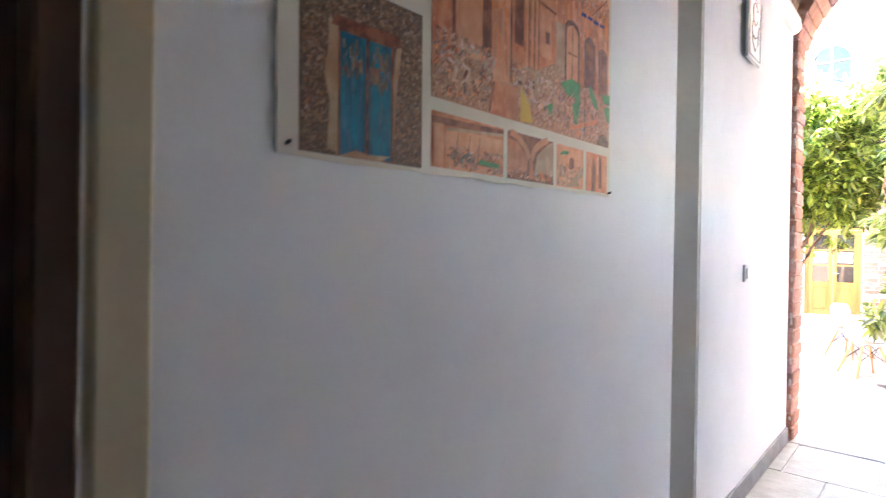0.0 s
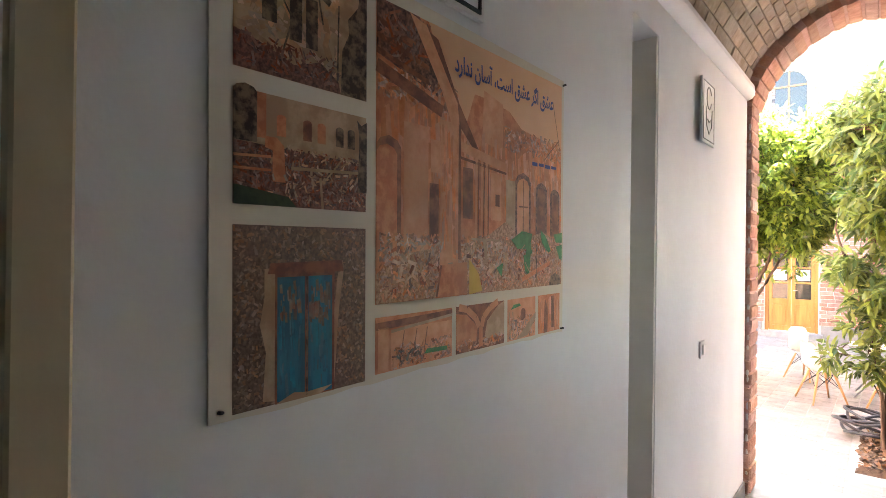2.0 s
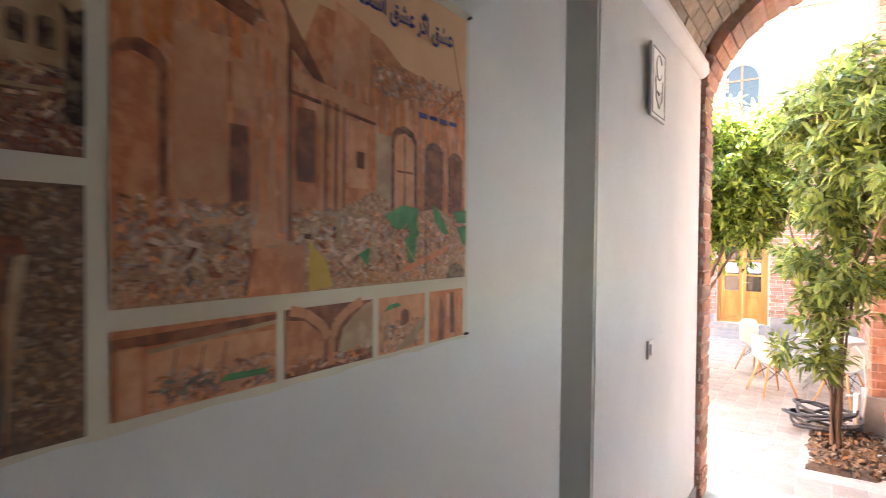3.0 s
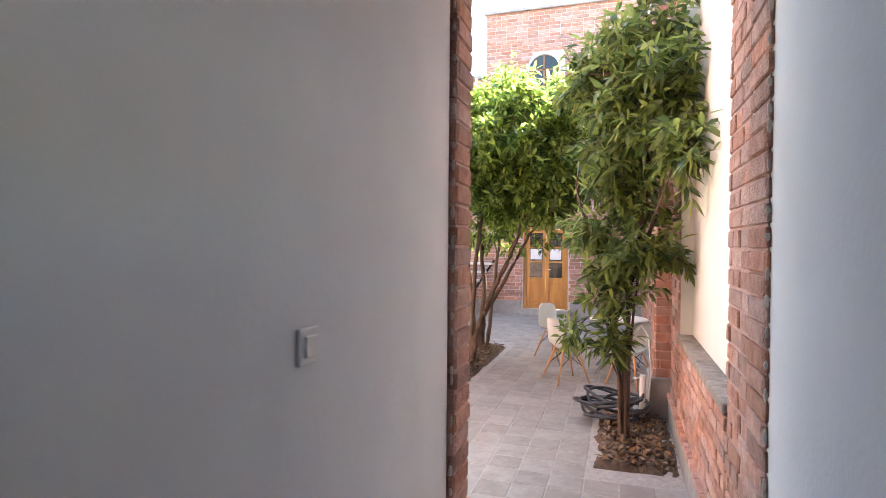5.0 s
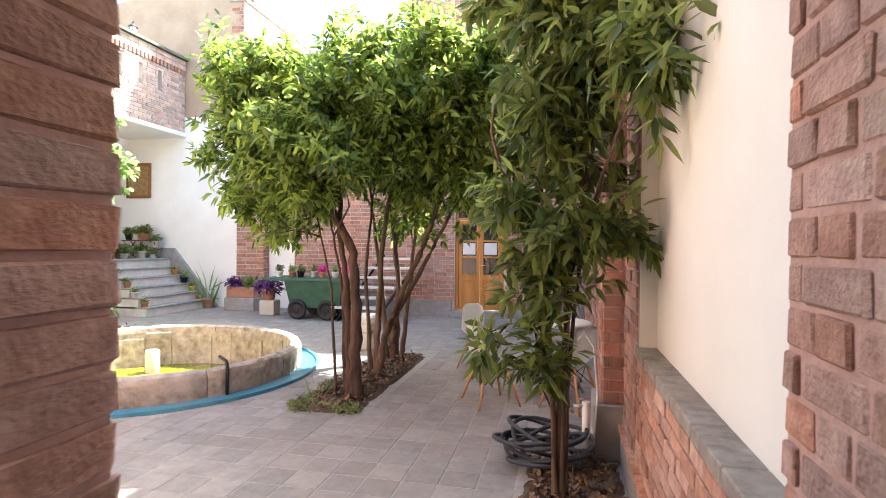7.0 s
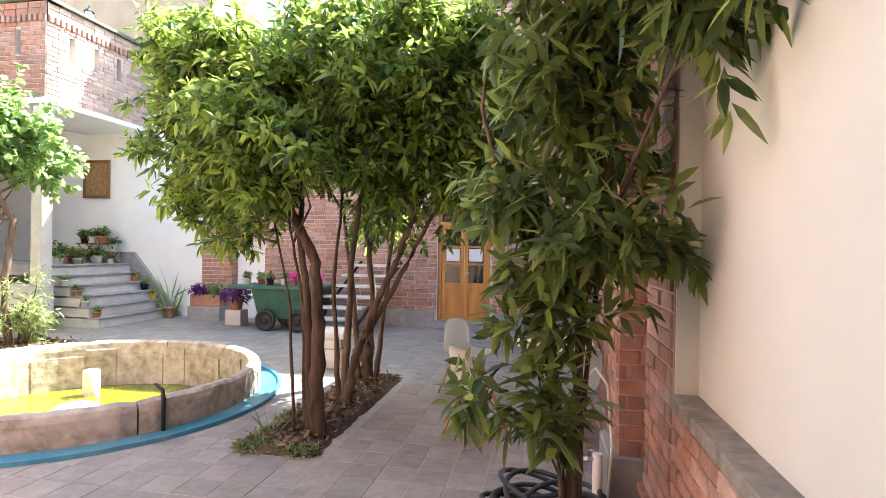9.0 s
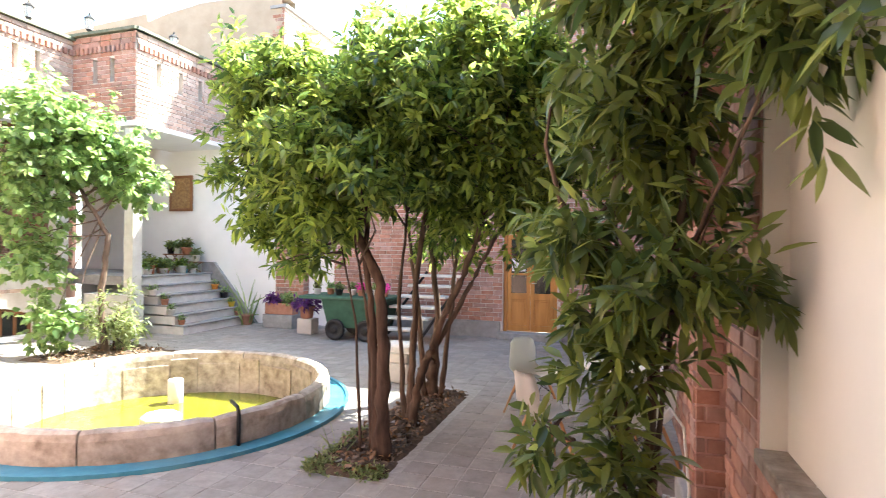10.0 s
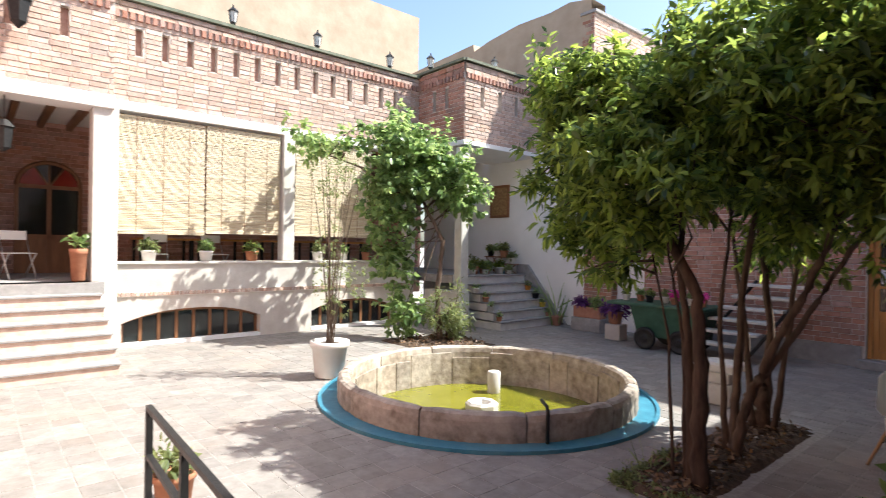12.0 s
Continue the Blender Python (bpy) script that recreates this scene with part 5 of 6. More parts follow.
    ob.matrix_basis = m @ Matrix.Diagonal((stretch / wide, 1.45 * stretch / wide, 1, 1))
    return ob


wall_turn = Matrix(((0, 0, 1, 0), (1, 0, 0, 0), (0, 1, 0, 0), (0, 0, 0, 1)))
lettering("lettering", LINE, 0.07, INK, Matrix.Translation((0.0099, 1.19 - 0.95, 2.02 - 1.75)) @ wall_turn, poster, 0.45)
for k in range(4):
    y = 1.3 + k * 0.035
    boxes("text_bar", [(0.0098, 0.0102, y - 0.95, y - 0.95 + 0.027, 1.838 - 1.75 + 0.002 * (k % 2), 1.848 - 1.75)], INK, poster)
for y, z in ((1.485, 2.09), (0.43, 1.385), (1.478, 1.385)):
    bm = bmesh.new()
    tube(bm, [(0.0, y - 0.95, z - 1.75), (0.014, y - 0.95, z - 1.75 + 0.003)], 0.003, 6)
    part("tack", bm, BLACK, poster)

notice = tagged(empty("framed_notice", WALLX, 0.75, 2.13), "framed white notice with a dark outline, above the poster", "picture")
boxes("board", [(0, 0.012, -0.3, 0.3, 0, 0.38)], SWITCH, notice)
boxes("outline", [(0.012, 0.016, -0.285, 0.285, 0.012, 0.02), (0.012, 0.016, -0.285, -0.277, 0.02, 0.37), (0.012, 0.016, 0.277, 0.285, 0.02, 0.37)], BLACK, notice)

sign = tagged(empty("wall_sign", WALLX, 2.995, 2.32), "white wall plaque with a black emblem and border", "sign")
boxes("board", [(0.016, 0.03, -0.12, 0.12, -0.16, 0.16), (0.0, 0.016, -0.02, 0.02, -0.02, 0.02)], SWITCH, sign, bevel=0.003)
boxes("border", [(0.03, 0.032, -0.105, 0.105, -0.145, -0.141), (0.03, 0.032, -0.105, 0.105, 0.141, 0.145), (0.03, 0.032, -0.105, -0.101, -0.141, 0.141), (0.03, 0.032, 0.101, 0.105, -0.141, 0.141)], STONE, sign)
bm = bmesh.new()
tube(bm, [(0.031, 0.045 * math.cos(a), 0.07 + 0.055 * math.sin(a)) for a in [0.4 + k * 0.5 for k in range(12)]], 0.0028, 5)
tube(bm, [(0.031, -0.06, 0.02), (0.031, -0.05, -0.07), (0.031, 0.0, -0.11), (0.031, 0.05, -0.07), (0.031, 0.06, 0.02)], 0.0028, 5)
tube(bm, [(0.031, -0.03, -0.04), (0.031, 0.0, -0.05), (0.031, 0.03, -0.035)], 0.004, 5)
part("emblem", bm, STONE, sign)

sw = tagged(empty("light_switch", LX, 3.025, 1.125), "white square light switch on the plaster wall", "switch")
boxes("plate", [(0.0, 0.012, -0.043, 0.043, -0.043, 0.043)], SWITCH, sw, bevel=0.003)
boxes("rocker", [(0.012, 0.02, -0.026, 0.026, -0.026, 0.026)], SWITCH, sw, bevel=0.003)

# ---- planting beds ----
BX0, BX1, BY0, BY1 = -2.5, -1.8, 8.38, 11.15
SX0, SX1, SY0, SY1 = -0.18, 0.48, 6.35, 7.8


def soil_bed(name, x0, x1, y0, y1, label, seed, litter):
    bm = bmesh.new()
    nx, ny = 14, max(8, int((y1 - y0) * 14))
    grid = [[bm.verts.new((x0 + (x1 - x0) * i / nx, y0 + (y1 - y0) * j / ny, G - 0.01 + (0.03 + 0.05 * noise.noise(Vector((i * 0.37 + seed, j * 0.37, 0))) + 0.03 * noise.noise(Vector((i * 1.3, j * 1.3, seed)))) * (0 < i < nx and 0 < j < ny))) for i in range(nx + 1)] for j in range(ny + 1)]
    for a, b in zip(grid, grid[1:]):
        for i in range(nx):
            bm.faces.new((a[i], a[i + 1], b[i + 1], b[i]))
    bed = setting(part(name, bm, SOIL), label, "soil")
    r = np.random.default_rng(seed)
    c = np.stack((r.uniform(x0 + 0.05, x1 - 0.05, litter), r.uniform(y0 + 0.05, y1 - 0.05, litter), np.full(litter, G + 0.05)), 1)
    ax = r.normal(0, 1, (litter, 3)) * np.array((1, 1, 0.15))
    ax /= np.linalg.norm(ax, axis=1, keepdims=True)
    ob = leaves("fallen_leaves", c, ax, 0.07, 0.035, 1, LITTER, None, r, droop=0.1, spread=0.3)
    tagged(ob, "dry brown fallen leaves on the soil", "leaves", kind="stuff")
    return bed


soil_bed("soil_bed", BX0, BX1, BY0, BY1, "narrow bed of dark soil under the trees", 4, 700)
soil_bed("soil_bed", SX0, SX1, SY0, SY1, "small soil bed beside the garden wall", 5, 600)
soil_bed("soil_bed", -9.0, -7.3, 10.6, 12.2, "dry soil bed behind the pond", 6, 500)
wr2 = np.random.default_rng(12)
wc = np.concatenate((np.stack((wr2.uniform(BX0, BX1, 150), wr2.normal(8.46, 0.06, 150), np.full(150, G + 0.03)), 1), np.stack((wr2.normal(BX0 + 0.06, 0.04, 150), wr2.uniform(BY0, 9.4, 150), np.full(150, G + 0.03)), 1)))
tagged(leaves("weeds", wc, np.tile((0, 0, 1.0), (300, 1)), 0.05, 0.022, 4, LEAF_Y, None, wr2, droop=0.0, spread=0.7), "low pale green weeds along the bed edge", "weeds", kind="stuff")
tagged(leaves("grass_tuft", np.array([(-2.38, 8.75, G + 0.02)] * 1), np.array([(0, 0, 1.0)]), 0.42, 0.02, 12, LEAF_Y, None, wr2, droop=0.0, spread=0.0), "tuft of long green grass blades in the bed", "grass")


# ---- trees ----
def tree(name, base, stems, blobs, whorls, per, length, width, material, seed, label, bark=BARK, droop=0.25, twigs=60, shell=0.45, category="tree", each=6, size=0.085, inner=0.25):
    """A multi-stemmed tree: stems as (points, foot radius), twigs into the crown, whorls of leaves."""
    rng = random.Random(seed)
    r = np.random.default_rng(seed)
    t = tagged(empty(name, *base), label, category)
    bm = bmesh.new()
    tips = []
    for pts, rad in stems:
        fine = []
        for a, b in zip(pts, pts[1:]):
            fine += wander(a, b, 7, rad * 0.28, rng)[:-1]
        fine.append(Vector(pts[-1]))
        k = len(fine) - 1
        tube(bm, fine, [rad * (1 - 0.62 * i / k) * (1.3 if i == 0 else 1.0) * rng.uniform(0.86, 1.14) for i in range(k + 1)], 9)
        tips += fine[len(fine) // 2:]
    extra = []
    for b in blobs:
        for k in range(4):
            a, e = r.uniform(0, 6.28), r.uniform(-0.2, 1.4)
            extra.append((b[0] + b[3] * 0.95 * math.cos(a) * math.cos(e), b[1] + b[4] * 0.95 * math.sin(a) * math.cos(e), b[2] + b[5] * 0.95 * math.sin(e), b[3] * 0.3, b[4] * 0.3, b[5] * 0.38))
    p, ax = clumped(r, list(blobs) + extra, whorls, shell, each, size)
    if inner:
        p2, ax2 = clumped(r, list(blobs), int(whorls * inner), 0.0, each, size * 1.3)
        p2 = np.concatenate((p2, p))
    else:
        p2 = p
    trunk = part("trunk", bm, bark)
    bm = bmesh.new()
    for i in range(twigs):
        e = Vector(p[rng.randrange(len(p))])
        s = min(tips, key=lambda q: (q - e).length + rng.uniform(0, 0.5))
        mid = s.lerp(e, 0.55) + Vector((rng.uniform(-0.1, 0.1), rng.uniform(-0.1, 0.1), rng.uniform(0.0, 0.15)))
        tube(bm, [s, mid, e], [0.014, 0.009, 0.004], 5, cap=False)
    limbs = part("twig_mass", bm, bark)
    limbs["kind"] = "stuff"
    if inner:
        ax = np.concatenate((ax2, ax))
    crown = leaves("crown", p2, ax, length, width, per, material, None, r, droop=droop)
    return adopt(t, trunk, limbs, crown)


tree("tree", (-1.97, 8.82, G), [
    ([(-1.97, 8.82, G - 0.03), (-1.99, 8.85, 0.5), (-2.04, 8.9, 1.1), (-2.5, 9.0, 1.9), (-3.0, 9.1, 2.6)], 0.066),
    ([(-2.07, 8.9, G - 0.03), (-2.1, 8.93, 0.45), (-2.2, 8.95, 1.2), (-2.3, 9.1, 2.2)], 0.05),
    ([(-2.14, 8.95, G - 0.03), (-2.2, 9.0, 0.7), (-2.35, 9.0, 1.5)], 0.022), ([(-2.22, 8.9, G - 0.03), (-2.3, 8.95, 0.7), (-2.5, 9.0, 1.5)], 0.018)],
    [(-2.95, 9.15, 2.35, 0.8, 0.75, 0.85), (-3.1, 9.3, 2.9, 0.6, 0.6, 0.5), (-2.35, 8.9, 2.1, 0.6, 0.6, 0.65), (-2.5, 9.3, 3.35, 0.25, 0.25, 0.5), (-3.15, 9.25, 1.6, 0.45, 0.42, 0.42), (-2.6, 8.85, 1.55, 0.35, 0.35, 0.35), (-2.55, 9.3, 3.8, 0.16, 0.16, 0.5), (-3.6, 9.2, 3.0, 0.4, 0.45, 0.5), (-3.55, 9.2, 2.35, 0.4, 0.45, 0.5)],
    1700, 10, 0.122, 0.044, LEAF, 101, "dark-leaved citrus tree with several slender trunks", twigs=90, inner=0.08)
tree("tree", (-2.1, 9.86, G), [
    ([(-2.1, 9.8, G - 0.03), (-2.0, 9.8, 0.1), (-1.75, 9.75, 0.7), (-1.4, 9.6, 1.4), (-1.1, 9.5, 2.2)], 0.052),
    ([(-2.1, 9.8, G - 0.03), (-2.1, 9.85, 0.3), (-2.0, 9.7, 1.2), (-1.8, 9.6, 2.3)], 0.046),
    ([(-2.2, 9.9, G - 0.03), (-2.28, 9.9, 0.8), (-2.2, 9.9, 1.8)], 0.032), ([(-2.0, 9.85, 0.15), (-1.65, 9.85, 0.75), (-1.25, 9.8, 1.5), (-0.95, 9.8, 2.0)], 0.034), ([(-2.12, 8.98, G - 0.03), (-2.14, 9.0, 0.1), (-2.15, 9.0, 0.32)], 0.05)],
    [(-1.55, 9.35, 2.55, 0.95, 0.8, 0.9), (-1.2, 9.7, 2.2, 0.7, 0.7, 0.7), (-1.3, 9.5, 3.22, 0.7, 0.7, 0.5), (-0.9, 9.4, 1.85, 0.35, 0.35, 0.35), (-2.1, 9.3, 2.8, 0.7, 0.6, 0.7)],
    1800, 10, 0.122, 0.044, LEAF, 102, "citrus tree with forking pale brown trunks", bark=BARK_L, twigs=90)
tree("tree", (-2.2, 10.9, G), [
    ([(-2.2, 10.85, G - 0.03), (-2.15, 10.85, 0.6), (-2.2, 10.7, 1.5), (-2.3, 10.5, 2.5)], 0.05), ([(-2.1, 10.8, G - 0.03), (-1.98, 10.8, 0.6), (-1.85, 10.7, 1.6), (-1.7, 10.5, 2.6)], 0.035),
    ([(-2.28, 10.75, G - 0.03), (-2.35, 10.7, 0.7), (-2.5, 10.6, 2.0)], 0.04), ([(-2.2, 10.8, G - 0.03), (-2.2, 10.8, 0.02), (-2.2, 10.8, 0.08)], 0.09)],
    [(-2.1, 10.4, 2.5, 0.9, 0.8, 0.8), (-1.4, 10.7, 2.7, 0.8, 0.8, 0.8), (-0.75, 9.8, 2.8, 0.6, 0.6, 0.8), (-0.6, 10.0, 2.1, 0.4, 0.4, 0.45), (-1.3, 10.3, 3.15, 0.8, 0.7, 0.5), (-2.0, 10.7, 1.7, 0.5, 0.4, 0.5)],
    1650, 10, 0.122, 0.044, LEAF, 103, "citrus tree with thin upright trunks", bark=BARK_L, twigs=80)
tree("shrub", (0.05, 7.1, G), [
    ([(0.06, 7.1, G - 0.03), (0.05, 7.1, 0.1), (0.1, 7.1, 1.0), (0.26, 7.0, 2.0), (0.2, 7.05, 3.0)], 0.028), ([(0.03, 7.07, G - 0.03), (0.02, 7.08, 0.1), (-0.04, 7.12, 1.0), (-0.1, 7.2, 2.0)], 0.019),
    ([(0.09, 7.12, G - 0.03), (0.09, 7.13, 0.2), (0.18, 7.1, 1.3), (0.42, 6.5, 2.05)], 0.019), ([(0.04, 7.04, G - 0.03), (0.0, 7.0, 0.25), (-0.08, 6.92, 0.8)], 0.012),
    ([(0.07, 7.06, G - 0.03), (0.07, 7.05, 0.3), (0.1, 7.0, 1.0), (0.3, 6.9, 1.6)], 0.014), ([(0.09, 7.08, G - 0.03), (0.1, 7.08, 0.2), (0.05, 7.1, 1.3)], 0.013),
    ([(0.02, 7.1, G - 0.03), (0.01, 7.1, 0.3), (-0.13, 7.05, 1.2), (-0.3, 7.0, 1.6)], 0.012), ([(0.0, 7.04, 0.2), (-0.15, 6.95, 0.55), (-0.36, 6.9, 0.66)], 0.006), ([(0.1, 6.7, G - 0.03), (0.11, 6.7, -0.2), (0.13, 6.68, 0.0)], 0.006)],
    [(-0.22, 7.0, 1.45, 0.28, 0.24, 0.34), (0.12, 7.0, 1.32, 0.34, 0.3, 0.28), (0.0, 6.92, 0.92, 0.24, 0.18, 0.28), (-0.04, 6.86, 0.5, 0.18, 0.13, 0.2), (-0.36, 6.88, 0.6, 0.1, 0.08, 0.08), (0.4, 6.95, 1.34, 0.16, 0.18, 0.12), (0.1, 6.8, 0.3, 0.1, 0.1, 0.1),
     (0.36, 6.65, 2.3, 0.28, 0.32, 0.24), (0.44, 6.35, 2.08, 0.2, 0.28, 0.2), (0.5, 6.38, 1.82, 0.12, 0.2, 0.13), (0.48, 6.1, 2.05, 0.12, 0.18, 0.12), (0.15, 6.95, 2.65, 0.4, 0.36, 0.3), (0.0, 7.05, 1.9, 0.34, 0.3, 0.28), (0.18, 7.0, 2.2, 0.4, 0.36, 0.34),
     (0.0, 7.2, 2.9, 0.48, 0.42, 0.4), (0.35, 6.8, 2.8, 0.3, 0.36, 0.3), (0.18, 7.1, 3.15, 0.42, 0.4, 0.36)],
    930, 9, 0.135, 0.043, LEAF_S, 104, "tall slender shrub with long glossy leaves beside the wall", bark=BARK_L, twigs=80, droop=0.5, shell=0.25, category="shrub", each=5, size=0.06, inner=0.3)
tree("vine_tree", (-8.35, 11.6, G), [([(-8.35, 11.6, G - 0.03), (-8.4, 11.55, 0.7), (-8.3, 11.6, 1.6), (-8.7, 11.3, 2.5), (-9.0, 10.9, 3.4)], 0.06), ([(-8.5, 11.2, 2.2), (-9.3, 10.4, 3.0), (-9.9, 9.8, 3.3)], 0.03)],
    [(-8.9, 11.0, 3.0, 0.8, 0.8, 0.8), (-9.0, 10.8, 3.7, 0.5, 0.5, 0.45), (-8.5, 11.5, 3.0, 0.65, 0.7, 0.8), (-9.9, 9.8, 3.55, 0.7, 0.8, 0.2), (-9.1, 10.8, 2.0, 0.5, 0.5, 0.6), (-8.95, 10.9, 1.2, 0.35, 0.35, 0.6), (-8.8, 11.0, 0.3, 0.35, 0.35, 0.6), (-8.2, 12.0, 2.6, 0.5, 0.5, 0.6)],
    950, 8, 0.13, 0.105, LEAF_V, 105, "sunlit light-green vine tree with broad leaves behind the pond", bark=BARK_L, shell=0.3, each=5, size=0.13, inner=0.2, droop=0.6)
tree("bush", (-8.35, 11.75, G), [([(-8.35, 11.75, G - 0.03), (-8.3, 11.75, 0.1)], 0.02)], [(-8.3, 11.7, 0.15, 0.5, 0.5, 0.5)], 160, 8, 0.15, 0.03, LEAF_Y, 106, "pale green rounded bush in the sun", shell=0.1, inner=0, twigs=20, category="bush")


# ---- pots and plants ----
def pot(name, x, y, z, r, h, material, label, group="", plant=None, rng_seed=1, count=40, size=0.12, width=0.04, green=LEAF_V, shape=None):
    """A tapered pot with a rolled rim and soil, and a plant in it."""
    p = tagged(empty(name, x, y, z), label, "pot plant", group)
    bm = bmesh.new()
    lathe(bm, [(r * 0.66, 0), (r * 0.78, h * 0.06), (r * 0.95, h * 0.82), (r * 1.06, h * 0.84), (r * 1.06, h), (r * 0.93, h), (r * 0.88, h * 0.86)], 18)
    part("pot", bm, material, p)
    bm = bmesh.new()
    lathe(bm, [(r * 0.5, h * 0.8), (r * 0.9, h * 0.88)], 14)
    part("soil", bm, SOIL, p)
    q = np.random.default_rng(rng_seed)
    if plant == "blades":
        leaves("foliage", np.array([(0, 0, h * 0.9)]), np.array([(0, 0, 1.0)]), size, width, count, green, p, q, droop=0.05, spread=0.0)
    else:
        b = shape or [(0, 0, h + r * 0.75, r * 1.1, r * 1.1, r * 0.9)]
        c, ax = lobes(q, b, count, 0.2)
        leaves("foliage", c, ax, size, width, 6, green, p, q, droop=0.3)
        bm = bmesh.new()
        rr = random.Random(rng_seed)
        for k in range(max(7, len(c) // 14)):
            e = Vector(c[rr.randrange(len(c))])
            tube(bm, [(rr.uniform(-0.3, 0.3) * r, rr.uniform(-0.3, 0.3) * r, h * 0.8), Vector((e.x * 0.4, e.y * 0.4, h + (e.z - h) * 0.5)), e], [0.009, 0.007, 0.003], 5, cap=False)
        part("stem", bm, BARK_L, p)
    return p


pot("potted_tree", -6.95, 8.35, G, 0.26, 0.52, POT_W, "large white ceramic pot with a thin leggy shrub", rng_seed=21, count=260, size=0.055, width=0.02, green=LEAF_Y,
    shape=[(0, 0.02, 2.9, 0.4, 0.4, 0.45), (0, 0.1, 1.3, 0.4, 0.4, 0.5), (-0.1, 0, 2.0, 0.2, 0.2, 0.6)])
# on the stairs
for k, (dy, mt, sz) in enumerate(((15.35, TERRA, 0.07), (15.4, POT_Y, 0.08), (15.4, BLACK, 0.09), (15.35, POT_O, 0.08), (13.6, TERRA, 0.07), (13.55, STONE_L, 0.08), (13.6, TERRA, 0.08), (13.5, POT_W, 0.08))):
    i = k % 4
    pot("potted_plant", -8.62 - 0.22 * i, dy, G + 0.19833 * (i + 1), sz, sz * 1.5, mt, "small potted plant standing on a stair tread", "pots on the stairs", rng_seed=30 + k, count=14, size=0.06, width=0.025)
for k in range(12):
    rr = random.Random(70 + k)
    pot("potted_plant", -9.85 - 0.1 * (k % 5) - rr.uniform(0, 0.3), 14.0 + k * 0.1, TZ - 0.004, rr.uniform(0.07, 0.12), rr.uniform(0.12, 0.2), rr.choice((TERRA, POT_W, TERRA, STONE_L)), "potted plant at the head of the stairs", "pots at the stair head", rng_seed=50 + k, count=26, size=0.09, width=0.04, green=rr.choice((LEAF_V, LEAF, LEAF_S)))
# on the parapet
for k, y in enumerate((6.95, 7.95, 8.85, 10.35, 11.0, 11.6, 12.2, 12.6)):
    pot("potted_plant", WXF - 0.12, y, 1.13, 0.13 if k < 4 else 0.1, 0.2, (POT_W, POT_W, TERRA, POT_W, POT_W, TERRA, POT_W, TERRA)[k], "potted plant on the terrace parapet", "pots on the parapet", rng_seed=80 + k, count=30, size=0.1, width=0.04, green=(LEAF_Y, LEAF_V, LEAF_S, LEAF_Y, LEAF_V, LEAF_S, LEAF_V, LEAF)[k])
pot("potted_plant", WXF + 0.1, 5.85, TZ, 0.13, 0.55, TERRA, "tall terracotta pot with a cactus by the porch steps", rng_seed=91, count=12, size=0.16, width=0.06)
pot("potted_yucca", -8.35, 15.35, G, 0.13, 0.24, TERRA, "terracotta pot with a spiky yucca by the white wall", plant="blades", rng_seed=92, count=28, size=0.95, width=0.05, green=LEAF_V)
pot("potted_plant", -4.2, 5.6, G, 0.14, 0.25, TERRA, "terracotta pot with a dry plant behind the railing", rng_seed=93, count=20, size=0.1, width=0.04, green=LEAF_Y)
# stand with pots
stand = tagged(empty("plant_stand", -10.25, 15.38, TZ - 0.004), "small dark folding wooden plant stand with crossed legs", "plant stand")
boxes("top", [(-0.5, 0.2, -0.15, 0.15, 0.42, 0.45)], WOOD_B, stand, bevel=0.004)
boxes("shelf", [(-0.05, 0.5, -0.14, 0.14, 0.24, 0.265)], WOOD_B, stand, bevel=0.004)
for s in (-0.12, 0.12):
    for a, b, h in ((-0.45, -0.1, 0.42), (-0.1, -0.45, 0.42), (0.0, 0.42, 0.24), (0.42, 0.0, 0.24)):
        bm = bmesh.new()
        tube(bm, [(a, s, 0), (b, s, h)], 0.014, 5)
        part("leg", bm, WOOD_B, stand)
for k, (x, z, mt, gr) in enumerate(((-10.65, 0.45, BLACK, LEAF_S), (-10.42, 0.45, POT_W, LEAF_V), (-10.15, 0.45, TERRA, LEAF_S), (-9.88, 0.265, POT_W, LEAF_Y))):
    pot("potted_plant", x, 15.38, TZ - 0.004 + z, 0.09 if k != 2 else 0.13, 0.16, mt, "leafy potted plant on the wooden stand", "pots on the stand", rng_seed=96 + k, count=34, size=0.1, width=0.045, green=gr)
for k, (x, y, mt, r) in enumerate(((-9.75, 15.15, POT_W, 0.07), (-9.95, 15.1, BLUE, 0.08), (-10.15, 15.12, POT_Y, 0.07), (-10.4, 15.1, POT_W, 0.09), (-10.65, 15.05, STONE, 0.1), (-10.85, 14.9, TERRA, 0.15))):
    pot("potted_plant", x, y, TZ - 0.004, r, r * 1.6, mt, "small potted plant before the wooden stand", "pots before the stand", rng_seed=140 + k, count=22, size=0.09, width=0.035, green=(LEAF_Y, LEAF_V, LEAF_S)[k % 3])
# planter with purple leaves on a block
tagged(boxes("stone_block", [(-7.72, -6.95, 15.05, 15.5, G, G + 0.3)], STONE, bevel=0.012), "low grey stone block by the brick pier", "stone block")
pl = tagged(empty("planter_box", -7.35, 15.25, G + 0.3), "terracotta trough planted with purple and green leaves", "planter")
boxes("trough", [(-0.36, 0.36, -0.13, 0.13, 0, 0.26)], TERRA, pl, bevel=0.015)
boxes("soil", [(-0.33, 0.33, -0.11, 0.11, 0.2, 0.265)], SOIL, pl)
pr = np.random.default_rng(7)
c, ax = lobes(pr, [(-0.18, 0, 0.34, 0.22, 0.17, 0.14)], 70, 0.1)
leaves("purple_leaves", c, ax, 0.12, 0.03, 6, LEAF_P, pl, pr)
c, ax = lobes(pr, [(0.18, 0, 0.36, 0.2, 0.17, 0.16)], 60, 0.1)
leaves("green_leaves", c, ax, 0.08, 0.035, 6, LEAF_V, pl, pr)
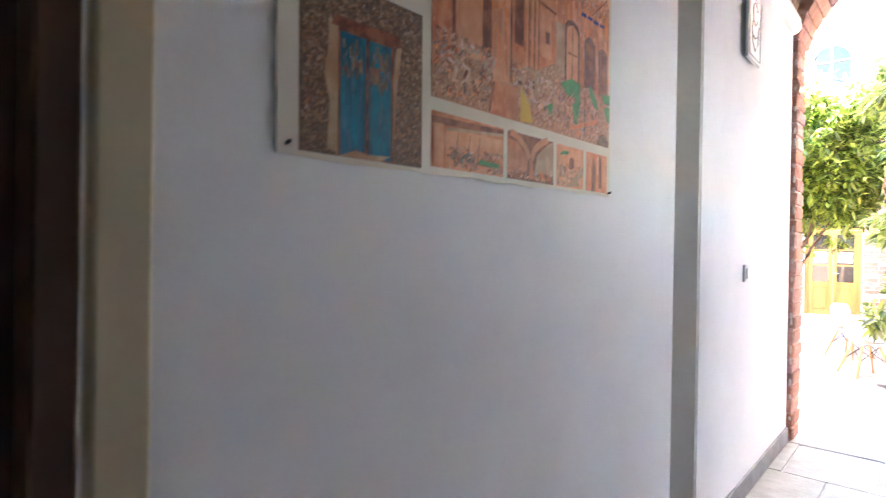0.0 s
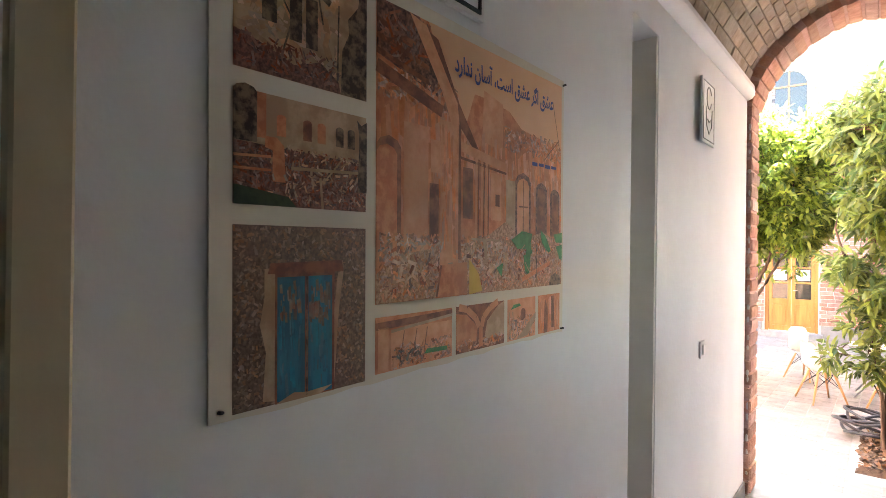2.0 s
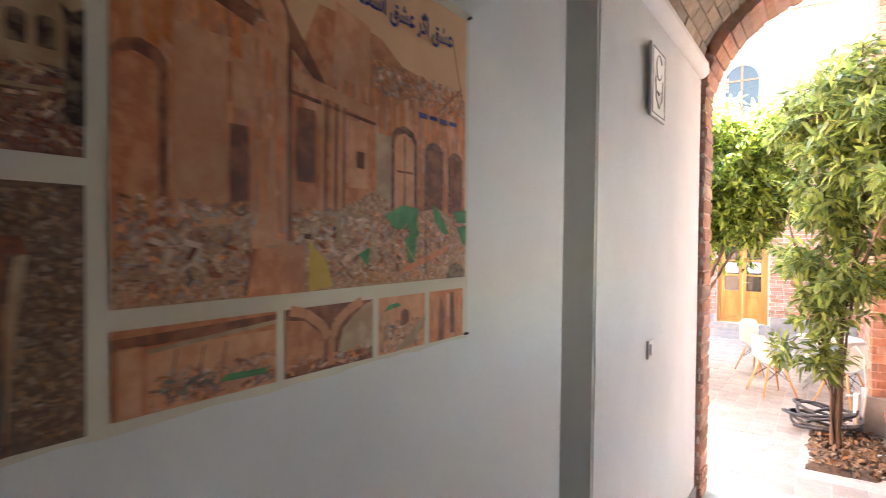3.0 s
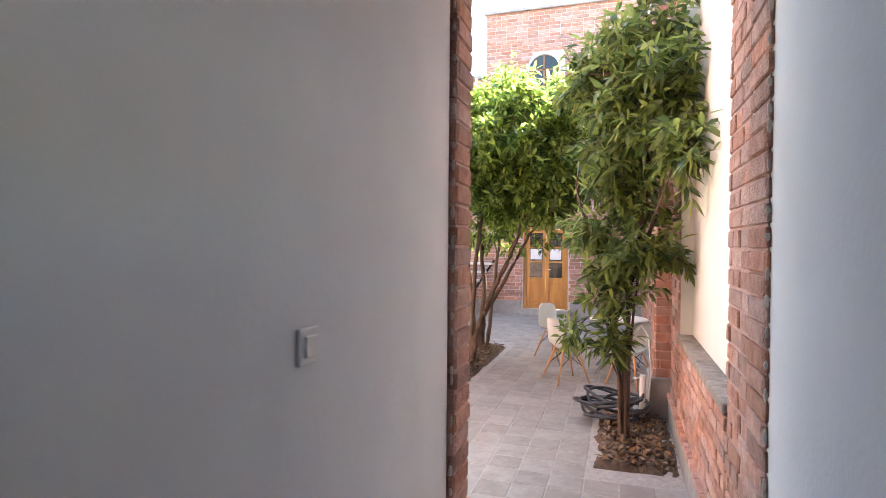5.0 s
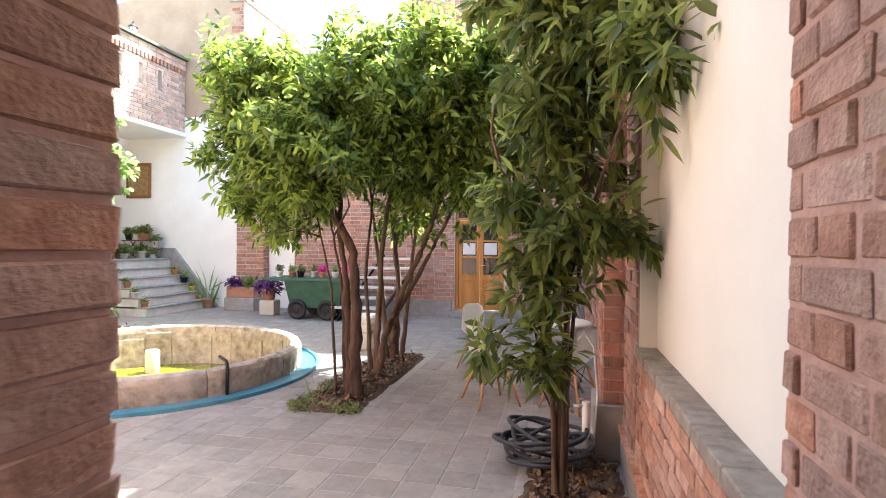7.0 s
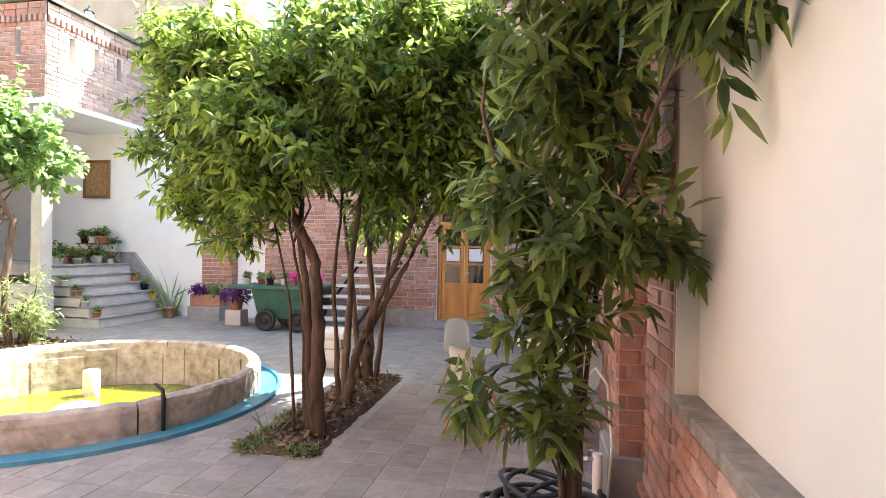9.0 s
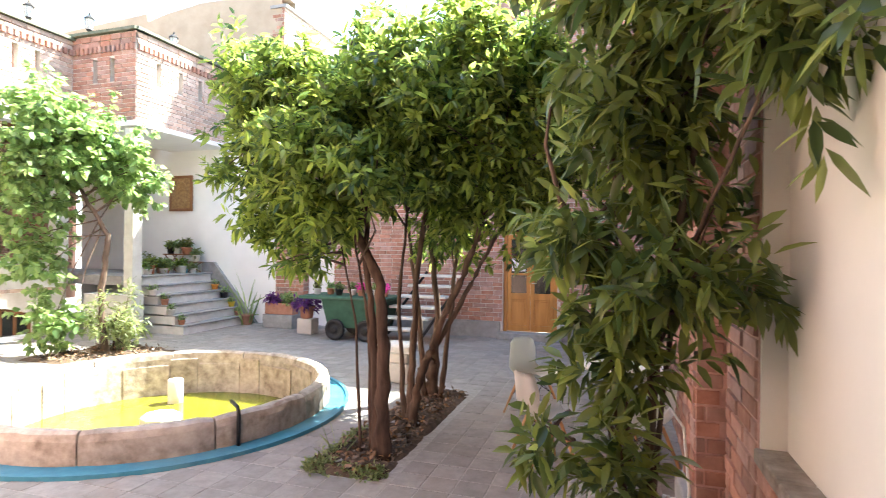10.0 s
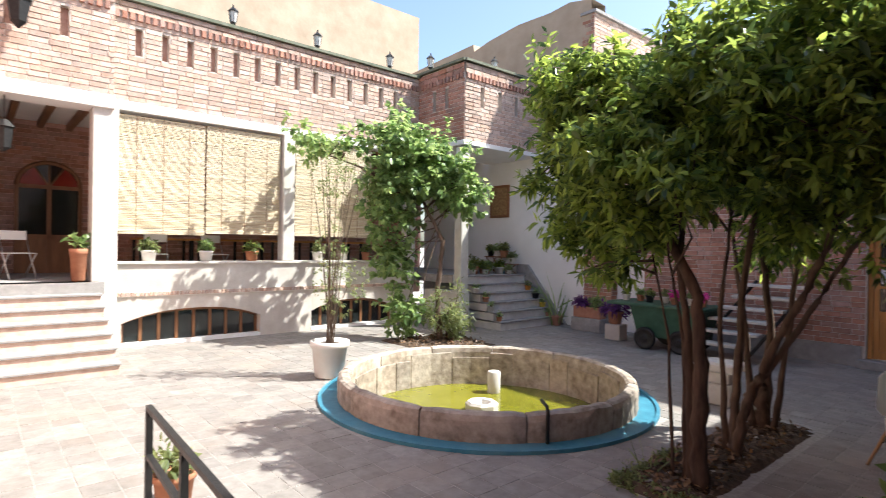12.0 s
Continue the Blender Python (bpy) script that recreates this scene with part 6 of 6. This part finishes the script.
pot("potted_plant", -6.35, 14.7, G + 0.32, 0.16, 0.26, TERRA, "terracotta pot with dark trailing leaves on a brick block", rng_seed=99, count=60, size=0.14, width=0.04, green=LEAF_P, shape=[(0, 0, 0.3, 0.3, 0.25, 0.16)])
tagged(boxes("stone_block", [(-6.5, -6.15, 14.55, 14.85, G, G + 0.32)], STONE_L, bevel=0.012), "pale stone block under a pot", "stone block")

# green cart
cart = tagged(empty("green_cart", -5.2, 14.55, G), "old green painted wooden cart with small iron wheels", "cart")
bm = bmesh.new()
q = [bm.verts.new(p) for p in ((-0.36, -0.35, 0.24), (0.74, -0.35, 0.24), (0.74, 0.35, 0.24), (-0.36, 0.35, 0.24), (-0.46, -0.45, 0.8), (0.84, -0.45, 0.8), (0.84, 0.45, 0.8), (-0.46, 0.45, 0.8))]
for f in ((3, 2, 1, 0), (4, 5, 6, 7), (0, 1, 5, 4), (1, 2, 6, 5), (2, 3, 7, 6), (3, 0, 4, 7)):
    bm.faces.new([q[j] for j in f])
part("body", bm, GREEN_P, cart)
boxes("rim", [(-0.95, 0.95, -0.5, 0.5, 0.8, 0.86)], GREEN_P, cart, bevel=0.01)
for k, x in enumerate((-0.17, 0.5)):
    for y in (-0.42, 0.42):
        bm = bmesh.new()
        lathe(bm, [(0.19, -0.035), (0.21, -0.02), (0.21, 0.02), (0.19, 0.035), (0.15, 0.036), (0.14, 0.015), (0.05, 0.015), (0.045, 0.05)], 20)
        wh = part("wheel", bm, BLACK, cart, "dark iron wheel")
        wh.matrix_basis = pose(x, y, 0.21, 90 if y < 0 else -90)
for k in range(7):
    pot("potted_plant", -5.95 + k * 0.25, 14.45 + 0.1 * (k % 2), G + 0.86, 0.08, 0.13, (POT_W, TERRA, BLACK, POT_W, TERRA, POT_W, TERRA)[k], "small potted succulent on the green cart", "pots on the cart", rng_seed=110 + k, count=18, size=0.07, width=0.035, green=(LEAF_Y, LEAF_V, LEAF_S, LEAF_Y, PINK, LEAF_V, PINK)[k])

# white open stair
ost = tagged(empty("open_stair", -4.1, 14.5, G), "small open stair with whitish wooden treads", "steps")
for k in range(6):
    boxes("tread", [(-0.5 + 0.13 * k, 0.5 + 0.13 * k, -0.4 + 0.16 * k, -0.12 + 0.16 * k, 0.25 + 0.2 * k, 0.3 + 0.2 * k)], STONE_L, ost, bevel=0.006)
for s in (-0.4, 0.45):
    bm = bmesh.new()
    tube(bm, [(s, -0.35, 0.0), (s + 0.7, 0.65, 1.35)], 0.03, 5)
    part("stringer", bm, BLACK, ost)
# stone seat behind the trees
seat = tagged(empty("stone_pedestal", -2.9, 11.5, G), "weathered pale stone pedestal of stacked blocks", "pedestal")
boxes("block", [(-0.17, 0.17, -0.17, 0.17, 0, 0.26)], STONE_L, seat, bevel=0.02)
boxes("block", [(-0.14, 0.14, -0.14, 0.14, 0.26, 0.4)], STONE_L, seat, bevel=0.02)
boxes("cap", [(-0.22, 0.22, -0.2, 0.2, 0.4, 0.52)], STONE_L, seat, bevel=0.03)


# ---- chairs and table ----
def shell_chair():
    ch = tagged(empty("shell_chair", 0, 0, 0), "white moulded shell chair on beech legs with black wire braces", "chair", "chairs round the table")
    bm = bmesh.new()
    prof = [(0.235, 0.425), (0.21, 0.445), (0.12, 0.43), (0.0, 0.415), (-0.1, 0.425), (-0.16, 0.47), (-0.195, 0.56), (-0.22, 0.68), (-0.235, 0.78), (-0.24, 0.82)]
    half = [0.18, 0.215, 0.235, 0.24, 0.24, 0.235, 0.235, 0.228, 0.2, 0.125]
    rows = []
    for (y, z), w in zip(prof, half):
        row = []
        for k in range(9):
            s = -1 + k / 4
            lift = 0.06 * abs(s) ** 3
            back = min(1, max(0, (z - 0.43) / 0.2))
            row.append(bm.verts.new((s * w, y + lift * back * 1.3, z + lift * (1 - back))))
        rows.append(row)
    for a, b in zip(rows, rows[1:]):
        for k in range(8):
            f = bm.faces.new((a[k], a[k + 1], b[k + 1], b[k]))
            f.smooth = True
    bmesh.ops.solidify(bm, geom=bm.faces[:], thickness=0.008)
    part("seat_shell", bm, SHELL, ch)
    feet = [(sx * 0.23, sy * 0.22, 0) for sx in (-1, 1) for sy in (-1, 1)]
    tops = [(sx * 0.11, sy * 0.1, 0.41) for sx in (-1, 1) for sy in (-1, 1)]
    for f, t in zip(feet, tops):
        bm = bmesh.new()
        tube(bm, [f, Vector(f).lerp(Vector(t), 0.6), t], [0.011, 0.016, 0.015], 8)
        part("leg", bm, BEECH, ch)
    mids = [Vector(f).lerp(Vector(t), 0.5) for f, t in zip(feet, tops)]
    for i, j in ((0, 1), (2, 3), (0, 2), (1, 3)):
        for a, b in ((mids[i], tops[j]), (mids[j], tops[i])):
            bm = bmesh.new()
            tube(bm, [a, b], 0.004, 5)
            part("brace", bm, BLACK, ch)
    return ch


chair = shell_chair()
chair.matrix_basis = pose(-0.64, 9.1, G, 0, 0, -58)
copy_thing(chair, pose(0.15, 9.15, G, 0, 0, 60))
copy_thing(chair, pose(-0.95, 10.6, G, 0, 0, -120))
table = tagged(empty("folding_table", 0.0, 9.95, G), "round white table on crossed folding steel legs", "table")
bm = bmesh.new()
lathe(bm, [(0.36, 0.7), (0.39, 0.705), (0.395, 0.72), (0.39, 0.735), (0.36, 0.737)], 32)
part("tabletop", bm, SHELL, table)
for a, b in (((-0.3, -0.25, 0), (0.22, -0.2, 0.7)), ((0.3, -0.25, 0), (-0.22, -0.2, 0.7)), ((-0.3, 0.25, 0), (0.22, 0.2, 0.7)), ((0.3, 0.25, 0), (-0.22, 0.2, 0.7))):
    bm = bmesh.new()
    tube(bm, [a, b], 0.014, 7)
    part("leg", bm, STEEL, table)
for x in (-0.22, 0.22):
    bm = bmesh.new()
    tube(bm, [(x, -0.22, 0.69), (x, 0.22, 0.69)], 0.01, 6)
    part("crossbar", bm, STEEL, table)

# hose and tap
hose = tagged(empty("garden_hose", -0.05, 7.65, G), "coiled dark grey garden hose on the paving", "hose")
hr = random.Random(2)
bm = bmesh.new()
pts = []
for k in range(210):
    a = k * 0.21
    lay_ = k / 210
    r = 0.28 + 0.06 * math.sin(k * 0.37) - 0.06 * lay_
    pts.append((r * 1.15 * math.cos(a) + 0.03 * math.sin(k * 0.11), r * math.sin(a) + 0.03 * math.cos(k * 0.13), 0.02 + 0.2 * lay_ + 0.045 * math.sin(a * 1.5 + k * 0.05) + 0.035))
tube(bm, pts, 0.016, 7)
part("coil", bm, RUBBER, hose)
tap = tagged(empty("garden_tap", 0.24, 7.75, G), "white standpipe with a small brass tap", "tap")
bm = bmesh.new()
tube(bm, [(0, 0, 0), (0, 0, 0.45)], 0.03, 9)
part("standpipe", bm, POT_W, tap)
bm = bmesh.new()
tube(bm, [(0.0, 0, 0.42), (-0.09, -0.02, 0.42), (-0.1, -0.02, 0.37)], 0.013, 7)
tube(bm, [(-0.05, -0.01, 0.42), (-0.05, -0.01, 0.47), (-0.02, -0.02, 0.47)], 0.008, 6)
part("spigot", bm, STEEL, tap)
bm = bmesh.new()
tube(bm, [(0.05, 0, 0.1), (0.08, 0, 0.5), (0.05, 0.0, 0.85), (-0.02, 0, 0.95), (-0.06, 0, 0.9)], 0.008, 6)
part("white_cable", bm, POT_W, tap)

# railing
rail = tagged(empty("iron_railing", -3.6, 5.3, G), "black iron railing with three horizontal rails", "railing")
for k in range(3):
    boxes("post", [(0.8 * k - 0.018, 0.8 * k + 0.018, -0.018 - 0.03 * k, 0.018 - 0.03 * k, 0, 0.88)], BLACK, rail)
for z in (0.88, 0.6, 0.3):
    bm = bmesh.new()
    box(bm, -0.018, 1.63, -0.016, 0.016, z, z + 0.03, m=pose(0, 0, 0, 0, 0, -2.15))
    part("rail", bm, BLACK, rail)

# ---- terrace: blinds, lanterns, furniture ----
def blind(y0, y1, z0, z1, seed):
    b = tagged(empty("bamboo_blind", WXF - 0.06, (y0 + y1) / 2, z0), "sunlit natural bamboo slat blind, let down", "blind", "terrace blinds")
    r = random.Random(seed)
    verts, faces = [], []
    hw, n = (y1 - y0) / 2, int((z1 - z0) / 0.017)
    for k in range(n):
        z = k * 0.017
        x = 0.012 * math.sin(k * 0.05 + seed) + r.uniform(-0.003, 0.003)
        c = len(verts)
        e0, e1 = -hw + r.uniform(0, 0.02), hw - r.uniform(0, 0.02)
        for y in (e0, 0.0, e1):
            dz = r.uniform(-0.003, 0.003)
            verts += [(x + 0.005, y, z + dz), (x + 0.008, y, z + 0.0075 + dz), (x + 0.004, y, z + 0.0145 + dz), (x - 0.003, y, z + 0.007 + dz)]
        for s in (0, 4):
            for j in range(4):
                faces.append((c + s + j, c + s + 4 + j, c + s + 4 + (j + 1) % 4, c + s + (j + 1) % 4))
    raw("slats", verts, faces, BAMBOO, b)["kind"] = "stuff"
    for y in (-hw * 0.6, 0.0, hw * 0.6):
        boxes("cord", [(0.016, 0.02, y - 0.004, y + 0.004, 0, z1 - z0)], WOOD_B, b)
    return b


blind(6.42, 7.9, 1.62, 3.74, 1)
blind(7.91, 9.42, 1.66, 3.74, 2)
blind(9.75, 11.7, 1.66, 3.74, 3)


def lantern():
    l = tagged(empty("lantern", 0, 0, 0), "black iron lantern with clear panes on the parapet", "lantern", "parapet lanterns")
    bm = bmesh.new()
    tube(bm, [(0, 0, 0), (0, 0, 0.1)], 0.014, 6)
    lathe(bm, [(0.05, 0.09), (0.06, 0.12), (0.03, 0.125)], 6, smooth=False)
    part("stem", bm, BLACK, l)
    bm = bmesh.new()
    for k in range(6):
        a = k * math.pi / 3
        tube(bm, [(0.06 * math.cos(a), 0.06 * math.sin(a), 0.12), (0.085 * math.cos(a), 0.085 * math.sin(a), 0.33)], 0.007, 4)
    part("cage", bm, BLACK, l)
    bm = bmesh.new()
    lathe(bm, [(0.056, 0.125), (0.08, 0.33)], 6, smooth=False)
    part("pane", bm, FROST, l)
    bm = bmesh.new()
    lathe(bm, [(0.105, 0.33), (0.1, 0.35), (0.05, 0.4), (0.02, 0.42), (0.015, 0.47)], 6, smooth=False)
    part("cap", bm, BLACK, l)
    return l


FROST = surface("clear_lamp_pane", (0.55, 0.56, 0.55), (0.66, 0.66, 0.64), 9, 0.2, 0.0)
la = lantern()
la.matrix_basis = pose(WXF - 0.1, 6.5, 5.76)
for x, y, z in ((WXF - 0.1, 8.4, 5.76), (WXF - 0.1, 10.25, 5.76), (WXF - 0.1, 12.2, 5.76), (WXF + 0.5, 13.0, 5.76), (WXF + 1.42, 14.3, 5.76)):
    copy_thing(la, pose(x, y, z))
wl2 = tagged(empty("wall_lantern", WXF + 0.26, 5.0, 4.95), "black wrought iron lantern on a wall bracket", "lantern", "wall lanterns")
bm = bmesh.new()
tube(bm, [(0, 0, 0.35), (0.2, 0, 0.4), (0.26, 0, 0.3)], 0.02, 6)
tube(bm, [(0, 0, 0.1), (0.12, 0, 0.14), (0.26, 0, 0.0)], 0.018, 6)
part("bracket", bm, BLACK, wl2)
bm = bmesh.new()
lathe(bm, [(0.02, -0.3), (0.05, -0.26), (0.11, -0.2), (0.16, 0.1), (0.19, 0.12), (0.1, 0.26), (0.02, 0.32)], 6, 0.28, 0, smooth=False)
part("lamp", bm, BLACK, wl2)
hl = tagged(empty("hanging_lantern", WXF + 0.1, 4.86, 2.85), "black iron lantern hanging from the porch beam", "lantern")
bm = bmesh.new()
lathe(bm, [(0.03, 0.0), (0.1, 0.05), (0.13, 0.35), (0.16, 0.37), (0.06, 0.48)], 6, smooth=False)
part("lamp", bm, BLACK, hl)
bm = bmesh.new()
tube(bm, [(0, 0, 0.47), (0, 0, 0.88)], 0.012, 5)
part("chain", bm, BLACK, hl)

pic = tagged(empty("wall_picture", -10.62, 15.69, 2.77), "carved wooden framed panel on the white wall", "picture")
boxes("frame", [(-0.36, -0.29, -0.05, 0, -0.45, 0.45), (0.29, 0.36, -0.05, 0, -0.45, 0.45), (-0.29, 0.29, -0.05, 0, 0.38, 0.45), (-0.29, 0.29, -0.05, 0, -0.45, -0.38)], WOOD_B, pic, bevel=0.008)
CARVED = surface("carved_gilt_panel", (0.2, 0.11, 0.05), (0.42, 0.28, 0.13), 18, 0.6, 0.8, 30)
boxes("panel", [(-0.29, 0.29, -0.03, -0.005, -0.38, 0.38)], CARVED, pic)
bm = bmesh.new()
tube(bm, [(0.2 * math.cos(a), -0.035, 0.3 * math.sin(a)) for a in [k * math.pi / 8 for k in range(17)]], 0.012, 5)
part("carving", bm, CARVED, pic)

# arched garden door at the back of the porch
gd = tagged(empty("window_arched", -14.18, 5.72, TZ), "arched brown wooden glazed door with coloured fanlight", "door", kind="structure")
boxes("frame", [(0, 0.08, -0.58, -0.51, 0, 1.8), (0, 0.08, 0.51, 0.58, 0, 1.8), (0, 0.08, -0.04, 0.04, 0, 1.8), (0, 0.08, -0.51, 0.51, 1.75, 1.83), (0, 0.08, -0.51, 0.51, 0.7, 0.8)], WOOD_B, gd)
bm = bmesh.new()
tube(bm, [(0.04, 0.545 * math.cos(a), 1.8 + 0.5 * math.sin(a)) for a in [k * math.pi / 14 for k in range(15)]], 0.045, 6)
for a in (math.pi / 3, math.pi / 2, 2 * math.pi / 3):
    tube(bm, [(0.04, 0, 1.8), (0.04, 0.53 * math.cos(a), 1.8 + 0.49 * math.sin(a))], 0.02, 5)
part("fanlight_frame", bm, WOOD_B, gd)
fan = surface("red_fanlight_glass", (0.2, 0.02, 0.015), (0.26, 0.03, 0.02), 5, 0.1, 0.0)
for k, (a0, a1) in enumerate(((0, math.pi / 3), (math.pi / 3, math.pi / 2), (math.pi / 2, 2 * math.pi / 3), (2 * math.pi / 3, math.pi))):
    bm = bmesh.new()
    vs = [bm.verts.new((0.03, 0, 1.8))] + [bm.verts.new((0.03, 0.53 * math.cos(a0 + (a1 - a0) * i / 5), 1.8 + 0.49 * math.sin(a0 + (a1 - a0) * i / 5))) for i in range(6)]
    bm.faces.new(vs)
    part("fanlight_pane", bm, fan if k in (0, 3) else GLASS, gd)
for y0, y1 in ((-0.51, -0.04), (0.04, 0.51)):
    boxes("pane", [(0.03, 0.035, y0, y1, 0.8, 1.75)], GLASS, gd)
    boxes("panel", [(0.02, 0.05, y0, y1, 0.0, 0.7)], WOOD_B, gd)


def cafe_table(x, y):
    t = tagged(empty("cafe_table", x, y, TZ), "plain wooden cafe table on the shaded terrace", "table", "terrace tables")
    boxes("tabletop", [(-0.35, 0.35, -0.55, 0.55, 0.72, 0.76)], WOOD, t, bevel=0.005)
    for sx in (-0.3, 0.3):
        for sy in (-0.48, 0.48):
            boxes("leg", [(sx - 0.025, sx + 0.025, sy - 0.025, sy + 0.025, 0, 0.72)], BLACK, t)
    return t


for y in (7.5, 8.6, 10.2, 11.6):
    cafe_table(-12.4, y)


def folding_chair(x, y, rz):
    c = tagged(empty("folding_chair", x, y, TZ, rz), "grey metal folding chair on the porch", "chair", "terrace chairs")
    for s in (-0.2, 0.2):
        bm = bmesh.new()
        tube(bm, [(-0.22, s, 0), (0.05, s, 0.45), (0.2, s, 0.85)], 0.012, 6)
        part("back_leg", bm, STEEL, c)
        bm = bmesh.new()
        tube(bm, [(0.22, s, 0), (-0.2, s, 0.45)], 0.012, 6)
        part("front_leg", bm, STEEL, c)
    boxes("seat", [(-0.2, 0.18, -0.19, 0.19, 0.44, 0.46)], SHELL, c, bevel=0.004)
    boxes("backrest", [(0.15, 0.17, -0.2, 0.2, 0.68, 0.84)], SHELL, c, bevel=0.004)
    return c


folding_chair(-12.0, 5.1, 200)
folding_chair(-11.7, 7.2, 170)
folding_chair(-11.7, 8.3, 190)

# ---- bricks of the arch and the low wall ----
P = 0.09
for i in range(29):
    z0, z1 = 0.012 + i * P, 0.012 + (i + 1) * P - 0.013
    j = brick_rng.uniform(-0.004, 0.004)
    # left jamb: one stretcher deep
    lay(arch_wall, LX - 0.11, -0.66 + j, 4.15, 4.39 + j, z0, z1)
    # right jamb: corner stretcher, then alternating half and whole bricks
    lay(arch_wall, RX - 0.02 + j, RX + 0.1, AY - 0.025, AY + 0.255, z0, z1)
    ys = [(AY + 0.27, AY + 0.45), (AY + 0.462, AY + 0.585), (AY + 0.597, 4.86)] if i % 2 else [(AY + 0.27, AY + 0.4), (AY + 0.412, AY + 0.65), (AY + 0.662, 4.86)]
    for ya, yb in ys:
        j = brick_rng.uniform(-0.005, 0.005)
        lay(arch_wall, RX - 0.012 + j, RX + 0.1, ya, yb, z0, z1)
# smears of old plaster left on the jamb ends
sm = random.Random(31)
for x, y, n in ((-0.678, 4.1475, 22), (0.508, AY - 0.0275, 20)):
    for k in range(n):
        z, h, w = 0.15 + 2.4 * (k + sm.uniform(0, 0.8)) / n, sm.uniform(0.015, 0.034), sm.uniform(0.006, 0.011)
        bm = bmesh.new()
        ring = [(math.cos(a) * w * sm.uniform(0.7, 1.15), math.sin(a) * h * sm.uniform(0.7, 1.15)) for a in [q * math.pi / 4 for q in range(8)]]
        low = [bm.verts.new((x + u, y + 0.004, z + v)) for u, v in ring]
        top = [bm.verts.new((x + u * 0.85, y - 0.0015, z + v * 0.85)) for u, v in ring]
        bm.faces.new(top)
        for q in range(8):
            bm.faces.new((low[q], low[(q + 1) % 8], top[(q + 1) % 8], top[q]))
        bmesh.ops.recalc_face_normals(bm, faces=bm.faces)
        part("plaster_smear", bm, WEATHERED, arch_wall)
# ring of the arch
pts = [Vector((CX + x, 0, SPRING + z)) for x, z in inner]
run = [0.0]
for a, b in zip(pts, pts[1:]):
    run.append(run[-1] + (b - a).length)
total, s = run[-1], 0.0
while s < total - 0.02:
    k = max(i for i, v in enumerate(run) if v <= s + 1e-6)
    k = min(k, len(pts) - 2)
    a, b = pts[k], pts[k + 1]
    c = a.lerp(b, min(1, (s + 0.035 - run[k]) / (run[k + 1] - run[k])))
    ang = math.degrees(math.atan2(b.z - a.z, b.x - a.x))
    lay(arch_wall, -0.034, 0.034, AY - 0.01, 4.5, -0.004, 0.075, Matrix.Translation(c) @ pose(0, 0, 0, 0, -ang, 0))
    s += 0.076
# low garden wall beside the arch
for i in range(8):
    z0 = -0.12 + i * 0.08
    y = 4.905 - (0.12 if i % 2 else 0)
    while y < 7.15:
        ya, yb = max(4.905, y), min(7.15, y + 0.235)
        if yb - ya > 0.04:
            j = brick_rng.uniform(-0.004, 0.006)
            lay(east, 0.505 + j, 0.6, ya, yb - 0.012, z0 + 0.006, z0 + 0.074)
        y += 0.235
y = 4.905
while y < 7.75:
    lay(east, 0.47, 0.53, y, y + 0.1, -0.15, -0.105)
    y += 0.112

# ---- paving ----
TS = 0.25
tile_bm = bmesh.new()
box(tile_bm, -0.5 * TS + 0.0045, 0.5 * TS - 0.0045, -0.5 * TS + 0.0045, 0.5 * TS - 0.0045, -0.03, 0.0, bevel=0.003)
for v in tile_bm.verts:
    v.co.x += 0.0025 * noise.noise(v.co * 9)
    v.co.y += 0.0025 * noise.noise(v.co * 9 + Vector((4, 4, 4)))
tile_me = bpy.data.meshes.new("tile")
tile_bm.to_mesh(tile_me)
tile_bm.free()
tile_me.materials.append(TILE)
trng = random.Random(17)
far_v, far_f = [], []
pavement = setting(empty("pavement", 0, 0, 0), "grey square stone paving of the courtyard", "paving")
near = 0
for j in range(46):
    for i in range(48):
        x, y = 0.52 - 0.5 * TS - i * TS, 4.63 + 0.5 * TS + j * TS
        if x < -11.0 or y > 15.55 or (x > -0.95 and y < 5.02):
            continue
        h = 0.5 * TS
        if any(x + h > a + 0.02 and x - h < b - 0.02 and y + h > c + 0.02 and y - h < d - 0.02 for a, b, c, d in ((BX0, BX1, BY0, BY1), (SX0, SX1, SY0, SY1))):
            continue
        if math.hypot(x - PX, y - PY) < 2.06:
            continue
        z = G + trng.uniform(-0.0025, 0.0015)
        if x > -2.2 and y < 10.0 and near < 300:
            near += 1
            ob = new("tile", tile_me)
            ob.parent = pavement
            ob.matrix_basis = pose(x, y, z, trng.uniform(-0.3, 0.3), trng.uniform(-0.3, 0.3), trng.choice((0, 90, 180, 270)))
        else:
            k = len(far_v)
            a = h - 0.0045
            for zz, e in ((z - 0.03, a), (z - 0.002, a), (z, a - 0.002)):
                far_v += [(x - e, y - e, zz), (x + e, y - e, zz), (x + e, y + e, zz), (x - e, y + e, zz)]
            for b in (0, 4):
                for s in range(4):
                    far_f.append((k + b + s, k + b + (s + 1) % 4, k + b + 4 + (s + 1) % 4, k + b + 4 + s))
            far_f.append((k + 8, k + 9, k + 10, k + 11))
raw("tile_field", far_v, far_f, TILE_I, pavement)["kind"] = "stuff"
